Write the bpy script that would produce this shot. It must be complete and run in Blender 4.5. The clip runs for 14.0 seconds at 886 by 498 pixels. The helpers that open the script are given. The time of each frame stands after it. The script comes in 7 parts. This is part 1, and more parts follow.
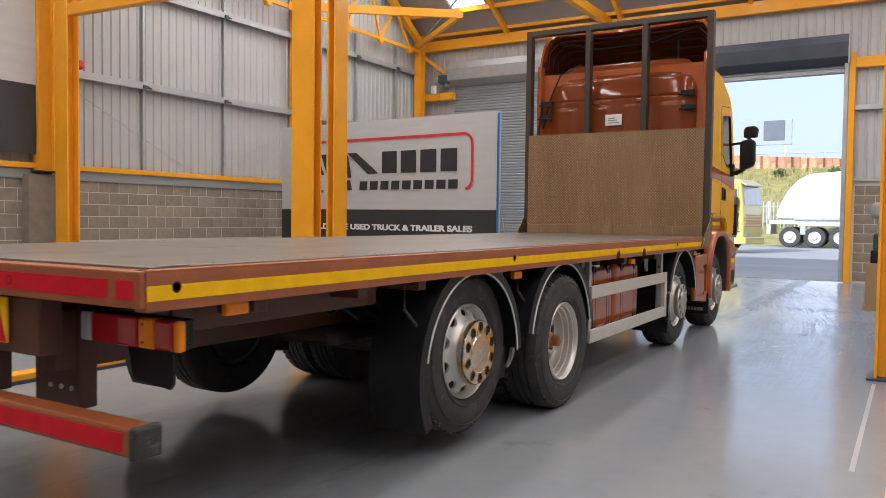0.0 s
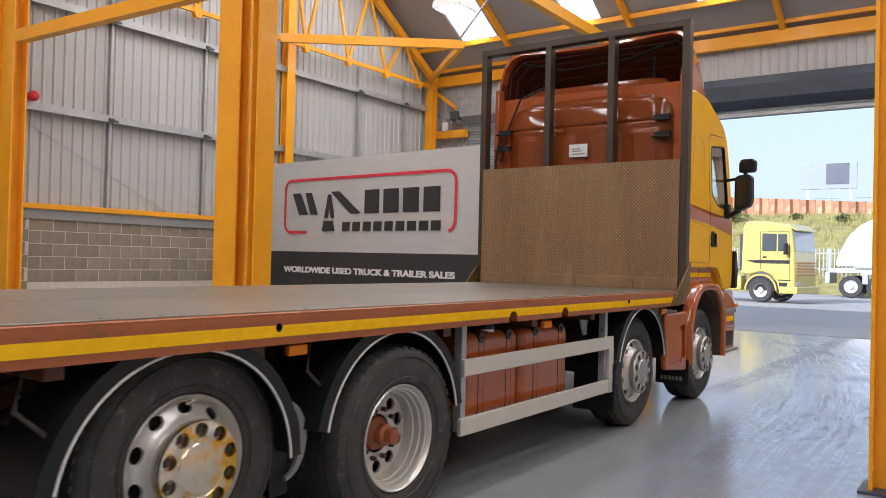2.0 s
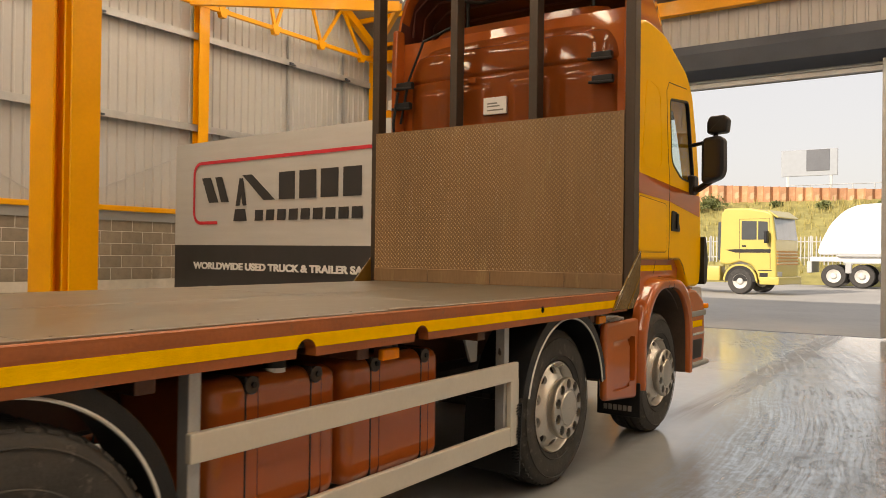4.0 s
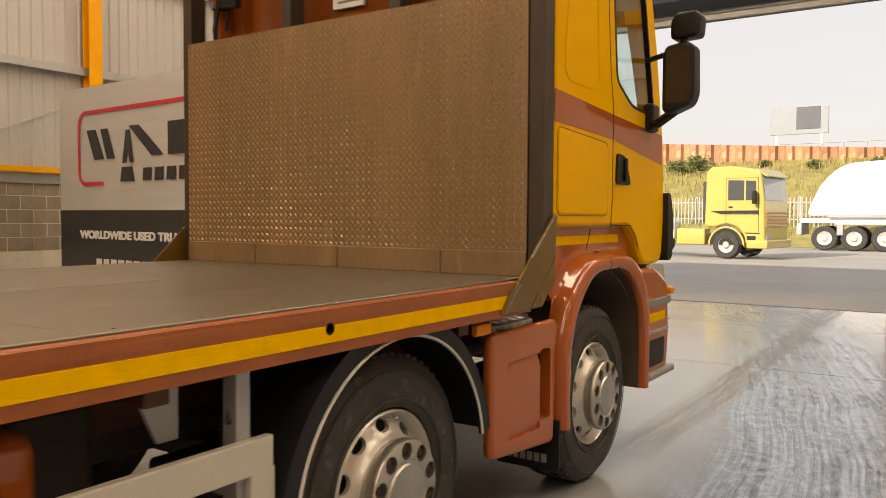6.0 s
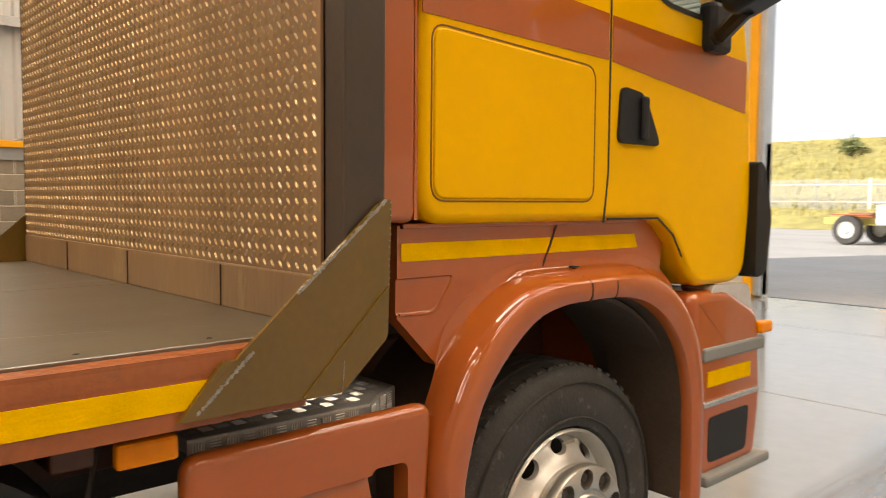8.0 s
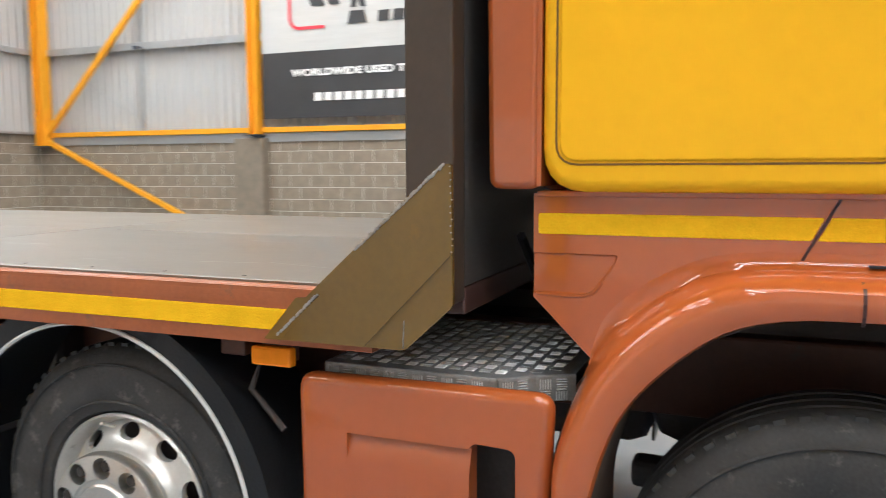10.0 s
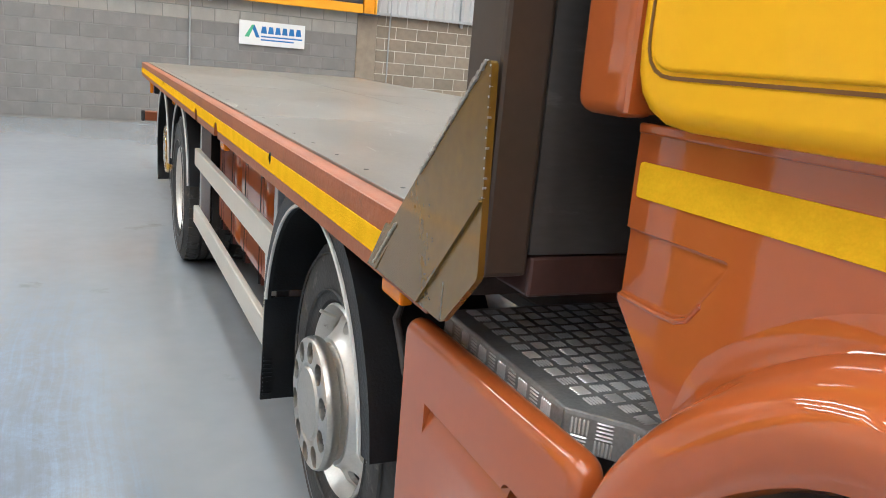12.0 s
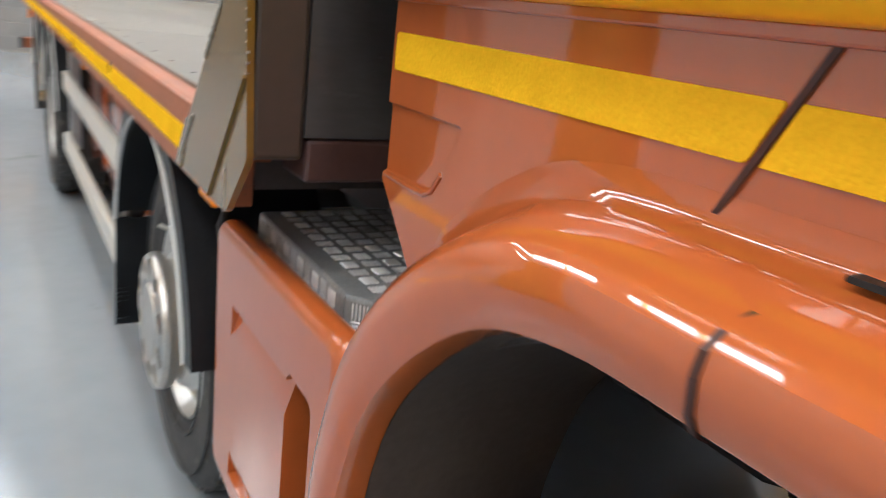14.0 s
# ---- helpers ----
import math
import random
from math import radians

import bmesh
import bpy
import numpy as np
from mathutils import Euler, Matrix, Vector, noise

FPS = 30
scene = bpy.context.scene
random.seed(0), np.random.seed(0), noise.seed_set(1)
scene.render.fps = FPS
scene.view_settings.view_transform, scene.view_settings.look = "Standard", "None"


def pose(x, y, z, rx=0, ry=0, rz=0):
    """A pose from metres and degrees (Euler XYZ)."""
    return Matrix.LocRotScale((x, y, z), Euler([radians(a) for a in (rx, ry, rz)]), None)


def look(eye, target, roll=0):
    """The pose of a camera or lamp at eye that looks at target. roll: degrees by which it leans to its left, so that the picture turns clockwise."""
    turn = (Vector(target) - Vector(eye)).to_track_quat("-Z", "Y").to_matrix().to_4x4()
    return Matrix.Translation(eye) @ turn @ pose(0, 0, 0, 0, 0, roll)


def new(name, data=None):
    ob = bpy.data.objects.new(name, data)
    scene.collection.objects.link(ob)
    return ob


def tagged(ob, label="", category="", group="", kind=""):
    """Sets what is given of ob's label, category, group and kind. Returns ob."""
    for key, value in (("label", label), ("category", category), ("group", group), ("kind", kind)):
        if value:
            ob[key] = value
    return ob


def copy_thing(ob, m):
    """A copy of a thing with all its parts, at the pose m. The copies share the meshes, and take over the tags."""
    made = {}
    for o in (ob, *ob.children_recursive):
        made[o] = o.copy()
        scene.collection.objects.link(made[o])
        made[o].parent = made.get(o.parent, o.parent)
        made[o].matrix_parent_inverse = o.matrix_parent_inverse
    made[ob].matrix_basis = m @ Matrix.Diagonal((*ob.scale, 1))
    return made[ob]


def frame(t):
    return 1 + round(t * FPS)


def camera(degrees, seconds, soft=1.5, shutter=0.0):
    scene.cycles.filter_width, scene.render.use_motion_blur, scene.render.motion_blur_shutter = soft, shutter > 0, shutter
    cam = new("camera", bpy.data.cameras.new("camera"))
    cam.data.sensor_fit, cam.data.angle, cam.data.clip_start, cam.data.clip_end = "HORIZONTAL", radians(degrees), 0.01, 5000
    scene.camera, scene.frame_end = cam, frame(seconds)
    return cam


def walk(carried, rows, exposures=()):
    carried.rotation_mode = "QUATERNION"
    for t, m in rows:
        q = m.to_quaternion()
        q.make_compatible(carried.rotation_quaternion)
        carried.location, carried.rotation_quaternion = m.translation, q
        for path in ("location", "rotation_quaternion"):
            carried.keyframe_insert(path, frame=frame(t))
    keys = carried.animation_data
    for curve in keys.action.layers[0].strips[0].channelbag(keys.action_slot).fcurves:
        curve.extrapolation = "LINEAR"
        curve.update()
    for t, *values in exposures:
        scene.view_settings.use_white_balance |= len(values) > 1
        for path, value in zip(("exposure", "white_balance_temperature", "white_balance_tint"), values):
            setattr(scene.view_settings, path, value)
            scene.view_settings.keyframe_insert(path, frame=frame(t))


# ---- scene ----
cam = camera(59.0, 14.0, soft=0.8, shutter=0.3)
PATH = [
    (0, (3.523, -4.796, 1.399), (2.492, -3.083, 1.321), 0.7),
    (0.5, (3.781, -4.327, 1.413), (2.681, -2.657, 1.351), 1.0),
    (1, (3.918, -3.799, 1.424), (2.783, -2.152, 1.389), 1.2),
    (1.5, (3.988, -3.246, 1.448), (2.837, -1.611, 1.446), 1.3),
    (2, (3.966, -2.639, 1.47), (2.803, -1.012, 1.498), 1.4),
    (2.2, (3.895, -2.362, 1.467), (2.728, -0.739, 1.502), 1.3),
    (4.3, (3.352, 0.066, 1.48), (2.23, 1.722, 1.48), 0.7),
    (4.5, (3.284, 0.3, 1.49), (2.164, 1.957, 1.48), 0.7),
    (5, (3.179, 0.908, 1.487), (2.063, 2.567, 1.45), 0.6),
    (5.5, (3.026, 1.514, 1.483), (1.917, 3.177, 1.425), 0.5),
    (6, (2.925, 2.13, 1.496), (1.822, 3.797, 1.415), 0.3),
    (6.5, (2.807, 2.71, 1.499), (1.712, 4.381, 1.409), 0.1),
    (7, (2.687, 3.307, 1.517), (1.56, 4.955, 1.408), 0.5),
    (7.2, (2.646, 3.558, 1.505), (1.493, 5.188, 1.394), 0.6),
    (9.3, (3.016, 5.661, 1.538), (1.026, 5.728, 1.36), -0.4),
    (9.5, (3.044, 5.84, 1.51), (1.061, 5.662, 1.324), -0.4),
    (10, (2.918, 6.2, 1.5), (1.07, 5.462, 1.296), -0.2),
    (10.5, (2.679, 6.504, 1.503), (1.114, 5.274, 1.306), 1.1),
    (11, (2.35, 6.653, 1.493), (1.049, 5.154, 1.246), 2.4),
    (11.5, (2.006, 6.664, 1.499), (0.926, 5.011, 1.178), 4.2),
    (12, (1.821, 6.584, 1.504), (1.003, 4.819, 1.04), 5.1),
    (12.5, (1.872, 6.453, 1.479), (0.804, 4.846, 0.956), 4.4),
    (13, (1.912, 6.313, 1.448), (0.671, 4.855, 0.869), 2.6),
    (13.5, (1.801, 6.395, 1.449), (0.419, 5.05, 0.92), 2.6),
    (14, (1.613, 6.683, 1.429), (0.623, 5.044, 0.851), 6.7),
]
walk(cam, [(t, look(eye, target, roll)) for t, eye, target, roll in PATH],
     [(0.0, 0.16, 5300, 14), (2.2, 0.14, 5300, 14), (4.3, 0.0, 7500, 14), (7.2, 0.22, 7500, 14), (9.3, 0.98, 5100, 6), (12.0, 0.94, 5000, 6), (13.0, 1.06, 5100, 6), (14.0, 1.02, 5000, 6)])

# ---- world, sun, lights ----
SUN_EL, SUN_AZ = radians(28), radians(160)
world = bpy.data.worlds.new("sky")
scene.world = world
world.use_nodes = True
wn = world.node_tree.nodes
sky = wn.new("ShaderNodeTexSky")
sky.sky_type = 'NISHITA'
sky.sun_disc = False
sky.sun_elevation, sky.sun_rotation = SUN_EL, radians(200)
sky.dust_density = 3.0
haze = wn.new("ShaderNodeMix")
haze.data_type = 'RGBA'
haze.inputs["Factor"].default_value = 0.7
haze.inputs["B"].default_value = (7.2, 7.4, 7.75, 1)
world.node_tree.links.new(sky.outputs[0], haze.inputs["A"])
world.node_tree.links.new(haze.outputs["Result"], wn["Background"].inputs[0])
wn["Background"].inputs[1].default_value = 0.132
sun = new("sun", bpy.data.lights.new("sun", 'SUN'))
sun.data.energy, sun.data.angle, sun.data.color = 5.0, radians(0.5), (1, 0.94, 0.85)
sun.matrix_world = look((-4.0, -11.0, 6.3), (0, 0, 0))


ROOF_W = 88.0


def roof_lamp(x, y, z, tilt, sx, sy, watts):
    lamp = new("skylight_lamp", bpy.data.lights.new("skylight_lamp", 'AREA'))
    lamp.data.shape, lamp.data.size, lamp.data.size_y, lamp.data.energy = 'RECTANGLE', sx, sy, watts
    lamp.data.color = (1.0, 0.865, 0.66)
    lamp.matrix_world = pose(x, y, z, tilt)
    return lamp


# ---- materials ----
def mat(name, col, rough=0.5, metal=0.0, var=0.15, scale=3.0, bump=0.0, bscale=40.0, coat=0.0, spot=None, spot_at=0.62, rvar=0.0, spec=0.5, stretch=(1, 1, 1)):
    """Two noise scales on the colour, a fine bump, stains of another colour."""
    m = bpy.data.materials.new(name)
    m.use_nodes = True
    nt, nodes, link = m.node_tree, m.node_tree.nodes, m.node_tree.links.new
    b = nodes["Principled BSDF"]
    b.inputs["Roughness"].default_value, b.inputs["Metallic"].default_value = rough, metal
    b.inputs["Coat Weight"].default_value, b.inputs["Coat Roughness"].default_value = coat, 0.04
    b.inputs["Specular IOR Level"].default_value = spec
    tc = nodes.new("ShaderNodeTexCoord")
    mp = nodes.new("ShaderNodeMapping")
    mp.inputs["Scale"].default_value = stretch
    link(tc.outputs["Object"], mp.inputs[0])
    big, fine = nodes.new("ShaderNodeTexNoise"), nodes.new("ShaderNodeTexNoise")
    big.inputs["Scale"].default_value, big.inputs["Detail"].default_value = scale, 5
    fine.inputs["Scale"].default_value, fine.inputs["Detail"].default_value = scale * 17, 3
    link(mp.outputs[0], big.inputs[0]), link(mp.outputs[0], fine.inputs[0])
    mix = nodes.new("ShaderNodeMix")
    mix.inputs["Factor"].default_value = 0.35
    link(big.outputs["Fac"], mix.inputs[2]), link(fine.outputs["Fac"], mix.inputs[3])
    rmp = nodes.new("ShaderNodeValToRGB")
    rmp.color_ramp.elements[0].position, rmp.color_ramp.elements[1].position = 0.3, 0.7
    rmp.color_ramp.elements[0].color = (*[c * (1 - var) for c in col], 1)
    rmp.color_ramp.elements[1].color = (*[min(1, c * (1 + var)) for c in col], 1)
    link(mix.outputs[0], rmp.inputs[0])
    out = rmp.outputs[0]
    if spot:
        sp = nodes.new("ShaderNodeTexNoise")
        sp.inputs["Scale"].default_value, sp.inputs["Detail"].default_value, sp.inputs["Roughness"].default_value = scale * 2.3, 8, 0.7
        link(mp.outputs[0], sp.inputs[0])
        sr = nodes.new("ShaderNodeValToRGB")
        sr.color_ramp.elements[0].position, sr.color_ramp.elements[1].position = spot_at, spot_at + 0.08
        link(sp.outputs["Fac"], sr.inputs[0])
        mx = nodes.new("ShaderNodeMix")
        mx.data_type = 'RGBA'
        link(sr.outputs[0], mx.inputs["Factor"]), link(out, mx.inputs["A"])
        mx.inputs["B"].default_value = (*spot, 1)
        out = mx.outputs["Result"]
    link(out, b.inputs["Base Color"])
    if rvar:
        mr = nodes.new("ShaderNodeMapRange")
        mr.inputs["From Min"].default_value, mr.inputs["From Max"].default_value = 0.3, 0.7
        mr.inputs["To Min"].default_value, mr.inputs["To Max"].default_value = rough - rvar, rough + rvar
        link(big.outputs["Fac"], mr.inputs["Value"]), link(mr.outputs[0], b.inputs["Roughness"])
    if bump:
        bn, bp = nodes.new("ShaderNodeTexNoise"), nodes.new("ShaderNodeBump")
        bn.inputs["Scale"].default_value, bn.inputs["Detail"].default_value = bscale, 4
        link(tc.outputs["Object"], bn.inputs[0])
        bp.inputs["Strength"].default_value, bp.inputs["Distance"].default_value = bump, 0.01
        link(bn.outputs["Fac"], bp.inputs["Height"]), link(bp.outputs[0], b.inputs["Normal"])
    return m


def deep_gloss(m, ior):
    """A heavier lacquer over the paint."""
    m.node_tree.nodes["Principled BSDF"].inputs["Coat IOR"].default_value = ior
    return m


def random_shade(m, amount):
    """Each separate piece a little lighter or darker."""
    nodes, link = m.node_tree.nodes, m.node_tree.links.new
    b = nodes["Principled BSDF"]
    src = b.inputs["Base Color"].links[0].from_socket
    oi, mr, hs = nodes.new("ShaderNodeObjectInfo"), nodes.new("ShaderNodeMapRange"), nodes.new("ShaderNodeHueSaturation")
    mr.inputs["To Min"].default_value, mr.inputs["To Max"].default_value = 1 - amount, 1 + amount
    link(oi.outputs["Random"], mr.inputs["Value"]), link(mr.outputs[0], hs.inputs["Value"]), link(src, hs.inputs["Color"])
    link(hs.outputs[0], b.inputs["Base Color"])
    return m


M_floor = mat("floor_paint", (0.283, 0.297, 0.312), 0.14, var=0.08, scale=0.45, bump=0.03, bscale=7, rvar=0.03, spot=(0.215, 0.227, 0.22), spot_at=0.64, spec=0.42)


def wash_marks(m):
    """Dried wheel tracks that bend in from the open door, oily wheel bands and brown dirt under the lorry's tail.
    Bluish daylight is put into the tracks' colour.
    """
    nodes, link = m.node_tree.nodes, m.node_tree.links.new
    b = nodes["Principled BSDF"]

    def math_node(op, a, c=None, d=None):
        n = nodes.new("ShaderNodeMath")
        n.operation = op
        for i, v in enumerate((a, c, d)):
            if v is None:
                continue
            if isinstance(v, (int, float)):
                n.inputs[i].default_value = v
            else:
                link(v, n.inputs[i])
        return n.outputs[0]

    def noise_at(x, y, scale=1.0, detail=5.0, rough=0.6):
        cmb, n = nodes.new("ShaderNodeCombineXYZ"), nodes.new("ShaderNodeTexNoise")
        link(x, cmb.inputs[0]), link(y, cmb.inputs[1]), link(cmb.outputs[0], n.inputs[0])
        n.inputs["Scale"].default_value, n.inputs["Detail"].default_value, n.inputs["Roughness"].default_value = scale, detail, rough
        return n.outputs["Fac"]

    def span(v, a, c, lo=0.0, hi=1.0):
        n = nodes.new("ShaderNodeMapRange")
        for k, q in (("From Min", a), ("From Max", c), ("To Min", lo), ("To Max", hi)):
            n.inputs[k].default_value = q
        link(v, n.inputs["Value"])
        return n.outputs[0]

    tc, sep = nodes.new("ShaderNodeTexCoord"), nodes.new("ShaderNodeSeparateXYZ")
    link(tc.outputs["Object"], sep.inputs[0])
    x, y = sep.outputs[0], sep.outputs[1]
    bend = math_node('POWER', math_node('MAXIMUM', math_node('SUBTRACT', y, 5.2), 0.0), 1.55)
    u = math_node('MULTIPLY_ADD', bend, 0.06, x)
    u = math_node('MULTIPLY_ADD', noise_at(x, y, 0.5, 2.0), 0.22, math_node('SUBTRACT', u, 0.11))
    lines = span(noise_at(math_node('MULTIPLY', u, 30.0), math_node('MULTIPLY', y, 0.5), 1.0, 7.0, 0.7), 0.44, 0.66)
    treads = span(noise_at(math_node('MULTIPLY', u, 12.0), math_node('MULTIPLY', y, 9.0), 1.0, 8.0, 0.8), 0.44, 0.6)
    film = span(noise_at(math_node('MULTIPLY', u, 2.0), math_node('MULTIPLY', y, 0.7), 1.3, 6.0, 0.7), 0.3, 0.5)
    where = math_node('MULTIPLY', span(u, 1.45, 2.0), span(y, 1.0, 6.0, 0.06, 1.0))
    where = math_node('MULTIPLY', where, span(u, 3.1, 3.9, 1.0, 0.25))
    a = math_node('ADD', math_node('MULTIPLY', lines, 0.9), math_node('MULTIPLY', treads, 0.75))
    amount = math_node('MULTIPLY', math_node('MULTIPLY', a, film), where)
    amount = math_node('MINIMUM', amount, 1.0)
    # oily bands of the lorry's own wheels
    off = math_node('ABSOLUTE', math_node('SUBTRACT', x, 1.16))
    oily = math_node('MULTIPLY', span(off, 0.12, 0.22, 1.0, 0.0), span(y, 6.8, 7.6))
    oily = math_node('MULTIPLY', oily, span(noise_at(math_node('MULTIPLY', x, 16.0), math_node('MULTIPLY', y, 0.6), 1.0, 5.0), 0.35, 0.6, 0.25, 0.8))
    # brown dirt dropped under the tail
    dirt = span(noise_at(math_node('MULTIPLY', x, 3.2), math_node('MULTIPLY', y, 1.0), 1.0, 7.0, 0.72), 0.52, 0.66)
    dirt = math_node('MULTIPLY', dirt, span(math_node('ABSOLUTE', math_node('ADD', x, 0.1)), 0.9, 1.6, 0.42, 0.0))
    dirt = math_node('MULTIPLY', dirt, span(y, 0.0, 3.0, 1.0, 0.15))
    out = b.inputs["Base Color"].links[0].from_socket
    # trodden floor and tracks: the reflected sky's blue is painted into both colours
    worn = math_node('MULTIPLY', where, 0.85)
    for fac, col in ((worn, (0.066, 0.095, 0.14, 1)), (dirt, (0.15, 0.118, 0.09, 1)), (amount, (0.25, 0.34, 0.47, 1)), (oily, (0.13, 0.12, 0.112, 1))):
        mx = nodes.new("ShaderNodeMix")
        mx.data_type = 'RGBA'
        mx.inputs["B"].default_value = col
        link(fac, mx.inputs["Factor"]), link(out, mx.inputs["A"])
        out = mx.outputs["Result"]
    link(out, b.inputs["Base Color"])
    oldr = b.inputs["Roughness"].links[0].from_socket
    # dull trodden floor, with the wet smears shining on it
    dull = math_node('MULTIPLY', where, math_node('SUBTRACT', 1.0, amount))
    link(math_node('MULTIPLY_ADD', math_node('ADD', math_node('ADD', dull, dirt), oily), 0.16, oldr), b.inputs["Roughness"])
    link(math_node('ADD', math_node('MULTIPLY_ADD', dull, -0.32, 0.42), math_node('MULTIPLY', amount, 0.7)), b.inputs["Specular IOR Level"])
    # the dried film stands slightly proud
    bp = nodes.new("ShaderNodeBump")
    bp.inputs["Strength"].default_value, bp.inputs["Distance"].default_value = 0.03, 0.01
    link(amount, bp.inputs["Height"]), link(b.inputs["Normal"].links[0].from_socket, bp.inputs["Normal"]), link(bp.outputs[0], b.inputs["Normal"])
    return m


wash_marks(M_floor)
M_ground = mat("concrete_yard", (0.36, 0.345, 0.325), 0.85, var=0.12, scale=0.4, bump=0.2, bscale=30)
M_white_sheet = mat("white_cladding", (0.45, 0.45, 0.447), 0.45, var=0.05, scale=0.8)
M_liner = mat("roof_liner", (0.31, 0.30, 0.29), 0.6, var=0.06, scale=0.7)
M_galv = mat("galvanised_steel", (0.42, 0.43, 0.44), 0.45, metal=0.5, var=0.12, scale=5)
M_yellow_steel = mat("yellow_steel_paint", (0.82, 0.37, 0.004), 0.4, var=0.08, scale=2, coat=0.1, spec=0.3)
M_block = random_shade(mat("concrete_block", (0.25, 0.208, 0.157), 0.9, var=0.2, scale=6, bump=0.5, bscale=70), 0.13)
M_block_pale = random_shade(mat("painted_block", (0.21, 0.199, 0.188), 0.85, var=0.12, scale=5, bump=0.4, bscale=70), 0.08)
M_mortar = mat("mortar", (0.56, 0.52, 0.45), 0.95, var=0.1, scale=10)
M_mortar_grey = mat("grey_mortar", (0.235, 0.225, 0.212), 0.95, var=0.15, scale=4)
M_block_cream = random_shade(mat("cream_block", (0.33, 0.315, 0.285), 0.85, var=0.12, scale=5, bump=0.4, bscale=70), 0.08)
M_shutter = mat("grey_shutter", (0.33, 0.36, 0.38), 0.45, metal=0.2, var=0.08, scale=2)
M_dark_steel = mat("dark_blue_steel", (0.045, 0.055, 0.075), 0.5, var=0.15, scale=3)
M_black = mat("black_plastic", (0.012, 0.0125, 0.014), 0.42, spec=0.3, var=0.25, scale=8, bump=0.15, bscale=120)
M_rubber = mat("tyre_rubber", (0.05, 0.047, 0.044), 0.62, spec=0.3, var=0.3, scale=7, bump=0.25, bscale=60, spot=(0.115, 0.105, 0.093), spot_at=0.58)
M_banner = mat("silver_banner", (0.52, 0.52, 0.51), 0.45, var=0.06, scale=1.2, stretch=(1, 1, 9))
M_banner_dark = mat("charcoal_banner", (0.035, 0.035, 0.037), 0.45, var=0.15, scale=2)
M_print_dark = mat("charcoal_print", (0.03, 0.03, 0.032), 0.5, var=0.1)
M_print_red = mat("red_print", (0.62, 0.03, 0.05), 0.5, var=0.06)
M_print_white = mat("white_print", (0.78, 0.78, 0.77), 0.5, var=0.03)
M_print_blue = mat("blue_print", (0.03, 0.16, 0.45), 0.5, var=0.06)
M_print_green = mat("green_print", (0.10, 0.42, 0.22), 0.5, var=0.06)


# ---- mesh helpers ----
def thing(name, at, label, category, group="", kind=""):
    ob = new(name)
    ob.location = at
    ob.empty_display_size = 0.2
    return tagged(ob, label, category, group, kind)


def base_of(parent):
    return parent.location.copy() if parent.type == 'EMPTY' else Vector((0, 0, 0))


def part(name, bm, material, parent=None, label="", smooth=False, flat=False):
    me = bpy.data.meshes.new(name)
    bmesh.ops.recalc_face_normals(bm, faces=bm.faces)
    bm.to_mesh(me)
    bm.free()
    for mm in (material if isinstance(material, (list, tuple)) else [material]):
        me.materials.append(mm)
    if smooth:
        me.shade_smooth()
        me.set_sharp_from_angle(angle=radians(35))
    ob = new(name, me)
    if flat:
        md = ob.modifiers.new("even_normals", 'WEIGHTED_NORMAL')
        md.keep_sharp, md.weight = True, 80
    if parent is not None:
        ob.parent = parent
        ob.matrix_parent_inverse = Matrix.Translation(-base_of(parent))
    if label:
        ob["label"] = label
    return ob


def bx(bm, x0, x1, y0, y1, z0, z1):
    v = [bm.verts.new((x, y, z)) for x in (x0, x1) for y in (y0, y1) for z in (z0, z1)]
    for f in ((0, 1, 3, 2), (4, 6, 7, 5), (0, 4, 5, 1), (2, 3, 7, 6), (0, 2, 6, 4), (1, 5, 7, 3)):
        bm.faces.new([v[i] for i in f])
    return v


def box(x0, x1, y0, y1, z0, z1, r=0.0, seg=2):
    bm = bmesh.new()
    bx(bm, x0, x1, y0, y1, z0, z1)
    return bev(bm, r, seg) if r else bm


def bev(bm, r, seg=2):
    bmesh.ops.bevel(bm, geom=list(bm.edges), offset=r, segments=seg, affect='EDGES', clamp_overlap=True, profile=0.5)
    return bm


def at3(axis, a, u, v):
    return {"x": (a, u, v), "y": (u, a, v), "z": (u, v, a)}[axis]


def prism(pts, axis, a0, a1, bm=None):
    """A polygon, in the two other coordinates, drawn out along one axis."""
    bm = bm or bmesh.new()
    lo = [bm.verts.new(at3(axis, a0, *p)) for p in pts]
    hi = [bm.verts.new(at3(axis, a1, *p)) for p in pts]
    n = len(pts)
    bm.faces.new(lo), bm.faces.new(hi[::-1])
    for i in range(n):
        bm.faces.new((lo[i], lo[(i + 1) % n], hi[(i + 1) % n], hi[i]))
    return bm


def beam(bm, p, q, w, h):
    """A square bar from p to q, w wide and h high."""
    p, q = Vector(p), Vector(q)
    m = look(p, q)
    n = (q - p).length
    vs = []
    for dx, dy in ((-w / 2, -h / 2), (w / 2, -h / 2), (w / 2, h / 2), (-w / 2, h / 2)):
        vs.append((bm.verts.new(m @ Vector((dx, dy, 0))), bm.verts.new(m @ Vector((dx, dy, -n)))))
    bm.faces.new([v[0] for v in vs]), bm.faces.new([v[1] for v in vs][::-1])
    for i in range(4):
        a, b = vs[i], vs[(i + 1) % 4]
        bm.faces.new((a[0], b[0], b[1], a[1]))
    return bm


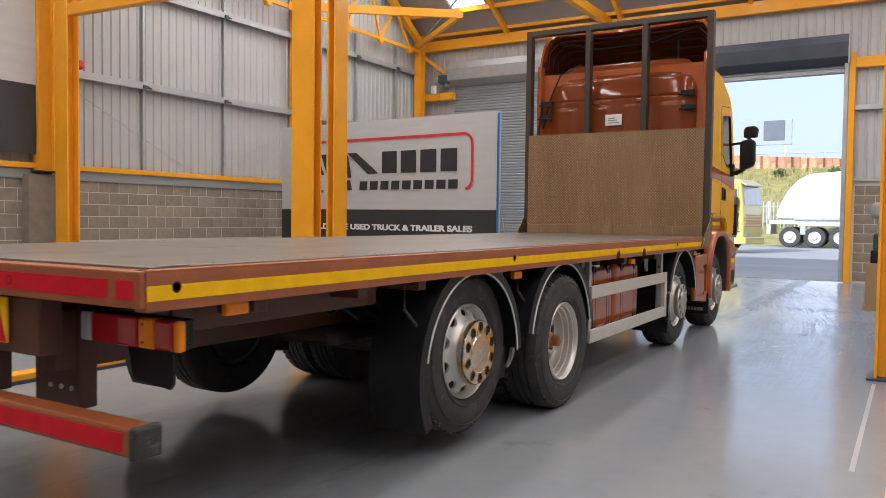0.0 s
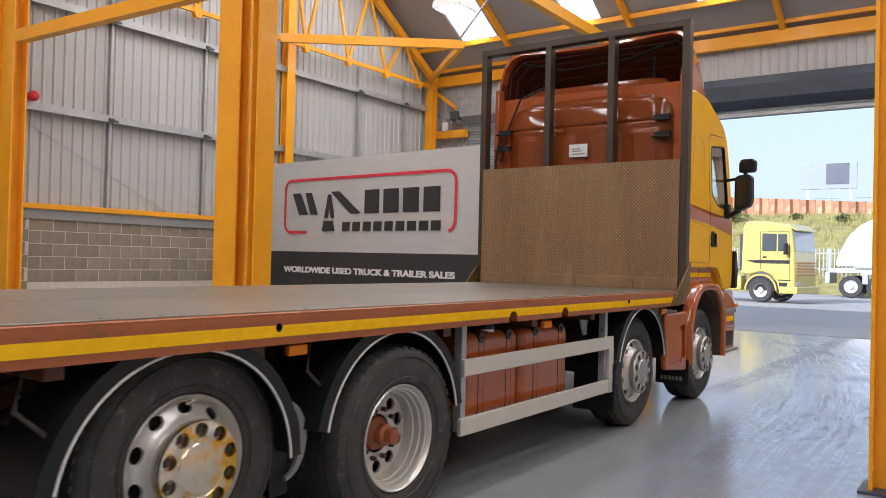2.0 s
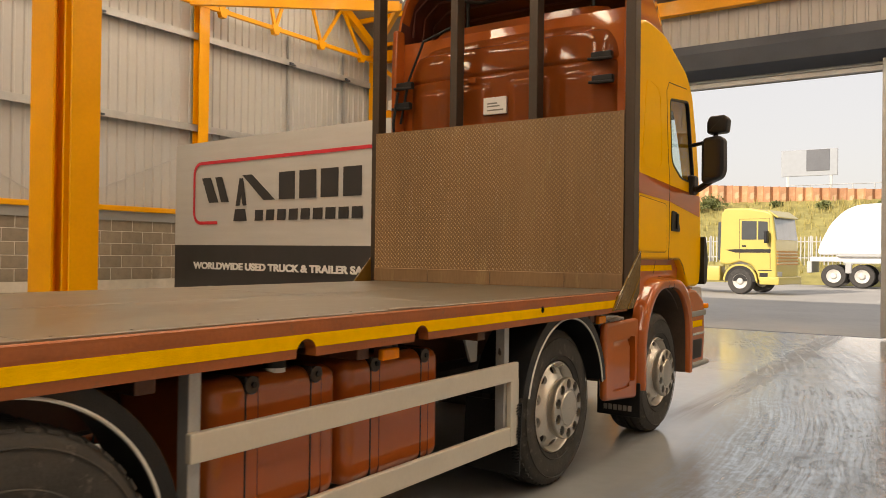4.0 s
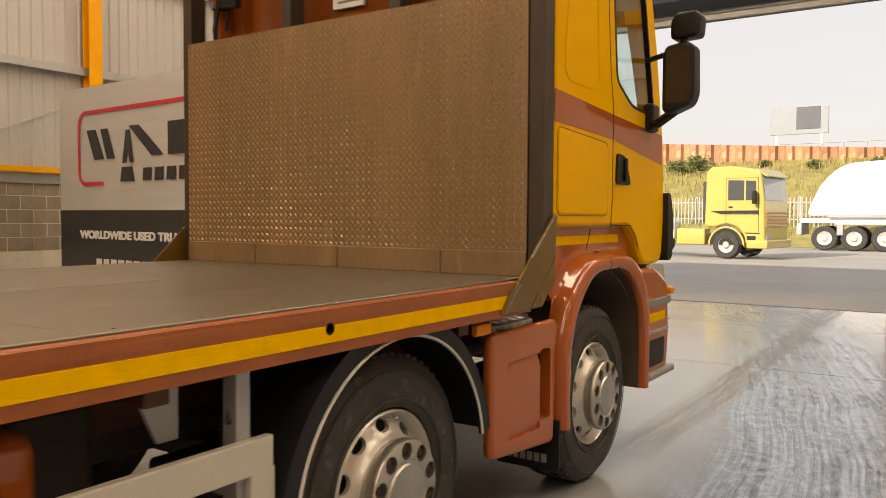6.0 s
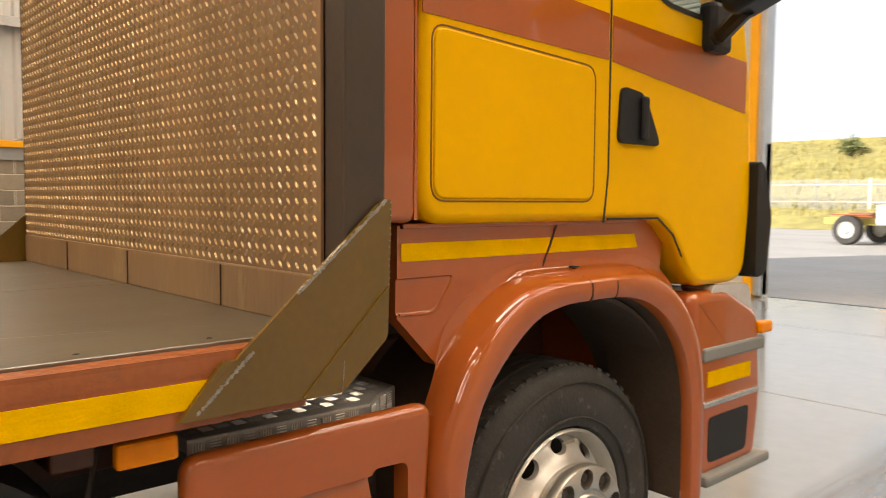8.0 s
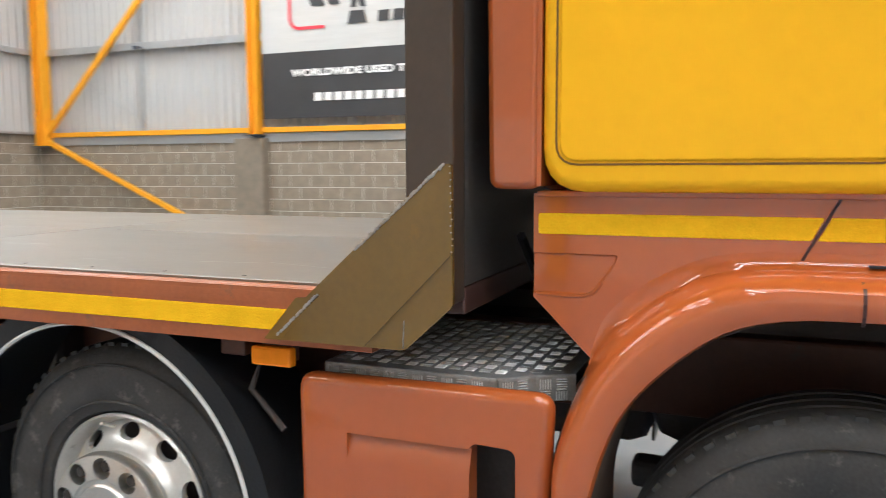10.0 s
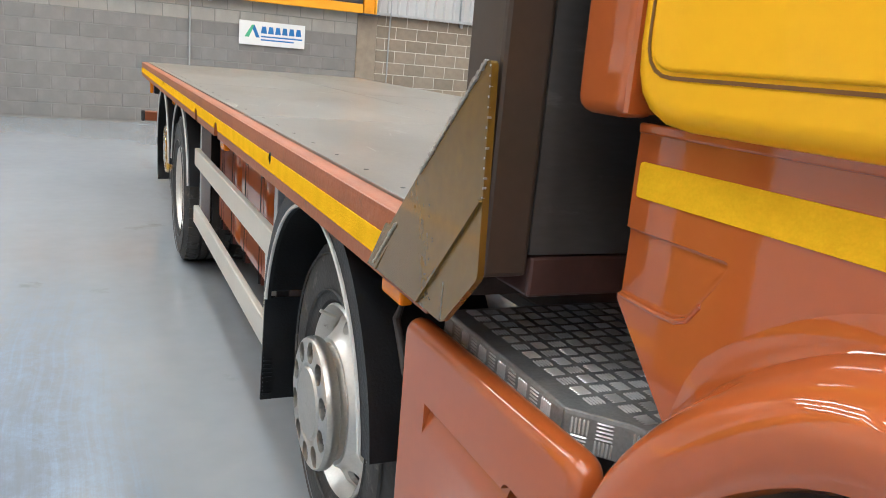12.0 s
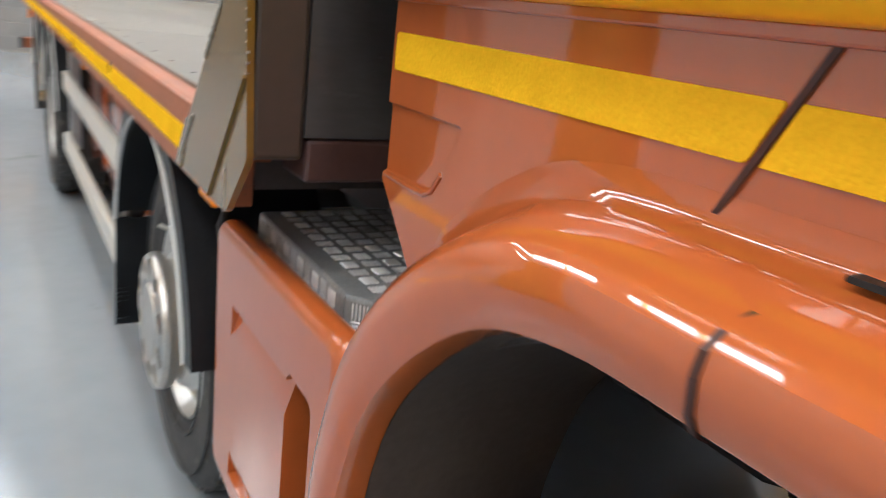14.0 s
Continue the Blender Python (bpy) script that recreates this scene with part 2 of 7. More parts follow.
def lathe(profile, c, seg=48, bm=None, closed=True, axis="x"):
    """A profile of (radius, offset) turned round an axis through c."""
    bm = bm or bmesh.new()
    rings = []
    for r, d in profile:
        ring = []
        for i in range(seg):
            a = 2 * math.pi * i / seg
            u, v = r * math.cos(a), r * math.sin(a)
            off = {"x": (d, u, v), "y": (u, d, v), "z": (u, v, d)}[axis]
            ring.append(bm.verts.new((c[0] + off[0], c[1] + off[1], c[2] + off[2])))
        rings.append(ring)
    pairs = list(zip(rings, rings[1:])) + ([(rings[-1], rings[0])] if closed else [])
    for a, b in pairs:
        for i in range(seg):
            bm.faces.new((a[i], a[(i + 1) % seg], b[(i + 1) % seg], b[i]))
    return bm


def rod(bm, pts, r, seg=8):
    """A round bar through points."""
    rings = []
    for i, p in enumerate(pts):
        p = Vector(p)
        d = Vector(pts[min(i + 1, len(pts) - 1)]) - Vector(pts[max(i - 1, 0)])
        m = d.to_track_quat('Z', 'Y').to_matrix()
        rings.append([bm.verts.new(p + m @ Vector((r * math.cos(2 * math.pi * k / seg), r * math.sin(2 * math.pi * k / seg), 0))) for k in range(seg)])
    for a, b in zip(rings, rings[1:]):
        for k in range(seg):
            bm.faces.new((a[k], a[(k + 1) % seg], b[(k + 1) % seg], b[k]))
    bm.faces.new(rings[0][::-1]), bm.faces.new(rings[-1])
    return bm


def disc(c, r, d0, d1, axis="x", seg=32, bm=None):
    return lathe([(r, d0), (r, d1), (1e-4, d1), (1e-4, d0)], c, seg, bm, True, axis)


def i_column(bm, x0, x1, y0, y1, z0, z1, web="x", t=0.025):
    """An I section: flanges at both ends of the web."""
    if web == "x":
        bx(bm, x0, x0 + t, y0, y1, z0, z1), bx(bm, x1 - t, x1, y0, y1, z0, z1)
        ym = (y0 + y1) / 2
        bx(bm, x0 + t, x1 - t, ym - t / 2, ym + t / 2, z0, z1)
    else:
        bx(bm, x0, x1, y0, y0 + t, z0, z1), bx(bm, x0, x1, y1 - t, y1, z0, z1)
        xm = (x0 + x1) / 2
        bx(bm, xm - t / 2, xm + t / 2, y0 + t, y1 - t, z0, z1)
    return bm


def writing(name, text, m, size, material, parent, width=None, extrude=0.004, bold=0.0, label=""):
    """Letters as a mesh, laid by the pose m, stretched to a width."""
    cu = bpy.data.curves.new(name, 'FONT')
    cu.body, cu.size, cu.extrude, cu.offset = text, size, extrude, bold
    cu.align_x, cu.align_y = 'LEFT', 'BOTTOM_BASELINE'
    tmp = bpy.data.objects.new(name, cu)
    scene.collection.objects.link(tmp)
    bpy.context.view_layer.update()
    me = bpy.data.meshes.new_from_object(tmp.evaluated_get(bpy.context.evaluated_depsgraph_get()))
    bpy.data.objects.remove(tmp)
    xs = [v.co.x for v in me.vertices]
    k = width / (max(xs) - min(xs)) if width else 1
    x0 = min(xs)
    for v in me.vertices:
        v.co.x = (v.co.x - x0) * k
    me.transform(m)
    me.materials.clear()
    me.materials.append(material)
    ob = new(name, me)
    if parent is not None:
        ob.parent = parent
        ob.matrix_parent_inverse = Matrix.Translation(-base_of(parent))
    if label:
        ob["label"] = label
    tagged(ob, kind="stuff")
    return ob


# ---- the hall ----
XL, XR, YF, YE = -10.2, 10.4, 16.6, -8.7
EAVE, RIDGE, VALLEY_Y = 6.95, 10.65, 3.65
FLOOR_Z = -0.045
RIDGES = (10.1, -2.6)
floor = part("floor", box(XL - 0.3, XR + 0.3, YE - 0.3, YF + 0.25, -0.3, FLOOR_Z), M_floor)
tagged(floor, "glossy grey painted concrete floor with dried wash marks", "floor", kind="structure")
bm = bmesh.new()
bx(bm, -900, 900, YF + 0.25, 2500, -0.35, FLOOR_Z - 0.012)
ground = tagged(part("ground", bm, M_ground), "pale concrete lorry yard in sun and shade", "ground", kind="structure")

DOOR = (-3.1, 1.95, 5.05)
DOOR_L = (-9.0, -3.95, 5.6)


def far_wall():
    w = thing("wall_far", (0, YF, 0), "white clad wall over grey blocks with two roller doors", "wall", kind="structure")
    bm = bmesh.new()
    t = 0.22
    y0, y1 = YF + 0.02, YF + t
    bx(bm, XL, DOOR_L[0], y0, y1, FLOOR_Z, 2.42)
    bx(bm, DOOR_L[1], DOOR[0], y0, y1, FLOOR_Z, 2.42)
    bx(bm, DOOR[1] + 0.14, XR, y0, y1, FLOOR_Z, 2.42)
    part("block_core", bm, M_mortar, w)
    sheet(w, "x", XL, DOOR_L[0], YF + 0.05, 2.42, EAVE + 0.5)
    sheet(w, "x", DOOR_L[1], DOOR[0], YF + 0.05, 2.42, EAVE + 0.5)
    sheet(w, "x", DOOR[1] + 0.14, XR, YF + 0.05, 2.42, EAVE + 0.5)
    sheet(w, "x", DOOR_L[0], DOOR_L[1], YF + 0.05, 5.6, EAVE + 0.5)
    sheet(w, "x", DOOR[0], DOOR[1] + 0.14, YF + 0.05, 5.05, EAVE + 0.5)
    return w


def sheet(parent, along, a0, a1, at, z0, z1, sign=1, top=None):
    """Ribbed steel sheet; along x or y. top: a height for each place."""
    bm = bmesh.new()
    prof = []
    a = a0
    while a < a1 - 1e-6:
        for da, d in ((0.0, 0.0), (0.13, 0.0), (0.15, -0.028), (0.18, -0.028), (0.20, 0.0)):
            if a + da < a1:
                prof.append((a + da, d))
        a += 0.2
    prof.append((a1, 0.0))
    lo, hi = [], []
    for a, d in prof:
        zt = top(a) if top else z1
        p = (a, at + sign * d) if along == "x" else (at + sign * d, a)
        lo.append(bm.verts.new((*p, z0))), hi.append(bm.verts.new((*p, zt)))
    for i in range(len(prof) - 1):
        bm.faces.new((lo[i], lo[i + 1], hi[i + 1], hi[i]))
    back = 0.12 * sign
    bk = []
    for a, z in ((a0, z0), (a1, z0), (a1, hi[-1].co.z), (a0, hi[0].co.z)):
        p = (a, at + back) if along == "x" else (at + back, a)
        bk.append(bm.verts.new((*p, z)))
    bm.faces.new(bk)
    return part("cladding_sheet", bm, M_white_sheet, parent, "white ribbed cladding")


def roof_z(y):
    c = min(RIDGES, key=lambda r: abs(r - y))
    return EAVE + (RIDGE - EAVE) * max(0.0, 1 - abs(y - c) / 6.45)


wall_far = far_wall()
wall_left = thing("wall_left", (XL, 0, 0), "white clad gable wall over grey concrete blocks", "wall", kind="structure")
part("block_core", box(XL - 0.2, XL + 0.08, YE, YF, FLOOR_Z, 2.14), M_mortar, wall_left)
for a0, a1 in ((YE, RIDGES[1]), (RIDGES[1], VALLEY_Y), (VALLEY_Y, RIDGES[0]), (RIDGES[0], YF)):
    sheet(wall_left, "y", a0, a1, XL - 0.02, 2.14, EAVE, sign=-1, top=lambda y: roof_z(y) + 0.05)
wall_end = thing("wall_end", (0, YE, 0), "end wall of grey blocks with white cladding above", "wall", kind="structure")
part("block_core", box(XL, -3.0, YE - 0.2, YE + 0.0, FLOOR_Z, 2.28), M_mortar, wall_end)
part("block_core", box(-3.0, XR, YE - 0.2, YE + 0.0, FLOOR_Z, 2.28), M_mortar_grey, wall_end)
sheet(wall_end, "x", XL, XR, YE - 0.03, 2.28, EAVE + 0.3, sign=-1)
# unseen right wall closes the hall; its white lower part is an added reflector
M_bounce_wall = mat("bounce_wall_white", (0.78, 0.77, 0.75), 0.7, var=0.05, scale=2, bump=0.1, bscale=40)
wall_right = thing("wall_right", (XR, 0, 0), "unseen white clad side wall over blocks whitened to bounce light", "wall", kind="structure")
part("block_core", box(XR, XR + 0.2, YE, YF, FLOOR_Z, 2.2), M_bounce_wall, wall_right)
for a0, a1 in ((YE, RIDGES[1]), (RIDGES[1], VALLEY_Y), (VALLEY_Y, RIDGES[0]), (RIDGES[0], YF)):
    sheet(wall_right, "y", a0, a1, XR + 0.03, 2.2, EAVE, sign=1, top=lambda y: roof_z(y) + 0.05)

# roof: four slopes, with skylight openings
SKY_X = [(-8.5, -7.35), (-5.2, -4.3), (-1.9, -0.9), (1.4, 2.8), (4.7, 5.9), (7.5, 8.7)]


def roof_slope(y_low, y_ridge, name):
    """One slope with rectangular openings for the rooflights."""
    s0, s1 = 0.16, 0.9
    n = Vector((0, (EAVE - RIDGE) * (1 if y_ridge > y_low else -1), abs(y_ridge - y_low))).normalized()
    bm = bmesh.new()
    xs = sorted({XL - 0.4, XR + 0.4, *[v for p in SKY_X for v in p]})

    def pt(x, s, up):
        return Vector((x, y_low + (y_ridge - y_low) * s, EAVE + 0.05 + (RIDGE - EAVE) * s)) + n * up

    for i in range(len(xs) - 1):
        hole = any(abs(xs[i] - a) < 1e-6 for a, b in SKY_X)
        spans = ((-0.03, s0), (s1, 1.0)) if hole else ((-0.03, s0), (s0, s1), (s1, 1.0))
        for sa, sb in spans:
            lo = [pt(xs[i], sa, 0), pt(xs[i + 1], sa, 0), pt(xs[i + 1], sb, 0), pt(xs[i], sb, 0)]
            hi = [p + n * 0.09 for p in lo]
            v = [bm.verts.new(p) for p in lo + hi]
            for f in ((0, 1, 2, 3), (7, 6, 5, 4), (0, 4, 5, 1), (1, 5, 6, 2), (2, 6, 7, 3), (3, 7, 4, 0)):
                bm.faces.new([v[k] for k in f])
    tagged(part(name, bm, M_liner), "pale lined roof slope with rooflight openings", "ceiling", kind="structure")


M_rooflight = bpy.data.materials.new("rooflight")
M_rooflight.use_nodes = True
_b = M_rooflight.node_tree.nodes["Principled BSDF"]
_b.inputs["Base Color"].default_value = (0.8, 0.82, 0.84, 1)
_b.inputs["Roughness"].default_value = 0.5
_b.inputs["Emission Color"].default_value = (0.95, 0.95, 0.95, 1)
_b.inputs["Emission Strength"].default_value = 1.1
for yl, yr in ((YF, RIDGES[0]), (VALLEY_Y, RIDGES[0]), (VALLEY_Y, RIDGES[1]), (YE, RIDGES[1])):
    roof_slope(yl, yr, "ceiling_slope")
    for a, b in SKY_X:
        bm = bmesh.new()
        q = []
        for x, s in ((a, 0.16), (b, 0.16), (b, 0.9), (a, 0.9)):
            q.append(bm.verts.new((x, yl + (yr - yl) * s, EAVE + 0.12 + (RIDGE - EAVE) * s)))
        f = bm.faces.new(q)
        ex = bmesh.ops.extrude_face_region(bm, geom=[f])
        for v in ex["geom"]:
            if isinstance(v, bmesh.types.BMVert):
                v.co.z += 0.03
        tagged(part("rooflight", bm, M_rooflight), "translucent white rooflight sheet in the roof", "rooflight", "rooflights", "structure")
    tilt = math.degrees(math.atan2(RIDGE - EAVE, abs(yr - yl))) * (1 if yr > yl else -1)
    for a, b in ((SKY_X[0], SKY_X[1]), (SKY_X[2], SKY_X[3]), (SKY_X[4], SKY_X[5])):
        for p in (a, b):
            roof_lamp((p[0] + p[1]) / 2, yl + (yr - yl) * 0.53, EAVE + 0.03 + (RIDGE - EAVE) * 0.53, tilt, (p[1] - p[0]) * 0.5, 5.3, ROOF_W * (1.5 if p[0] < -2.5 else 1.0 if p[0] < 0 else p[1] - p[0]))

# ---- steel frame ----
def column(x0, x1, y0, y1, z1, label, web="x", z0=FLOOR_Z):
    c = thing("steel_column", ((x0 + x1) / 2, (y0 + y1) / 2, z0), label, "column", "steel columns")
    part("shaft", i_column(bmesh.new(), x0, x1, y0, y1, z0 + 0.02, z1, web), M_yellow_steel, c)
    part("base_plate", box(x0 - 0.06, x1 + 0.06, y0 - 0.06, y1 + 0.06, z0, z0 + 0.02), M_dark_steel, c)
    return c


column(-4.17, -3.77, 3.74, 3.92, 6.9, "tall yellow painted I-section steel column", "y")
column(-3.47, -3.33, 3.67, 3.95, 6.9, "slimmer yellow steel column beside the main one")
column(-9.68, -9.33, 3.66, 3.90, 6.9, "yellow steel column standing clear of the wall", "y")
column(3.24, 3.62, 3.42, 3.66, 6.9, "yellow steel column on the open floor beside the lorry")
column(-10.1, -9.9, 3.50, 3.80, 6.9, "yellow wall column beside the hung banner", "y", 2.15)
column(-10.13, -9.93, 10.27, 10.52, 10.4, "yellow gable column by the white cladding", "x")
column(-10.1, -9.85, 15.95, 16.2, 7.0, "yellow corner column", "y")
column(-10.1, -9.88, -2.95, -2.75, 10.4, "yellow gable column at the banner edge", "y", 2.15)
column(-10.1, -9.85, -8.5, -8.25, 7.0, "yellow corner column on the block wall", "y", 2.0)
column(-3.3, -3.05, YE + 0.02, YE + 0.22, 7.0, "yellow column beside the dark banner", "x", 2.25)
column(10.0, 10.3, 3.5, 3.75, 6.9, "yellow wall column", "x")

beams = thing("roof_frame", (0, 4, 6.9), "yellow painted steel roof frame of rafters, ties and braces", "roof frame", kind="structure")


def member(name, p, q, w=0.14, h=0.2, m=None):
    return part(name, beam(bmesh.new(), p, q, w, h), m or M_yellow_steel, beams)


for x in (-3.95, 3.4, 10.1):
    for y0, y1 in ((VALLEY_Y, YF), (YE, VALLEY_Y)):
        member("tie_beam", (x, y0, 6.9), (x, y1, 6.9), 0.18, 0.24)
for x in (-7.1, -3.6, -0.2, 3.4, 6.9):
    for yl, yr in ((YF, RIDGES[0]), (VALLEY_Y, RIDGES[0]), (VALLEY_Y, RIDGES[1]), (YE, RIDGES[1])):
        member("rafter", (x, yl, EAVE - 0.06), (x, yr, RIDGE - 0.06), 0.11, 0.16)
for s in (0.17, 0.45, 0.73, 0.95):
    for yl, yr in ((YF, RIDGES[0]), (VALLEY_Y, RIDGES[0]), (VALLEY_Y, RIDGES[1]), (YE, RIDGES[1])):
        y, z = yl + (yr - yl) * s, EAVE + (RIDGE - EAVE) * s - 0.03
        member("purlin", (XL, y, z), (XR, y, z), 0.08, 0.12)
for x in (-9.95,):
    for yl, yr in ((YF - 0.4, RIDGES[0]), (VALLEY_Y, RIDGES[0]), (VALLEY_Y, RIDGES[1]), (YE, RIDGES[1])):
        member("gable_rafter", (x, yl, EAVE - 0.15), (x, yr, RIDGE - 0.1), 0.16, 0.2)
        member("lattice_chord", (x, yl, 6.6), (x, yr, 6.6), 0.08, 0.09)
        n = 4
        for k in range(n):
            ya, yb, ym = yl + (yr - yl) * k / n, yl + (yr - yl) * (k + 1) / n, yl + (yr - yl) * (k + 0.5) / n
            member("lattice_brace", (x, ym, 6.6), (x, ya, EAVE - 0.2 + (RIDGE - EAVE) * k / n), 0.06, 0.07)
            member("lattice_brace", (x, ym, 6.6), (x, yb, EAVE - 0.2 + (RIDGE - EAVE) * (k + 1) / n), 0.06, 0.07)
            part("gusset_plate", prism([(ym - 0.14, 6.66), (ym + 0.14, 6.66), (ym + 0.06, 6.46), (ym - 0.06, 6.46)], "x", x - 0.06, x + 0.06), M_yellow_steel, beams)
member("eave_beam", (XL, YF - 0.12, 6.82), (XR, YF - 0.12, 6.82), 0.2, 0.3)
member("eave_rail", (XL, YF - 0.25, 7.12), (XR, YF - 0.25, 7.12), 0.08, 0.1)
member("plan_brace", (-9.9, 10.0, 6.6), (-6.4, 12.45, 6.53), 0.1, 0.2)
member("plan_brace", (-6.4, 12.45, 6.53), (-10.0, 15.95, 6.75), 0.1, 0.14)
member("tie_beam", (-9.2, 3.66, 4.95), (-3.9, 3.8, 4.9), 0.15, 0.2)
member("eave_beam", (XL, VALLEY_Y, 6.95), (XR, VALLEY_Y, 6.95), 0.25, 0.3)

# cross rods below the far slope
for a, b in (((-9.8, 15.9, 6.9), (-3.9, 12.0, 8.9)), ((-3.9, 15.9, 7.0), (-8.0, 11.5, 9.3))):
    member("brace_rod", a, b, 0.035, 0.035, M_galv)

# girts on the left wall, posts and strip
M_sill = mat("grey_sill_flashing", (0.27, 0.27, 0.265), 0.6, var=0.08, scale=2)
girts = thing("wall_girts", (XL, 4, 4), "galvanised steel girts and posts across the cladding", "wall rails", kind="structure")
for z in (4.05, 5.97):
    part("girt", box(XL + 0.0, XL + 0.13, YE, YF, z - 0.06, z + 0.06, 0.01), M_galv, girts)
    part("girt_lip", box(XL + 0.13, XL + 0.15, YE, YF, z - 0.09, z + 0.05), M_galv, girts)
for y in (-5.75, 5.9, 8.1, 13.04, 15.0):
    part("sheeting_post", box(XL + 0.0, XL + 0.07, y - 0.03, y + 0.03, 2.2, 6.6), M_galv, girts)
    for z in (4.05, 5.97):
        part("cleat", box(XL + 0.02, XL + 0.19, y - 0.09, y + 0.02, z - 0.075, z - 0.01, 0.006), M_dark_steel, girts)
        part("cleat", box(XL + 0.02, XL + 0.17, y + 0.05, y + 0.12, z - 0.07, z - 0.03, 0.006), M_dark_steel, girts)
for a, b in (((4.0, 3.9), (7.3, 2.3)), ((10.0, 3.4), (7.5, 2.3)), ((-8.2, 3.9), (-5.6, 2.4))):
    part("tie_wire", rod(bmesh.new(), [(XL + 0.02, a[0], a[1]), (XL + 0.02, b[0], b[1])], 0.008), M_galv, girts)
part("sill_channel", box(XL - 0.02, XL + 0.12, YE, YF, 2.03, 2.2), M_sill, girts)
strip = tagged(part("trim_yellow_sill", box(XL + 0.06, XL + 0.17, YE + 0.2, YF - 0.3, 2.21, 2.31, 0.008), M_yellow_steel), "yellow steel sill rail on top of the block wall", "sill rail", kind="structure")
bm = bmesh.new()
beam(bm, (-9.98, -8.3, 2.25), (-9.98, -3.6, 6.9), 0.09, 0.11)
tagged(part("diagonal_brace", bm, M_yellow_steel), "yellow diagonal wall brace", "brace", "wall braces")
bm = bmesh.new()
beam(bm, (-9.98, -8.35, 2.15), (-9.98, -3.3, -0.02), 0.09, 0.09)
tagged(part("diagonal_brace", bm, M_yellow_steel), "yellow diagonal brace across the block wall", "brace", "wall braces")
girts_e = thing("wall_girts", (0, YE, 4), "galvanised steel girts across the end wall", "wall rails", kind="structure")
part("girt", box(XL, XR, YE + 0.0, YE + 0.13, 3.98, 4.1, 0.01), M_galv, girts_e)
part("girt", box(XL, XR, YE + 0.0, YE + 0.13, 5.9, 6.02, 0.01), M_galv, girts_e)
for x in (-7.6, -5.2, -0.2, 2.2):
    part("sheeting_post", box(x - 0.03, x + 0.03, YE, YE + 0.07, 2.2, 6.6), M_galv, girts_e)
part("coping", box(XL + 0.3, XR, YE - 0.02, YE + 0.12, 2.28, 2.33), M_galv, girts_e)

# far wall trim: posts, beams, shutters
dtrim = thing("door_trim", (2.1, YF, 0), "yellow steel posts and rails framing the roller doors", "door frame", kind="structure")
part("guide_rail", box(1.95, 2.05, YF - 0.1, YF + 0.2, 0, 5.3, 0.008), M_galv, dtrim)
part("post", box(2.06, 2.2, YF - 0.14, YF + 0.02, FLOOR_Z, 5.5, 0.01), M_yellow_steel, dtrim)
part("rail", box(2.2, XR, YF - 0.14, YF + 0.02, 5.13, 5.38, 0.01), M_yellow_steel, dtrim)
part("girt", box(2.2, XR, YF - 0.1, YF + 0.02, 4.12, 4.24, 0.01), M_galv, dtrim)
part("sill", box(2.2, XR, YF - 0.06, YF + 0.02, 2.42, 2.5), M_galv, dtrim)
part("post", box(-3.35, -3.2, YF - 0.14, YF + 0.02, FLOOR_Z, 5.5, 0.01), M_yellow_steel, dtrim)
part("guide_rail", box(-3.2, -3.1, YF - 0.1, YF + 0.2, 0, 5.3, 0.008), M_galv, dtrim)
part("rail", box(-10.0, -8.9, YF - 0.3, YF - 0.1, 5.1, 5.32, 0.01), M_yellow_steel, dtrim)
part("corner_brace", beam(bmesh.new(), (-10.0, YF - 0.2, 6.5), (-8.95, YF - 0.2, 5.75), 0.08, 0.09), M_yellow_steel, dtrim)


def shutter(x0, x1, top, drop, label):
    s = thing("roller_door", ((x0 + x1) / 2, YF, 0), label, "roller door", "roller doors")
    bm = bmesh.new()
    z = top
    while z > drop + 1e-3:
        h = min(0.085, z - drop)
        pr = [(YF + 0.03, z), (YF + 0.005, z - h * 0.3), (YF + 0.005, z - h * 0.7), (YF + 0.03, z - h), (YF + 0.045, z - h), (YF + 0.045, z)]
        prism(pr, "x", x0, x1, bm)
        z -= h
    part("curtain", bm, M_shutter, s)
    part("bottom_bar", box(x0, x1, YF - 0.01, YF + 0.05, drop - 0.1, drop, 0.01), M_galv, s)
    part("drum_housing", prism([(YF - 0.02, top - 0.08), (YF - 0.36, top + 0.08), (YF - 0.4, top + 0.42), (YF - 0.3, top + 0.62), (YF - 0.02, top + 0.62)], "x", x0 - 0.08, x1 + 0.1), M_dark_steel if drop > 1 else M_galv, s)
    for x in (x0 - 0.12, x1 + 0.1):
        part("end_plate", box(x, x + 0.03, YF - 0.42, YF - 0.01, top - 0.1, top + 0.68, 0.004), M_galv, s)
    return s


shutter(DOOR[0], DOOR[1], 5.3, 5.15, "raised grey roller shutter with a dark drum housing")
shutter(DOOR_L[0], DOOR_L[1], 5.6, 0.12, "closed grey ribbed roller shutter")
motor = thing("door_motor", (-9.2, YF - 0.3, 5.5), "grey shutter motor with hanging chain", "motor")
part("body", box(-9.35, -9.05, YF - 0.45, YF - 0.15, 5.6, 5.85, 0.03), M_dark_steel, motor)
part("gearbox", disc((-9.2, YF - 0.3, 5.7), 0.13, -0.3, -0.15, "x"), M_galv, motor)
part("switch_box", box(-9.62, -9.48, YF - 0.42, YF - 0.3, 5.3, 5.55, 0.01), M_print_white, motor)
part("chain", rod(bmesh.new(), [(-9.3, YF - 0.4, 5.6), (-9.32, YF - 0.4, 4.4), (-9.28, YF - 0.4, 3.4)], 0.012), M_galv, motor)


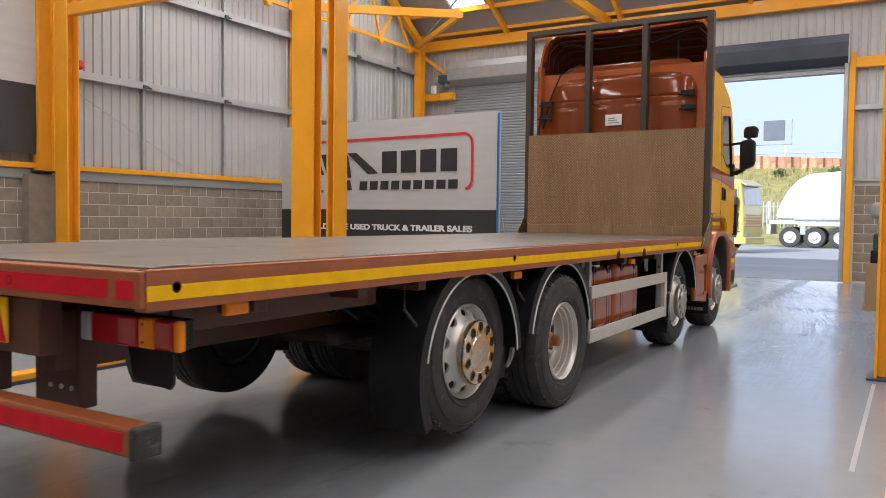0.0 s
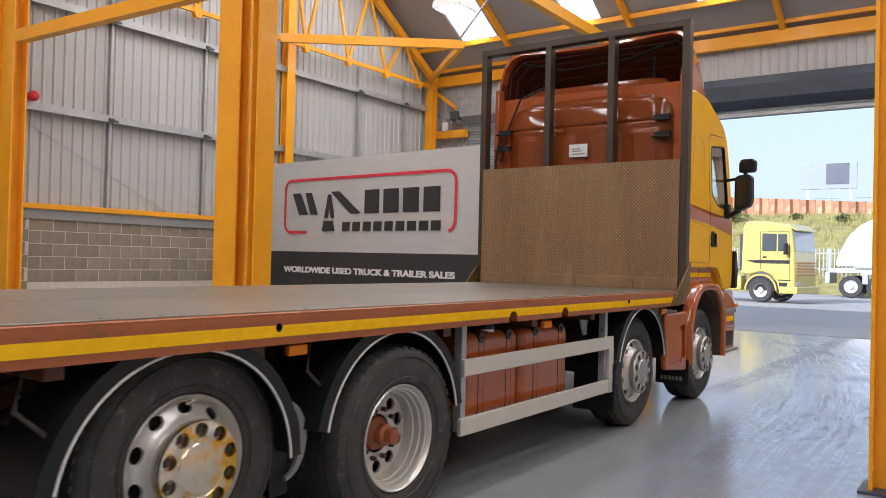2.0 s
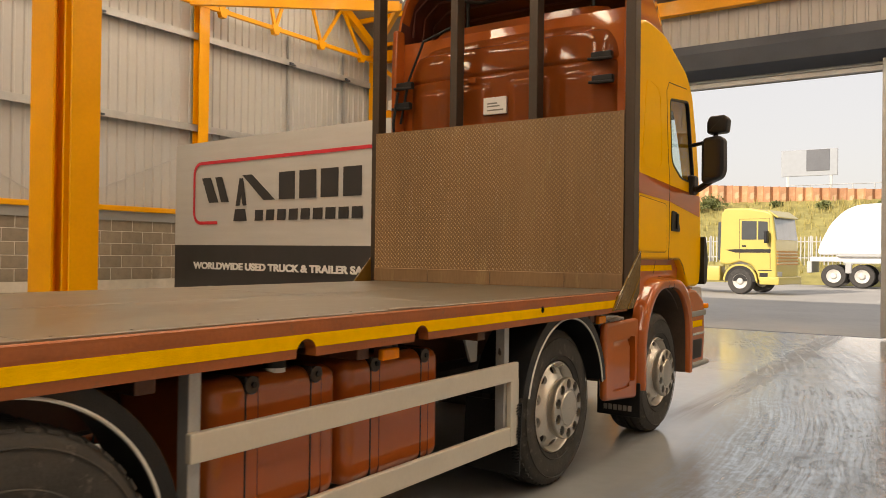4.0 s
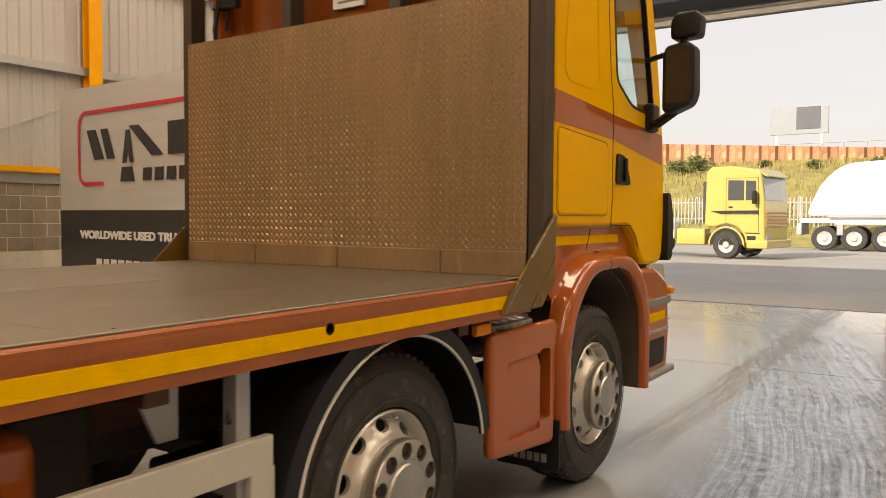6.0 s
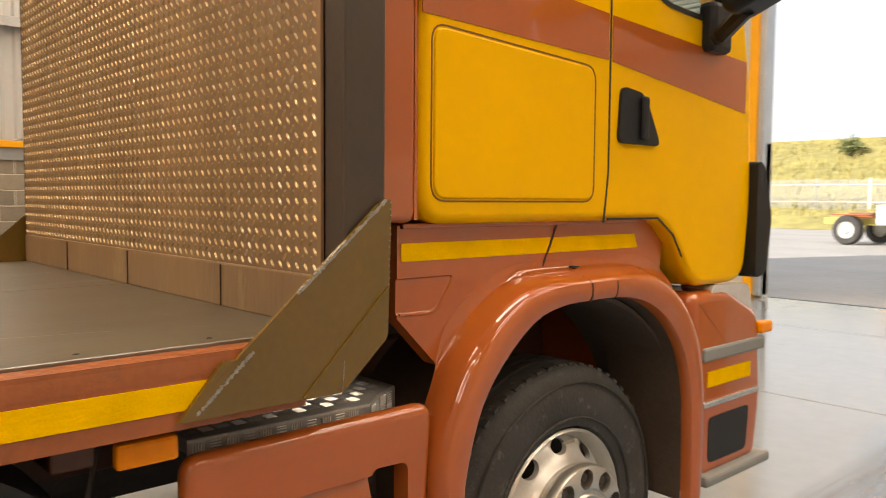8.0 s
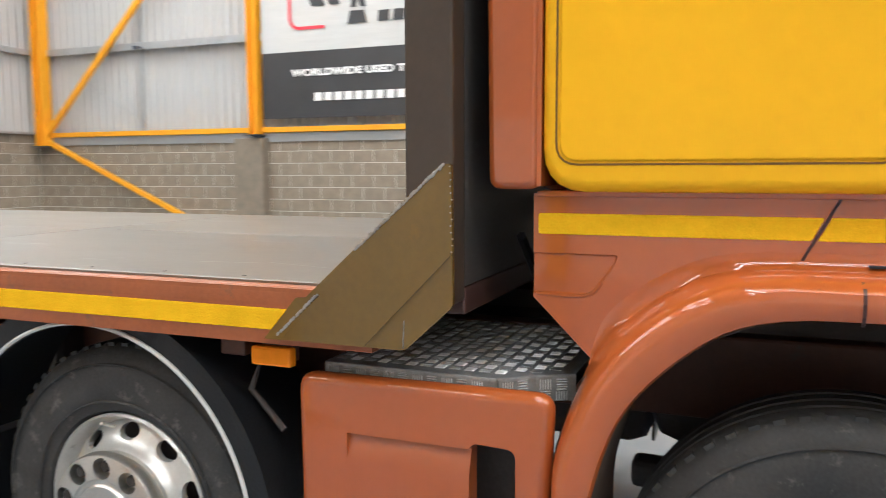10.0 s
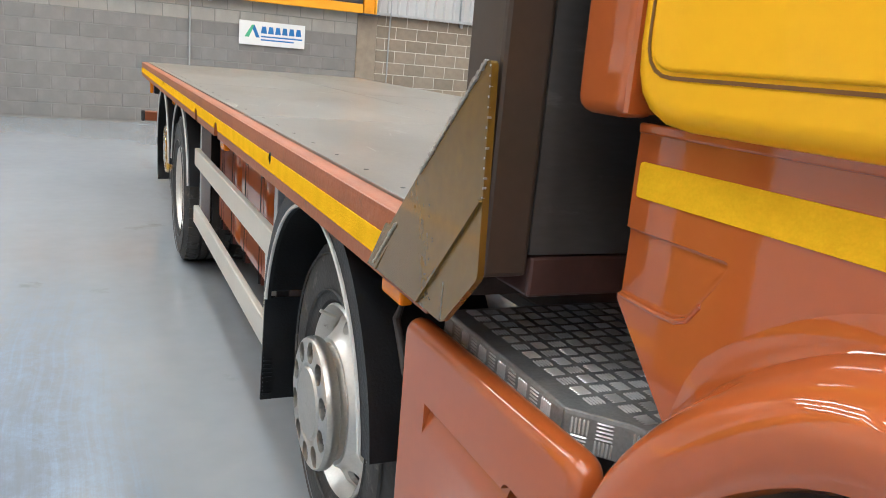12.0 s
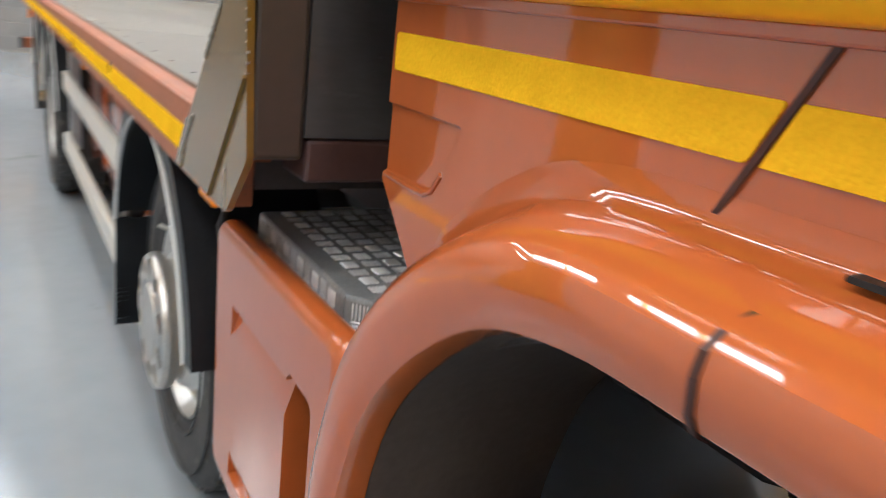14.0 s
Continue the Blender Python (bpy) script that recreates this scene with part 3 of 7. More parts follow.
# ---- banners ----
def banner(name, origin, right, w, label, x_scale, print_all=True, frame_mat=None):
    """A printed sheet: origin at its lower left corner, right is its unit direction along the print."""
    ox, oy, oz = origin
    ang = math.degrees(math.atan2(right[1], right[0]))
    base = pose(ox, oy, oz, 0, 0, ang)
    b = thing(name, origin, label, "banner", "banners")

    def lay(nm, x0, x1, z0, z1, d0, d1, m, r=0.0):
        bm = box(x0, x1, -d1, -d0, z0, z1, r)
        bm.transform(base)
        return part(nm, bm, m, b)

    k = x_scale
    # sheet with slight waves
    for nm, z0, z1, m in (("upper_sheet", 1.58, 3.55, M_banner), ("lower_sheet", 0.35, 1.58, M_banner_dark)):
        bm = bmesh.new()
        n, rows = 40, 8
        g = []
        for j in range(rows + 1):
            row = []
            for i in range(n + 1):
                x, z = w * i / n, z0 + (z1 - z0) * j / rows
                row.append((x, z, 0.006 * math.sin(i * 0.9) * math.sin(j * 0.8 + i * 0.3)))
            g.append(row)
        front = [[bm.verts.new((x, d, z)) for x, z, d in row] for row in g]
        rear = [[bm.verts.new((x, d + 0.012, z)) for x, z, d in row] for row in g]
        for j in range(rows):
            for i in range(n):
                bm.faces.new((front[j][i], front[j][i + 1], front[j + 1][i + 1], front[j + 1][i]))
                bm.faces.new((rear[j][i], rear[j + 1][i], rear[j + 1][i + 1], rear[j][i + 1]))
        for i in range(n):
            bm.faces.new((front[0][i], rear[0][i], rear[0][i + 1], front[0][i + 1]))
            bm.faces.new((front[-1][i], front[-1][i + 1], rear[-1][i + 1], rear[-1][i]))
        for j in range(rows):
            bm.faces.new((front[j][0], front[j + 1][0], rear[j + 1][0], rear[j][0]))
            bm.faces.new((front[j][-1], rear[j][-1], rear[j + 1][-1], front[j + 1][-1]))
        bm.transform(base)
        part(nm, bm, m, b, smooth=True)
    # red rounded line, open at the lower left
    cr, t = 0.2 * k, 0.028 * k

    x0, x1, z0, z1 = 0.62 * k, 5.28 * k, 2.0, 3.14
    path = [(x0 + 0.72 * k, z0), (x0 + cr, z0)]
    path += [(x0 + cr - cr * math.sin(a), z0 + cr - cr * math.cos(a)) for a in [math.pi / 2 * i / 6 for i in range(1, 7)]]
    path += [(x0 + cr - cr * math.cos(a), z1 - cr + cr * math.sin(a)) for a in [math.pi / 2 * i / 6 for i in range(0, 7)]]
    path += [(x1 - cr + cr * math.sin(a), z1 - cr + cr * math.cos(a)) for a in [math.pi / 2 * i / 6 for i in range(0, 7)]]
    path += [(x1 - cr + cr * math.cos(a), z0 + cr - cr * math.sin(a)) for a in [math.pi / 2 * i / 6 for i in range(0, 6)]]
    bm = bmesh.new()
    inner, outer = [], []
    for i, p in enumerate(path):
        a, c = path[max(i - 1, 0)], path[min(i + 1, len(path) - 1)]
        d = Vector((c[0] - a[0], c[1] - a[1])).normalized()
        inner.append((p[0] - d.y * t, p[1] + d.x * t)), outer.append((p[0] + d.y * t, p[1] - d.x * t))
    vi = [(bm.verts.new((u, -0.013, v)), bm.verts.new((u, -0.018, v))) for u, v in inner]
    vo = [(bm.verts.new((u, -0.013, v)), bm.verts.new((u, -0.018, v))) for u, v in outer]
    for i in range(len(path) - 1):
        bm.faces.new((vi[i][1], vi[i + 1][1], vo[i + 1][1], vo[i][1]))
        bm.faces.new((vi[i][0], vi[i + 1][0], vi[i + 1][1], vi[i][1]))
        bm.faces.new((vo[i][0], vo[i][1], vo[i + 1][1], vo[i + 1][0]))
    bm.transform(base)
    part("red_line", bm, M_print_red, b)
    up = base @ pose(0, -0.013, 0, 90)

    def put(nm, text, x, z, size, width, m, bold):
        return writing(nm, text, up @ pose(x, z, 0), size, m, b, width, 0.004, bold)

    # the trade mark as plain dark shapes: six large, nine small
    def shapes(nm, n, x, z, high, wide, m, seed):
        rd = random.Random(seed)
        w = wide / n
        for i in range(n):
            u0, u1 = x + i * w + 0.11 * w, x + (i + 1) * w - 0.11 * w
            lean = 0.0 if high > 0.3 else rd.uniform(-0.06, 0.06) * w
            pts = [(u0, z), (u1 - abs(lean), z), (u1, z + high), (u0 + abs(lean), z + high)]
            sb = prism(pts, "y", -0.018, -0.013)
            sb.transform(base)
            part(nm, sb, m, b)

    for nm, pts in (("logo_shape", [(0.86, 2.855), (1.12, 2.855), (1.36, 2.38), (1.08, 2.38)]),
                    ("logo_shape", [(1.26, 2.855), (1.46, 2.855), (1.66, 2.38), (1.44, 2.38)]),
                    ("logo_shape", [(2.04, 2.855), (2.30, 2.855), (2.92, 2.38), (2.62, 2.38)]),
                    ("road_mark", [(1.86, 2.30), (1.96, 2.80), (2.06, 2.80), (2.16, 2.30), (2.06, 2.30), (2.01, 2.5), (1.97, 2.30)]),
                    ("road_mark", [(1.80, 2.02), (1.85, 2.24), (2.12, 2.24), (2.18, 2.02)])):
        bm = prism([(u * k, v) for u, v in pts], "y", -0.018, -0.013)
        bm.transform(base)
        part(nm, bm, M_print_dark, b)
    shapes("logo_shape", 4, 2.96 * k, 2.38, 0.475, 2.02 * k, M_print_dark, 5)
    shapes("logo_shape", 9, 2.36 * k, 2.02, 0.19, 2.62 * k, M_print_dark, 2)
    shapes("text_bar", 19, 1.08 * k, 0.66, 0.15, 3.9 * k, M_print_white, 8)
    put("lettering", "WORLDWIDE USED TRUCK & TRAILER SALES", 0.62 * k, 1.13, 0.17, 4.68 * k, M_print_white, 0.0075)
    return b


BAN_AT, BAN_DIR = Vector((-9.75, 9.6, 0.0)), Vector((6.13, -0.45, 0)).normalized()
ban = banner("banner_stand", tuple(BAN_AT), BAN_DIR, 6.15, "large silver and charcoal lettered banner standing on a frame", 1.05)
ban_pose = pose(*BAN_AT, 0, 0, math.degrees(math.atan2(BAN_DIR.y, BAN_DIR.x)))


def ban_part(name, bm, m):
    bm.transform(ban_pose)
    return part(name, bm, m, ban)


for x in (0.0, 3.0, 6.15):
    ban_part("upright", box(x - 0.025, x + 0.025, 0.02, 0.07, 0, 3.55, 0.006), M_galv)
    ban_part("foot", box(x - 0.03, x + 0.03, -0.25, 0.7, 0, 0.05, 0.006), M_galv)
    ban_part("back_stay", rod(bmesh.new(), [(x, 0.05, 1.8), (x, 0.65, 0.04)], 0.016), M_galv)
ban_part("blue_edge", box(6.13, 6.16, -0.01, 0.018, 0.3, 3.5), M_print_blue)
banner("wall_banner", (-9.98, -2.66, 2.11), (0, 1), 6.15, "silver and charcoal banner hung on the wall between columns", 1.035)
endban = thing("end_banner", (0, YE, 2.3), "charcoal banner over silver hung on the end wall", "banner", "banners")
part("lower_sheet", box(-3.03, 3.2, YE + 0.14, YE + 0.16, 2.45, 3.75, 0.004), M_banner_dark, endban)
part("upper_sheet", box(-3.03, 3.2, YE + 0.14, YE + 0.16, 3.75, 5.7, 0.004), M_banner, endban)
part("hem_rail", box(-3.03, 3.2, YE + 0.12, YE + 0.2, 2.27, 2.44, 0.01), M_yellow_steel, endban)
upe = pose(2.6, YE + 0.165, 0, 90, 0, 180)
writing("lettering", "WORLDWIDE USED TRUCK & TRAILER SALES", upe @ pose(0, 3.2, 0), 0.17, M_print_white, endban, 4.95, 0.004, 0.0075)
for i in range(19):
    part("text_bar", box(2.25 - (i + 0.8) * 4.1 / 19, 2.25 - i * 4.1 / 19, YE + 0.16, YE + 0.169, 2.8, 2.93), M_print_white, endban)

for x, z0 in ((0.15, 0.0), (-3.65, 0.4)):
    tagged(part("conduit", rod(bmesh.new(), [(x, YE + 0.035, z0), (x, YE + 0.035, 2.1), (x + 0.03, YE + 0.16, 2.35), (x + 0.03, YE + 0.18, 4.6)], 0.016, 8), M_galv), "thin grey cable conduit on the block wall", "conduit", "conduits")

# small sign on the end wall
ab = thing("wall_sign", (-1.2, YE, 1.7), "small white sign with blue and green lettering on the block wall", "sign")
part("panel", box(-1.95, -0.72, YE + 0.03, YE + 0.05, 1.5, 1.93, 0.004), M_print_white, ab)
for i in range(6):
    part("logo_shape", prism([(-1.12 - i * 0.13, 1.72), (-1.23 - i * 0.13, 1.72), (-1.21 - i * 0.13, 1.845), (-1.14 - i * 0.13, 1.845)], "y", YE + 0.051, YE + 0.055), M_print_blue, ab)
for dz, w0 in ((1.65, 0.78), (1.59, 0.62)):
    part("text_bar", box(-0.78 - 0.34 - w0, -0.78 - 0.34, YE + 0.051, YE + 0.054, dz, dz + 0.025), M_print_blue, ab)
part("emblem", prism([(-0.82, 1.64), (-0.95, 1.86), (-1.0, 1.86), (-0.9, 1.64)], "y", YE + 0.051, YE + 0.055), M_print_green, ab)
part("emblem", prism([(-1.0, 1.86), (-1.1, 1.64), (-1.03, 1.64), (-0.96, 1.8)], "y", YE + 0.051, YE + 0.055), M_print_blue, ab)

# red alarm bell on a girt
bell = thing("alarm_bell", (-10.0, 4.28, 4.05), "small red alarm bell on the wall girt", "alarm bell", "alarm bells")
part("gong", lathe([(0.001, 0.1), (0.05, 0.1), (0.085, 0.06), (0.095, 0.0), (0.001, 0.0)], (-9.98, 4.33, 4.19), 20), M_print_red, bell)
part("box", box(-10.06, -9.98, 4.26, 4.40, 4.11, 4.25, 0.01), M_print_red, bell)
copy_thing(bell, pose(-5.32, YE + 0.16, 4.0, 0, 0, 90))

# hanging lamp by the far bay
lamp = thing("high_bay_lamp", (-6.0, 11.45, 6.95), "white high-bay lamp hung under the roof", "lamp")
part("housing", prism([(-6.3, 7.0), (-6.3, 7.12), (-6.15, 7.25), (-5.75, 7.25), (-5.6, 7.12), (-5.6, 7.0)], "y", 11.1, 11.8), M_print_white, lamp)
M_lamp = bpy.data.materials.new("lamp_glow")
M_lamp.use_nodes = True
_l = M_lamp.node_tree.nodes["Principled BSDF"]
_l.inputs["Emission Color"].default_value, _l.inputs["Emission Strength"].default_value = (1, 0.98, 0.93, 1), 3.0
part("diffuser", box(-6.25, -5.65, 11.15, 11.75, 6.975, 7.0), M_lamp, lamp)
part("hanger", rod(bmesh.new(), [(-5.95, 11.45, 7.25), (-5.95, 11.45, 9.6)], 0.012), M_galv, lamp)

# ---- the flatbed lorry ----
M_brown = deep_gloss(mat("brown_lorry_paint", (0.415, 0.101, 0.020), 0.3, var=0.06, scale=2, coat=1.0, spec=0.06), 1.62)
M_maroon = mat("dull_maroon", (0.105, 0.026, 0.018), 0.5, var=0.2, scale=5)
M_brown_dull = mat("worn_brown_paint", (0.30, 0.086, 0.024), 0.45, var=0.2, scale=4, bump=0.12, bscale=60, spot=(0.19, 0.078, 0.034), spot_at=0.6)
M_cab_yellow = mat("yellow_lorry_paint", (0.86, 0.455, 0.0), 0.3, var=0.04, scale=1.5, coat=0.08, spec=0.06)
M_tape_yellow = mat("yellow_reflective_tape", (0.84, 0.48, 0.0), 0.6, spec=0.0, var=0.1, scale=14, bump=0.25, bscale=190)
M_tape_red = mat("red_reflective_tape", (0.60, 0.010, 0.022), 0.4, spec=0.1, var=0.15, scale=12, spot=(0.42, 0.16, 0.13), spot_at=0.68)
M_bed = mat("worn_phenolic_board", (0.09, 0.074, 0.045), 0.38, spec=1.0, var=0.3, scale=2.2, rvar=0.05, stretch=(1, 0.35, 1), bump=0.06, bscale=60, spot=(0.15, 0.14, 0.115), spot_at=0.6)
M_head = mat("brown_chequer_plate", (0.275, 0.176, 0.095), 0.36, var=0.22, scale=1.6, metal=0.25, spot=(0.34, 0.24, 0.125), spot_at=0.58, stretch=(2.2, 1, 0.35))
M_head_tread = mat("scuffed_tread_bars", (0.37, 0.255, 0.12), 0.3, var=0.3, scale=3, metal=0.5, spot=(0.48, 0.39, 0.28), spot_at=0.56, stretch=(3, 1, 0.5))
M_head_plate = mat("scuffed_dark_plate", (0.048, 0.043, 0.039), 0.45, var=0.3, scale=3, spot=(0.085, 0.078, 0.07), spot_at=0.6, stretch=(0.5, 1, 2))
M_head_dark = mat("dark_bronze_steel", (0.06, 0.044, 0.032), 0.42, var=0.15, scale=3, metal=0.25)
M_gusset = mat("bronze_green_paint", (0.155, 0.088, 0.011), 0.27, var=0.15, scale=3, metal=0.1, coat=0.35, spot=(0.19, 0.10, 0.008), spot_at=0.6)
M_weld = mat("bare_weld", (0.34, 0.31, 0.26), 0.45, metal=0.4, var=0.3, scale=60, bump=0.6, bscale=160)
M_alu = mat("aluminium", (0.64, 0.605, 0.53), 0.42, metal=0.35, var=0.06, scale=3)
M_alu_tread = mat("aluminium_tread", (0.70, 0.69, 0.67), 0.27, metal=0.9, var=0.15, scale=8)
M_alu_dark = mat("dirty_aluminium", (0.30, 0.29, 0.28), 0.42, metal=0.7, var=0.25, scale=9)
M_rim = mat("silver_wheel_paint", (0.60, 0.58, 0.54), 0.32, metal=0.5, var=0.12, scale=6, spot=(0.28, 0.25, 0.22), spot_at=0.68)
M_cover = mat("dull_hub_cover", (0.55, 0.52, 0.47), 0.34, metal=0.9, var=0.15, scale=7, spot=(0.36, 0.27, 0.16), spot_at=0.69)
# chrome cover; yellow patches paint the surroundings' reflection into its colour
M_cover_reflecting = mat("chrome_cover_yellow_reflection", (0.64, 0.60, 0.52), 0.18, metal=0.85, var=0.1, scale=2.2, spot=(0.74, 0.42, 0.04), spot_at=0.47)
M_chassis = mat("oily_chassis", (0.055, 0.043, 0.037), 0.6, var=0.35, scale=5, bump=0.2, bscale=40)
M_chassis_brown = mat("brown_chassis_paint", (0.085, 0.027, 0.012), 0.5, var=0.25, scale=4, bump=0.1, bscale=50, spot=(0.06, 0.035, 0.025), spot_at=0.6)
M_red_lens = mat("red_lens", (0.45, 0.012, 0.015), 0.12, var=0.1, scale=30, coat=0.6)
M_amber = mat("amber_lens", (0.9, 0.27, 0.0), 0.25, var=0.08, scale=40, coat=0.15, spec=0.2)
M_white_lens = mat("clear_lens", (0.55, 0.53, 0.52), 0.15, var=0.08, scale=40, coat=0.6)
M_piping = mat("white_edge_strip", (0.62, 0.61, 0.58), 0.5, var=0.1, scale=10)
M_nut = mat("rusty_nut", (0.035, 0.026, 0.02), 0.6, metal=0.0, var=0.3, scale=40)
M_arch_dark = mat("dusty_arch_liner", (0.085, 0.058, 0.042), 0.7, var=0.3, scale=4, bump=0.1, bscale=30)
M_scratch = mat("dull_scratch", (0.34, 0.33, 0.31), 0.5, var=0.1)
# near black: painted shade of gaps and hollows, also bolts and the name strip
M_gap = mat("near_black_shade_and_bolts", (0.012, 0.011, 0.010), 0.6, var=0.1)
M_trim_grey = mat("grey_cab_trim", (0.23, 0.23, 0.22), 0.6, var=0.1, scale=6)
M_mirror = mat("tinted_mirror", (0.02, 0.022, 0.026), 0.08, var=0.1, spec=0.6)

M_glass = bpy.data.materials.new("window_glass")
M_glass.use_nodes = True
_n, _k = M_glass.node_tree.nodes, M_glass.node_tree.links.new
_n["Principled BSDF"].inputs["Base Color"].default_value = (0.86, 0.95, 0.93, 1)
_n["Principled BSDF"].inputs["Roughness"].default_value = 0.01
_n["Principled BSDF"].inputs["Transmission Weight"].default_value = 1.0
_n["Principled BSDF"].inputs["IOR"].default_value = 1.02
_n["Principled BSDF"].inputs["Coat Weight"].default_value = 1.0
_n["Principled BSDF"].inputs["Coat Roughness"].default_value = 0.01


def cut(body, *cutters):
    """The first mesh less the others."""
    def temp(bm):
        me = bpy.data.meshes.new("temp")
        bmesh.ops.recalc_face_normals(bm, faces=bm.faces)
        bm.to_mesh(me)
        bm.free()
        ob = bpy.data.objects.new("temp", me)
        scene.collection.objects.link(ob)
        return ob
    a = temp(body)
    bs = [temp(c) for c in cutters]
    for b in bs:
        md = a.modifiers.new("cut", 'BOOLEAN')
        md.operation, md.object, md.solver = 'DIFFERENCE', b, 'EXACT'
    bpy.context.view_layer.update()
    me = bpy.data.meshes.new_from_object(a.evaluated_get(bpy.context.evaluated_depsgraph_get()))
    out = bmesh.new()
    out.from_mesh(me)
    for o in (a, *bs):
        bpy.data.objects.remove(o)
    bpy.data.meshes.remove(me)
    return out


def rounded(pts, r, n=5):
    """A polygon with its corners rounded."""
    out = []
    m = len(pts)
    for i in range(m):
        p, a, b = Vector(pts[i]), Vector(pts[i - 1]), Vector(pts[(i + 1) % m])
        u, v = (a - p), (b - p)
        k = min(r, u.length * 0.45, v.length * 0.45)
        s, e = p + u.normalized() * k, p + v.normalized() * k
        for j in range(n + 1):
            t = j / n
            q = (1 - t) ** 2 * s + 2 * t * (1 - t) * p + t * t * e
            out.append((q.x, q.y))
    return out


def slab(pts, r, cr, axis, a0, a1, steps=5):
    """A rounded outline drawn out from a0 to a1, its outer edges rounded with radius cr."""
    ring = [Vector(p) for p in (rounded(pts, r) if r else pts)]
    n = len(ring)
    area = sum(ring[i - 1].x * ring[i].y - ring[i].x * ring[i - 1].y for i in range(n))
    turn = 1 if area > 0 else -1
    nrm = []
    for i in range(n):
        a, b = (ring[i] - ring[i - 1]).normalized(), (ring[(i + 1) % n] - ring[i]).normalized()
        na, nb = Vector((-a.y, a.x)) * turn, Vector((-b.y, b.x)) * turn
        m = (na + nb).normalized()
        nrm.append(m / max(0.4, m.dot(na)))
    d = 1 if a1 > a0 else -1
    levels = [(cr * (1 - math.sin(math.pi / 2 * k / steps)), a0 + d * cr * (1 - math.cos(math.pi / 2 * k / steps))) for k in range(steps + 1)]
    levels += [(cr * (1 - math.cos(math.pi / 2 * k / steps)), a1 - d * cr * (1 - math.sin(math.pi / 2 * k / steps))) for k in range(steps + 1)]
    bm = bmesh.new()
    rows = [[bm.verts.new(at3(axis, a, *(p + q * ins))) for p, q in zip(ring, nrm)] for ins, a in levels]
    for p, q in zip(rows, rows[1:]):
        for i in range(n):
            bm.faces.new((p[i], p[(i + 1) % n], q[(i + 1) % n], q[i]))
    bm.faces.new(rows[0][::-1]), bm.faces.new(rows[-1])
    return bm


def ring_strip(pts, wid, axis, a0, a1, closed=True):
    """A line of some width along a path in a plane."""
    bm = bmesh.new()
    n = len(pts)
    rows = []
    for i in range(n):
        a = Vector(pts[i - 1] if (closed or i) else pts[i])
        c = Vector(pts[(i + 1) % n] if (closed or i < n - 1) else pts[i])
        d = (c - a).normalized()
        nn = Vector((-d.y, d.x)) * wid / 2
        p = Vector(pts[i])
        rows.append([bm.verts.new(at3(axis, w, q.x, q.y)) for w in (a0, a1) for q in (p + nn, p - nn)])
    for i in range(n if closed else n - 1):
        r, s = rows[i], rows[(i + 1) % n]
        for j, k in ((0, 1), (1, 3), (3, 2), (2, 0)):
            bm.faces.new((r[j], r[k], s[k], s[j]))
    if not closed:
        for r in (rows[0], rows[-1]):
            bm.faces.new((r[0], r[1], r[3], r[2]))
    return bm


W = 1.275
AXLES = {1: (6.42, 0.47), 2: (4.45, 0.47), 3: (0.81, 0.47), 4: (-0.53, 0.57)}
TYRE_R, RIM_R = 0.513, 0.297
BED_Z, BED_R, BED_F = 1.212, -3.03, 5.45
M_bed.node_tree.nodes["Principled BSDF"].inputs["IOR"].default_value = 1.8
lorry = thing("flatbed_lorry", (0, 2, 0), "four-axle flatbed lorry with brown and yellow cab and bare deck", "lorry")

# deck boards and edge rails
for i, (y0, y1) in enumerate(((BED_R + 0.06, -1.6), (-1.6, 0.9), (0.9, 3.2), (3.2, BED_F))):
    for x0, x1 in ((-1.215, 0.0), (0.0, 1.215)):
        part("deck_board", box(x0 + 0.0015, x1 - 0.0015, y0 + 0.002, y1 - 0.002, BED_Z - 0.028, BED_Z + 0.002, 0.002, 1), M_bed, lorry)
bm = bmesh.new()
rnd = random.Random(4)
for i in range(46):
    x, y, a, n = rnd.uniform(-1.1, 1.15), rnd.uniform(-2.8, 5.3), rnd.uniform(-0.5, 0.5), rnd.uniform(0.02, 0.14)
    v = [bm.verts.new((x + math.sin(a) * t * n + s * 0.004 * math.cos(a), y + math.cos(a) * t * n + s * 0.004, BED_Z + 0.0025)) for t, s in ((-1, -1), (-1, 1), (1, 1), (1, -1))]
    bm.faces.new(v)
tagged(part("deck_scratches", bm, M_scratch, lorry, "pale scratches in the deck surface"), kind="stuff")
for y0, n in ((-2.9, 6), (-1.5, 9), (1.0, 8), (3.3, 8)):
    for k in range(n):
        for x in (1.165, -1.165):
            part("deck_screw", disc((x, y0 + k * 0.27, BED_Z + 0.002), 0.0065, -0.001, 0.0008, "z", 8), M_gap, lorry)
chips = bmesh.new()
for y0, n in ((2.58, 0.27), (5.31, 0.14), (-2.9, 0.12)):
    prism(rounded([(1.16, y0), (1.216, y0 - 0.02), (1.216, y0 + n), (1.19, y0 + n * 0.8), (1.17, y0 + n * 0.5)], 0.015), "z", BED_Z + 0.002, BED_Z + 0.0045, chips)
tagged(part("board_chips", chips, M_weld, lorry, "splintered pale patches at the deck edge"), kind="stuff")

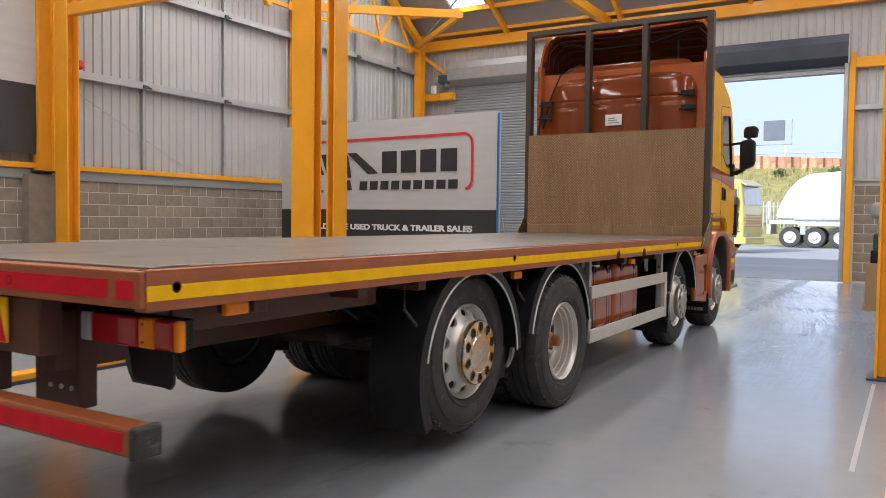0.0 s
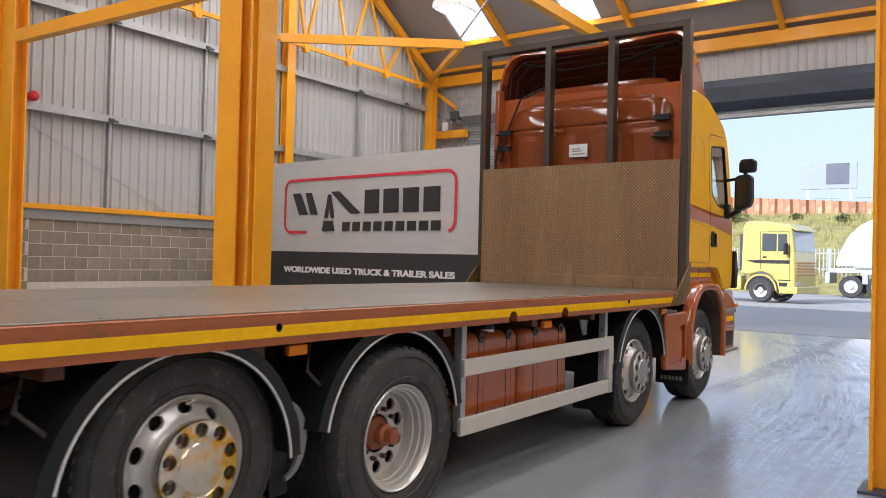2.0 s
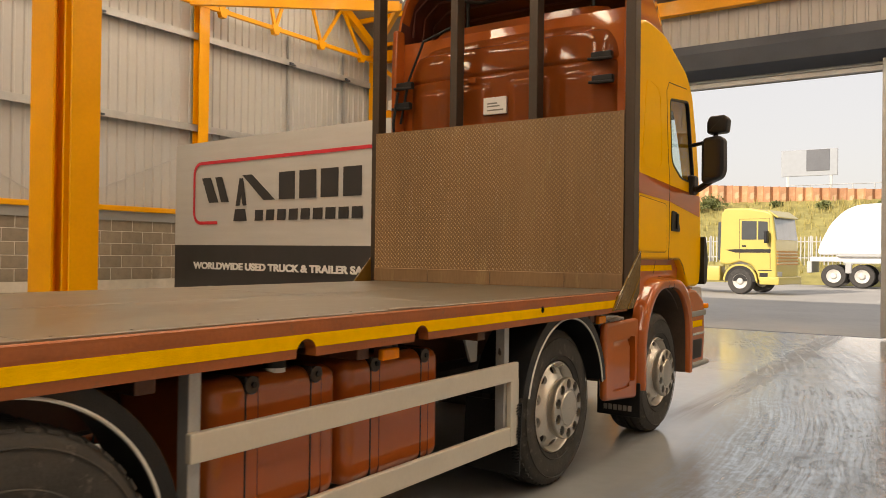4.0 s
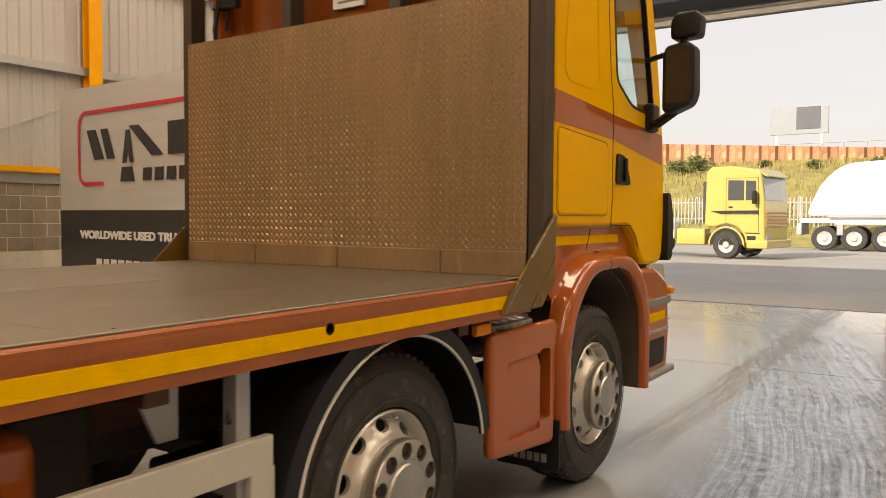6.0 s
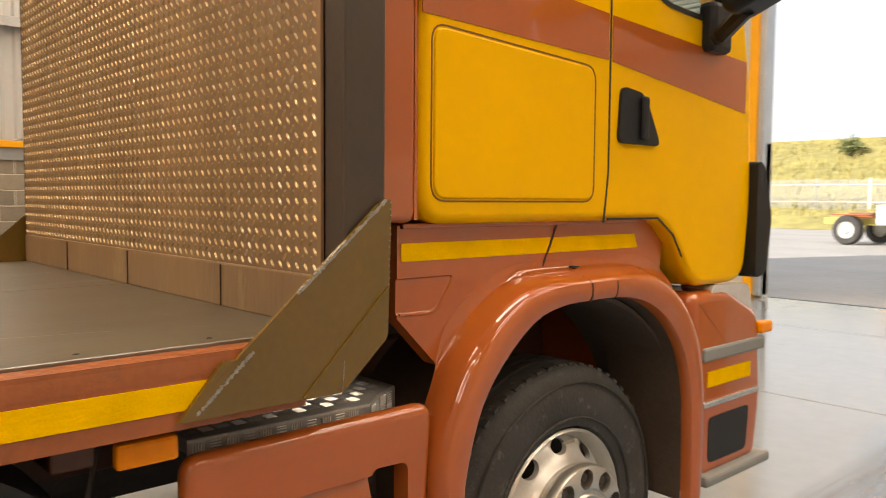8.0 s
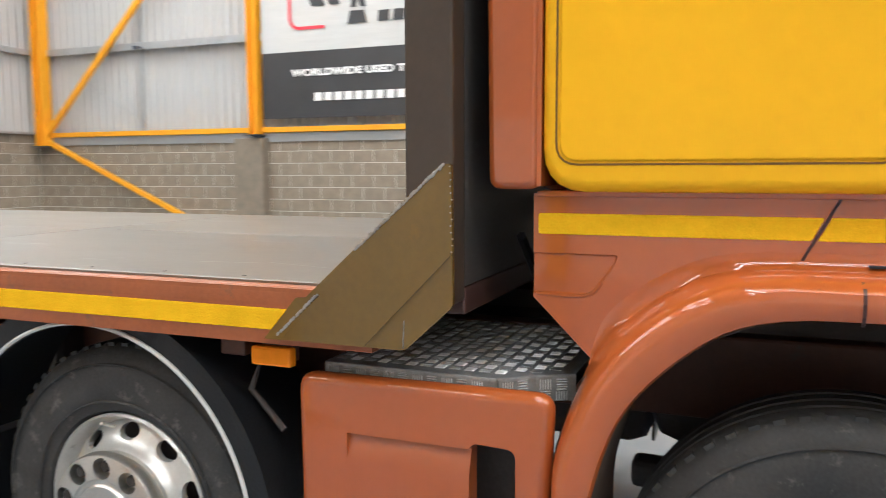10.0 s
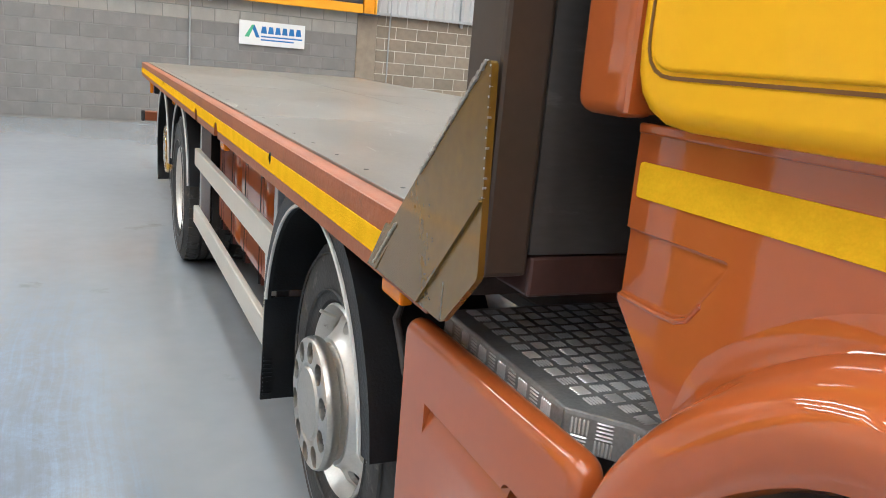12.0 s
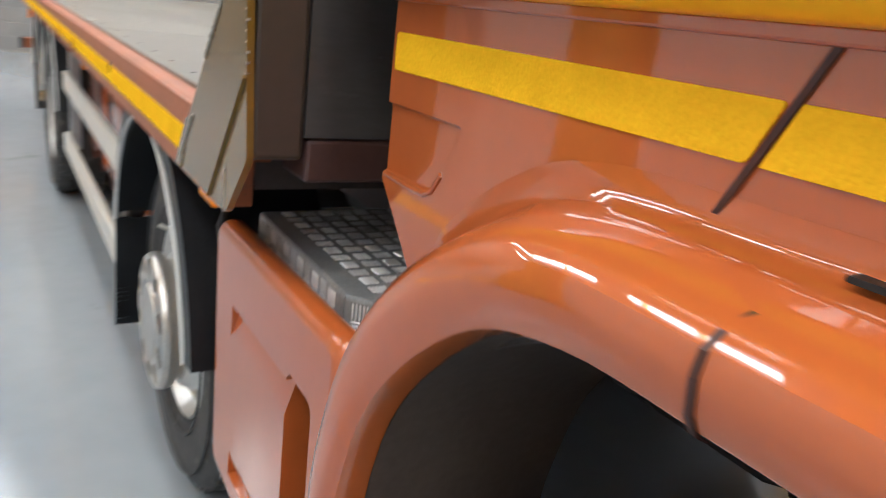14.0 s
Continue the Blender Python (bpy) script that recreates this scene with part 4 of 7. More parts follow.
for s in (1, -1):
    a0, a1 = (1.217, W) if s > 0 else (-W, -1.217)
    rail = prism([(BED_R, 1.062), (5.36, 1.062), (5.37, 1.192), (5.37, 1.206), (BED_R, 1.206)], "x", a0, a1)
    cuts = []
    for y in (1.965, 2.735):
        pts = [(y - 0.055, 1.0), (y + 0.055, 1.0)] + [(y + 0.055 * math.cos(radians(a)), 1.078 + 0.055 * math.sin(radians(a))) for a in range(0, 181, 15)]
        cuts.append(prism(pts, "x", a0 - 0.1, a1 + 0.1))
    for y in (-2.9, -0.15, 3.98):
        cuts.append(disc((0, y, 1.143), 0.021, a0 - 0.1 if s > 0 else a0 - 0.1, a1 + 0.1, "x", 16))
    rb = cut(rail, *cuts)
    part("edge_rail", rb, M_brown_dull, lorry, "brown deck edge rail with wheel and rope holes")
    lip = prism([(1.215, 1.206), (1.252, 1.210), (1.266, 1.208), (W - 0.001, 1.201), (W + 0.0012, 1.19), (W + 0.0006, 1.162), (1.215, 1.162)], "y", BED_R, BED_F) if s > 0 else prism([(-1.215, 1.206), (-1.252, 1.210), (-1.266, 1.208), (-W + 0.001, 1.201), (-W - 0.0012, 1.19), (-W - 0.0006, 1.162), (-1.215, 1.162)], "y", BED_R, BED_F)
    part("edge_lip", lip, M_brown_dull, lorry, smooth=True)
    tape = prism([(BED_R + 0.004, 1.099), (5.16, 1.099), (5.20, 1.153), (BED_R + 0.004, 1.153)], "x", *((W, W + 0.0025) if s > 0 else (-W - 0.0025, -W)))
    holes = [prism([(y + 0.057 * math.cos(radians(a)), 1.078 + 0.057 * math.sin(radians(a))) for a in range(0, 360, 20)], "x", a0 - 0.1, a1 + 0.1) for y in (1.965, 2.735)]
    holes += [disc((0, y, 1.143), 0.0215, a0 - 0.1, a1 + 0.1, "x", 16) for y in (-2.9, -0.15, 3.98)]
    part("reflective_tape", cut(tape, *holes), M_tape_yellow, lorry, "yellow reflective tape")
    for y in (-2.9, -0.15, 3.98):
        part("hole_liner", lathe([(0.021, 0), (0.021, -0.05), (0.0165, -0.05), (0.0165, 0.001)], (s * (W + 0.001), y, 1.143), 16), M_black, lorry)

# rear of the deck
part("rear_rail", box(-W + 0.003, W - 0.003, BED_R - 0.025, BED_R + 0.06, 1.075, 1.205, 0.006), M_brown_dull, lorry)
for x0, x1 in ((-1.1, 1.1), (1.15, 1.24), (-1.24, -1.15)):
    part("reflective_tape", box(x0, x1, BED_R - 0.028, BED_R - 0.025, 1.105, 1.172), M_tape_red, lorry, "scuffed red reflective tape")
part("hole_liner", lathe([(0.02, 0), (0.02, 0.04), (0.016, 0.04), (0.016, -0.001)], (0.5, BED_R - 0.028, 1.14), 16, axis="y"), M_black, lorry)
part("rear_cross_member", box(-0.85, 0.62, BED_R + 0.02, BED_R + 0.12, 0.84, 1.07, 0.008), M_chassis_brown, lorry)
part("marker_board", box(-0.35, 0.43, BED_R - 0.0, BED_R + 0.014, 0.88, 1.065, 0.004), M_tape_yellow, lorry, "yellow and red striped marker board")
bm = bmesh.new()
for k in range(5):
    u = -0.33 + k * 0.17
    prism([(u, 0.885), (u + 0.08, 0.885), (u + 0.02, 1.06), (u - 0.06, 1.06)], "y", BED_R - 0.003, BED_R, bm)
tagged(part("marker_stripes", bm, M_tape_red, lorry), kind="stuff")
for s in (1, -1):
    part("bumper_bracket", box(s * 0.325 - 0.16, s * 0.325 + 0.16, -2.75, -2.66, 0.56, 1.07, 0.008), M_chassis_brown, lorry)
    for k in range(3):
        part("bolt", disc((s * (0.29 + k * 0.075), -2.758, 0.65), 0.011, 0, 0.01, "y", 8), M_alu, lorry)
    tl = part("tail_lamp", box(s * 0.8875 - 0.2775, s * 0.8875 + 0.2775, -2.78, -2.72, 0.885, 1.005, 0.01), M_black, lorry, "long tail lamp with red, amber and clear lenses")
    for x0, x1, m, nm in ((0.61, 0.676, M_white_lens, "clear_lens"), (0.68, 0.965, M_red_lens, "red_lens"), (0.968, 1.058, M_amber, "amber_lens"), (1.061, 1.165, M_red_lens, "red_lens"), (1.168, 1.202, M_amber, "amber_lens")):
        xa, xb = sorted((s * x0, s * x1))
        lens = part(nm, box(xa, xb, -2.83, -2.775 if x1 < 1.2 else -2.79, 0.885, 1.005, 0.012), m, tl)
        if x0 == 0.68 or x0 == 0.968:
            for z in (0.91, 0.98):
                part("lens_screw", disc((s * (x0 + 0.03), -2.832, z), 0.006, 0, 0.006, "y", 8), M_gap, lens)
    part("lamp_bracket", box(s * 0.6 - 0.05, s * 0.6 + 0.05, -2.72, -2.3, 0.93, 1.0, 0.008), M_chassis, lorry)
    part("mud_flap", prism([(s * 0.62, 0.9), (s * 0.925, 0.9), (s * 0.92, 0.70), (s * 0.90, 0.675), (s * 0.67, 0.70)], "y", -2.62, -2.605), M_black, lorry)
part("under_run_bar", box(-1.25, 1.25, BED_R - 0.05, BED_R + 0.06, 0.562, 0.668, 0.012), M_brown_dull, lorry, "brown under-run bumper bar")
part("reflective_tape", box(-1.2, 1.215, BED_R - 0.053, BED_R - 0.05, 0.58, 0.648), M_tape_red, lorry, "scuffed red reflective tape")
for s in (1, -1):
    part("bar_end_cap", box(min(s * 1.247, s * 1.285), max(s * 1.247, s * 1.285), BED_R - 0.055, BED_R + 0.065, 0.557, 0.673, 0.012), M_rubber, lorry)

# chassis
for s in (1, -1):
    part("chassis_rail", box(s * 0.43 - 0.045, s * 0.43 + 0.045, -2.85, 7.2, 0.74, 1.0, 0.01), M_chassis_brown, lorry)
for y in (-2.4, -1.7, -1.15, -0.2, 1.3, 2.4, 3.4, 4.9):
    part("cross_bearer", box(-1.2, 1.2, y - 0.04, y + 0.04, 1.0, 1.075, 0.006), M_chassis_brown, lorry)
part("deck_underside", box(-1.21, 1.21, BED_R + 0.07, BED_F - 0.1, 1.09, 1.18), M_chassis, lorry)
part("side_skirt_rail", box(1.0, 1.03, BED_R + 0.32, -1.35, 0.93, 1.07, 0.006), M_chassis_brown, lorry)
for n, (y, z) in AXLES.items():
    bm = rod(bmesh.new(), [(-0.95, y, z), (0.95, y, z)], 0.075 if n != 3 else 0.1, 12)
    if n == 3:
        lathe([(0.02, -0.2), (0.22, -0.14), (0.24, 0.0), (0.22, 0.14), (0.02, 0.2)], (0, y, z), 20, bm)
    part("axle_beam", bm, M_chassis, lorry)
    for s in (1, -1):
        part("spring", box(s * 0.5 - 0.045, s * 0.5 + 0.045, y - 0.55, y + 0.55, z + 0.05, z + 0.14, 0.02), M_chassis, lorry)
        part("brake_chamber", disc((s * 0.62, y + 0.28, z + 0.08), 0.09, -0.12, 0.1, "y", 16), M_chassis, lorry)
for y in (0.12,):
    for s in (1, -1):
        part("air_bag", lathe([(0.001, -0.14), (0.12, -0.14), (0.14, -0.07), (0.11, 0.0), (0.14, 0.07), (0.12, 0.14), (0.001, 0.14)], (s * 0.5, y, 0.62), 16, axis="z"), M_black, lorry)
part("silencer", box(0.2, 0.62, 3.3, 3.6, 0.55, 0.92, 0.04), M_chassis, lorry)
part("gearbox", box(-0.28, 0.28, 3.3, 5.9, 0.55, 1.0, 0.08), M_chassis, lorry)
part("engine_block", box(-0.4, 0.4, 5.9, 7.2, 0.6, 1.35, 0.1), M_chassis, lorry)
part("propshaft", rod(bmesh.new(), [(0, 0.7, 0.6), (0, 3.3, 0.75)], 0.06, 12), M_chassis, lorry)
part("air_tank", disc((-0.75, -1.9, 0.86), 0.13, -0.35, 0.35, "y", 20), M_chassis, lorry)
for k in range(4):
    part("air_hose", rod(bmesh.new(), [(0.55, -1.5 + k * 0.2, 0.98), (0.75, -1.4 + k * 0.25, 0.86 - 0.05 * k), (0.6, -0.9 + k * 0.2, 0.95)], 0.012, 6), M_black, lorry)


# wheels
TREAD = [(0.29, -0.02), (0.303, 0.002), (0.345, 0.014), (0.40, 0.018), (0.455, 0.012), (0.492, -0.006), (0.508, -0.03), (0.515, -0.055),
         (0.515, -0.085), (0.502, -0.087), (0.502, -0.098), (0.515, -0.1), (0.515, -0.138), (0.502, -0.14), (0.502, -0.152), (0.515, -0.154),
         (0.515, -0.192), (0.502, -0.194), (0.502, -0.205), (0.515, -0.207), (0.513, -0.245), (0.505, -0.272), (0.48, -0.292), (0.40, -0.305), (0.31, -0.295), (0.29, -0.27)]


def tyre(parent, x, y, z, s, lugs=False):
    def low(r):
        return RIM_R + (r - 0.29) * (TYRE_R - RIM_R) / 0.225
    bm = lathe([(low(r), d * s) for r, d in TREAD], (x, y, z), 72)
    for r in (low(0.33), low(0.45)):
        lathe([(r, s * 0.016), (r + 0.004, s * 0.0215), (r + 0.008, s * 0.016)], (x, y, z), 72, bm)
    t = part("tyre", bm, M_rubber, parent, "worn black tyre", smooth=True)
    n = 46 if lugs else 60
    bm = bmesh.new()
    for k in range(n):
        a = 2 * math.pi * k / n
        for d0, d1, da in (((-0.005, -0.075, 0.0), (-0.21, -0.28, 0.03)) if lugs else ((-0.022, -0.045, 0.0),)):
            h = (TYRE_R - 0.004, TYRE_R + 0.006) if lugs else (TYRE_R - 0.018, TYRE_R - 0.001)
            w = 0.022 if lugs else 0.012
            vs = []
            for r in h:
                for dd in (d0, d1):
                    for q in (-w, w):
                        rr = r - (0.014 if dd == d0 and lugs else 0)
                        b = a + da + q / TYRE_R
                        vs.append(bm.verts.new((x + s * dd, y + rr * math.cos(b), z + rr * math.sin(b))))
            for f in ((0, 1, 3, 2), (4, 6, 7, 5), (0, 4, 5, 1), (2, 3, 7, 6), (0, 2, 6, 4), (1, 5, 7, 3)):
                bm.faces.new([vs[i] for i in f])
    tagged(part("tread_relief", bm, M_rubber, parent), kind="stuff")
    return t


def disc_with_holes(profile, c, holes, s):
    body = lathe([(r, d * s) for r, d in profile], c, 60)
    cutter = bmesh.new()
    r0, hr, n, lo, hi, oval = holes
    for k in range(n):
        a = 2 * math.pi * (k + 0.5) / n
        cy, cz = c[1] + r0 * math.cos(a), c[2] + r0 * math.sin(a)
        ring = []
        for d in (lo, hi):
            ring.append([cutter.verts.new((c[0] + d * s, cy + hr * (math.cos(q) * math.cos(a) - oval * math.sin(q) * math.sin(a)), cz + hr * (math.cos(q) * math.sin(a) + oval * math.sin(q) * math.cos(a)))) for q in [2 * math.pi * i / 14 for i in range(14)]])
        for i in range(14):
            cutter.faces.new((ring[0][i], ring[0][(i + 1) % 14], ring[1][(i + 1) % 14], ring[1][i]))
        cutter.faces.new(ring[0][::-1]), cutter.faces.new(ring[1])
    return cut(body, cutter)


FRONT_RIM = [(0.297, -0.02), (0.299, -0.004), (0.292, 0.004), (0.284, -0.006), (0.276, -0.03), (0.266, -0.05), (0.255, -0.036), (0.232, -0.022), (0.208, -0.006), (0.200, 0.01), (0.192, 0.02), (0.10, 0.022),
             (0.10, 0.008), (0.185, 0.006), (0.200, -0.022), (0.228, -0.038), (0.248, -0.052), (0.262, -0.075), (0.277, -0.2), (0.29, -0.27), (0.285, -0.04)]
DRIVE_RIM = [(0.297, -0.02), (0.299, -0.004), (0.292, 0.004), (0.284, -0.004), (0.278, -0.026), (0.268, -0.030), (0.266, -0.058), (0.257, -0.063), (0.254, -0.10), (0.246, -0.105), (0.244, -0.145), (0.236, -0.165), (0.11, -0.172),
             (0.11, -0.185), (0.245, -0.185), (0.265, -0.15), (0.27, -0.08), (0.285, -0.04)]


def front_wheel(y, z, s, cover):
    x = s * 1.145
    w = part("wheel", disc_with_holes(FRONT_RIM, (x, y, z), (0.238, 0.0235, 10, -0.1, 0.1, 1.6), s), M_rim, lorry, "silver steel wheel with ten hand holes", smooth=True)
    tyre(w, x, y, z, s)
    c = disc_with_holes([(0.002, 0.018), (0.178, 0.018), (0.18, 0.04), (0.196, 0.046), (0.202, 0.056), (0.202, 0.074), (0.197, 0.085), (0.186, 0.09), (0.128, 0.091), (0.122, 0.086), (0.112, 0.086), (0.106, 0.094), (0.002, 0.096)], (x, y, z), (0.160, 0.0325, 10, 0.05, 0.2, 1.0), s)
    cv = part("hub_cover", c, cover, w, "worn hub cover over the wheel nuts", smooth=True)
    for k in range(10):
        a = 2 * math.pi * (k + 0.5) / 10
        part("wheel_nut", lathe([(0.027, s * 0.046), (0.027, s * 0.051), (0.0165, s * 0.053), (0.0165, s * 0.077), (0.012, s * 0.081), (0.0005, s * 0.081), (0.0005, s * 0.046)], (x, y + 0.163 * math.cos(a), z + 0.163 * math.sin(a)), 12), M_nut, w)
    part("valve", rod(bmesh.new(), [(x + s * 0.012, y - 0.02, z + 0.262), (x + s * 0.06, y - 0.022, z + 0.285)], 0.006, 6), M_alu, w)
    part("brake_drum", disc((x, y, z), 0.262, min(-s * 0.27, -s * 0.09), max(-s * 0.27, -s * 0.09), "x", 32), M_chassis, w)
    return w


def drive_wheel(y, z, s):
    x = s * 1.238
    w = part("wheel", disc_with_holes(DRIVE_RIM, (x, y, z), (0.188, 0.035, 10, -0.3, 0.0, 1.1), s), M_rim, lorry, "deep-dished silver drive wheel", smooth=True)
    tyre(w, x, y, z, s, True)
    tyre(w, x - s * 0.335, y, z, s, True)
    part("hub", lathe([(0.002, -0.2 * s), (0.098, -0.2 * s), (0.092, -0.165 * s), (0.066, -0.14 * s), (0.062, -0.10 * s), (0.045, -0.085 * s), (0.042, -0.04 * s), (0.026, -0.03 * s), (0.002, -0.03 * s)], (x, y, z), 28), M_brown_dull, w, "brown painted hub", smooth=True)
    for k in range(10):
        a = 2 * math.pi * k / 10
        part("wheel_nut", disc((x, y + 0.14 * math.cos(a), z + 0.14 * math.sin(a)), 0.014, min(-s * 0.18, -s * 0.14), max(-s * 0.18, -s * 0.14), "x", 6), M_chassis, w)
    part("brake_drum", disc((x, y, z), 0.2, min(-s * 0.5, -s * 0.3), max(-s * 0.5, -s * 0.3), "x", 32), M_chassis, w)
    return w


for s in (1, -1):
    front_wheel(*AXLES[1], s, M_cover)
    front_wheel(*AXLES[2], s, M_cover)
    drive_wheel(*AXLES[3], s)
    front_wheel(*AXLES[4], s, M_cover_reflecting)


# mudguards
def mudguard(yc, zc, r, a0, a1, s, flap=None, strip_to=None):
    n = 28
    x0, x1 = sorted((s * 0.9, s * 1.245))
    bm = bmesh.new()
    rows = []
    for i in range(n + 1):
        a = radians(a0 + (a1 - a0) * i / n)
        rows.append([bm.verts.new((x, yc + q * math.cos(a), zc + q * math.sin(a))) for x, q in ((x0, r), (x1, r), (x1, r - 0.075), (x1 - s * 0.012, r - 0.075), (x1 - s * 0.012, r - 0.015), (x0, r - 0.015))] if s > 0 else
                    [bm.verts.new((x, yc + q * math.cos(a), zc + q * math.sin(a))) for x, q in ((x1, r), (x0, r), (x0, r - 0.075), (x0 + 0.012, r - 0.075), (x0 + 0.012, r - 0.015), (x1, r - 0.015))])
    for p, q in zip(rows, rows[1:]):
        for i in range(6):
            bm.faces.new((p[i], p[(i + 1) % 6], q[(i + 1) % 6], q[i]))
    bm.faces.new(rows[0]), bm.faces.new(rows[-1][::-1])
    g = part("mudguard", bm, M_black, lorry, "black plastic mudguard with a white edge", smooth=True)
    xe = s * 1.249
    a1 = strip_to or a1
    path = [(xe, yc + (r - 0.068) * math.cos(radians(a0 + (a1 - a0) * i / 40)), zc + (r - 0.068) * math.sin(radians(a0 + (a1 - a0) * i / 40))) for i in range(41)]
    part("edge_strip", rod(bmesh.new(), path, 0.0062, 6), M_piping, g, "white edge strip")
    if flap:
        ya, za, zb, lean = flap
        part("flap", prism([(ya, za), (ya + 0.012, za), (ya + 0.012 + lean, zb), (ya + lean, zb)], "x", min(s * 0.85, s * 1.24), max(s * 0.85, s * 1.24)), M_black, g)
    return g


for s in (1, -1):
    mudguard(-0.60, 0.5, 0.64, 2, 208, s, None, 170)
    mudguard(0.78, 0.5, 0.635, 8, 170, s)
    mudguard(4.42, 0.5, 0.63, 8, 168, s, (3.80, 0.6, 0.18, -0.03))
    part("spray_flap", prism([(-0.06, 0.75), (0.1, 0.75), (0.09, 0.30), (-0.02, 0.30)], "x", min(s * 0.9, s * 1.1), max(s * 0.9, s * 1.1)), M_black, lorry)
    bm = bmesh.new()
    for k in range(24):
        z = 0.2 + k * 0.017
        prism([(3.765 + 0.012 * math.sin(k * 7.1), z), (3.80, z + 0.004), (3.80, z + 0.012)], "x", min(s * 1.2, s * 1.235), max(s * 1.2, s * 1.235), bm)
    tagged(part("brush_edge", bm, M_black, lorry), kind="stuff")
# curved light guard behind the rear wheel
crescent = [(0.02 + 0.16 * math.cos(radians(a)), 0.57 + 0.2 * math.sin(radians(a))) for a in range(-80, 81, 10)] + [(0.03 + 0.105 * math.cos(radians(a)), 0.57 + 0.18 * math.sin(radians(a))) for a in range(80, -81, -10)]
part("guard_edge", prism(crescent, "x", 1.12, 1.14), M_trim_grey, lorry, "pale curved plastic guard")
for y in (-1.22, 0.2, 4.98, 3.72):
    part("guard_stay", rod(bmesh.new(), [(1.13, y, 1.07), (1.16, y - 0.05, 0.9), (1.17, y + 0.06, 0.8)], 0.010, 8), M_chassis, lorry)

# side guard, brackets, tanks
for s in (1, -1):
    xa, xb = sorted((s * 1.19, s * 1.222))
    sg = part("side_guard", box(xa, xb, 1.465, 3.79, 0.737, 0.844, 0.006), M_alu, lorry, "aluminium side guard rails")
    part("lower_rail", box(xa, xb, 1.44, 3.70, 0.365, 0.475, 0.006), M_alu, sg)
    part("end_post", box(xa + 0.001, xb + 0.001, 3.70, 3.795, 0.36, 0.75, 0.006), M_alu, sg)
    for y in (1.505, 3.70):
        part("bracket", box(min(s * 1.13, s * 1.19), max(s * 1.13, s * 1.19), y - 0.027, y + 0.027, 0.38, 1.06, 0.004), M_galv, sg)
    part("bracket_web", prism([(3.40, 1.06), (3.56, 1.06), (3.56, 0.86), (3.49, 0.86)], "x", min(s * 1.06, s * 1.075), max(s * 1.06, s * 1.075)), M_galv, sg)
    for y0, y1 in ((1.635, 2.36), (2.395, 3.16)):
        xa, xb = sorted((s * 0.5, s * 1.1))
        tk = part("fuel_tank", box(xa, xb, y0, y1, 0.40, 0.985, 0.07, 4), M_brown, lorry, "brown painted fuel tank with black straps", smooth=True, flat=True)
        for y in (y0 + 0.18, y1 - 0.185):
            part("strap", box(xa + 0.03, xb + 0.003, y - 0.006, y + 0.006, 0.397, 0.988, 0.02), M_black, tk)
            part("rib", box(xa + 0.03, xb + 0.002, y + 0.062, y + 0.067, 0.41, 0.98, 0.003, 1), M_maroon, tk)
            ear = part("strap_ear", disc((s * 1.085, y + 0.03, 0.95), 0.036, min(0.0, s * 0.02), max(0.0, s * 0.02), "x", 18), M_chassis, tk)
            part("strap_bolt", disc((s * 1.1055, y + 0.035, 0.952), 0.013, min(0.0, s * 0.008), max(0.0, s * 0.008), "x", 6), M_gap, ear)
        yc = y0 + 0.395
        part("filler_neck", disc((s * 1.03, yc, 0.955), 0.040, 0.0, 0.03, "z", 20), M_brown, tk)
        part("filler_cap", disc((s * 1.03, yc, 0.975), 0.046, 0.0, 0.02, "z", 20), M_print_white, tk)
        part("cap_lid", disc((s * 1.03, yc, 0.995), 0.049, 0.0, 0.03, "z", 20), M_black, tk)
for s in (1, -1):
    for y, z in ((-2.55, 1.03), (0.03, 1.02), (2.575, 1.01), (5.035, 1.012)):
        xa, xb = sorted((s * 1.19, s * 1.222))
        ml = part("side_marker_lamp", box(xa, xb, y - 0.062, y + 0.062, z - 0.026, z + 0.026, 0.008), M_amber, lorry, "amber side marker lamp")
        part("lamp_holder", box(min(s * 1.15, s * 1.19), max(s * 1.15, s * 1.19), y - 0.045, y + 0.045, z - 0.02, 1.07, 0.004), M_chassis_brown, ml)

# headboard
part("headboard_plate", box(-1.235, 1.205, BED_F - 0.004, BED_F + 0.004, 1.335, 2.59), M_head, lorry, "brown chequer-plate headboard")
part("kick_plate", box(-1.235, 1.205, BED_F - 0.012, BED_F + 0.006, 1.214, 1.335, 0.004), M_head, lorry)
for x in (-0.62, 0.03, 0.72):
    part("kick_joint", box(x - 0.0015, x + 0.0015, BED_F - 0.016, BED_F - 0.012, 1.216, 1.33), M_head_dark, lorry)
part("plate_back", box(-1.204, 1.204, BED_F + 0.09, BED_F + 0.1205, 1.225, 2.58), M_head_plate, lorry)
for x0, x1 in ((-1.295, -1.215), (-0.415, -0.34), (0.37, 0.45), (1.205, 1.285)):
    part("headboard_post", box(x0, x1, BED_F + 0.004, BED_F + 0.122, 1.19 if abs(x0) > 1 else 2.55, 4.0, 0.008), M_head_dark, lorry)
part("headboard_top_bar", box(-1.295, 1.285, BED_F + 0.004, BED_F + 0.122, 3.985, 4.065, 0.008), M_head_dark, lorry)
bm = bmesh.new()
nx, nz = 125, 64
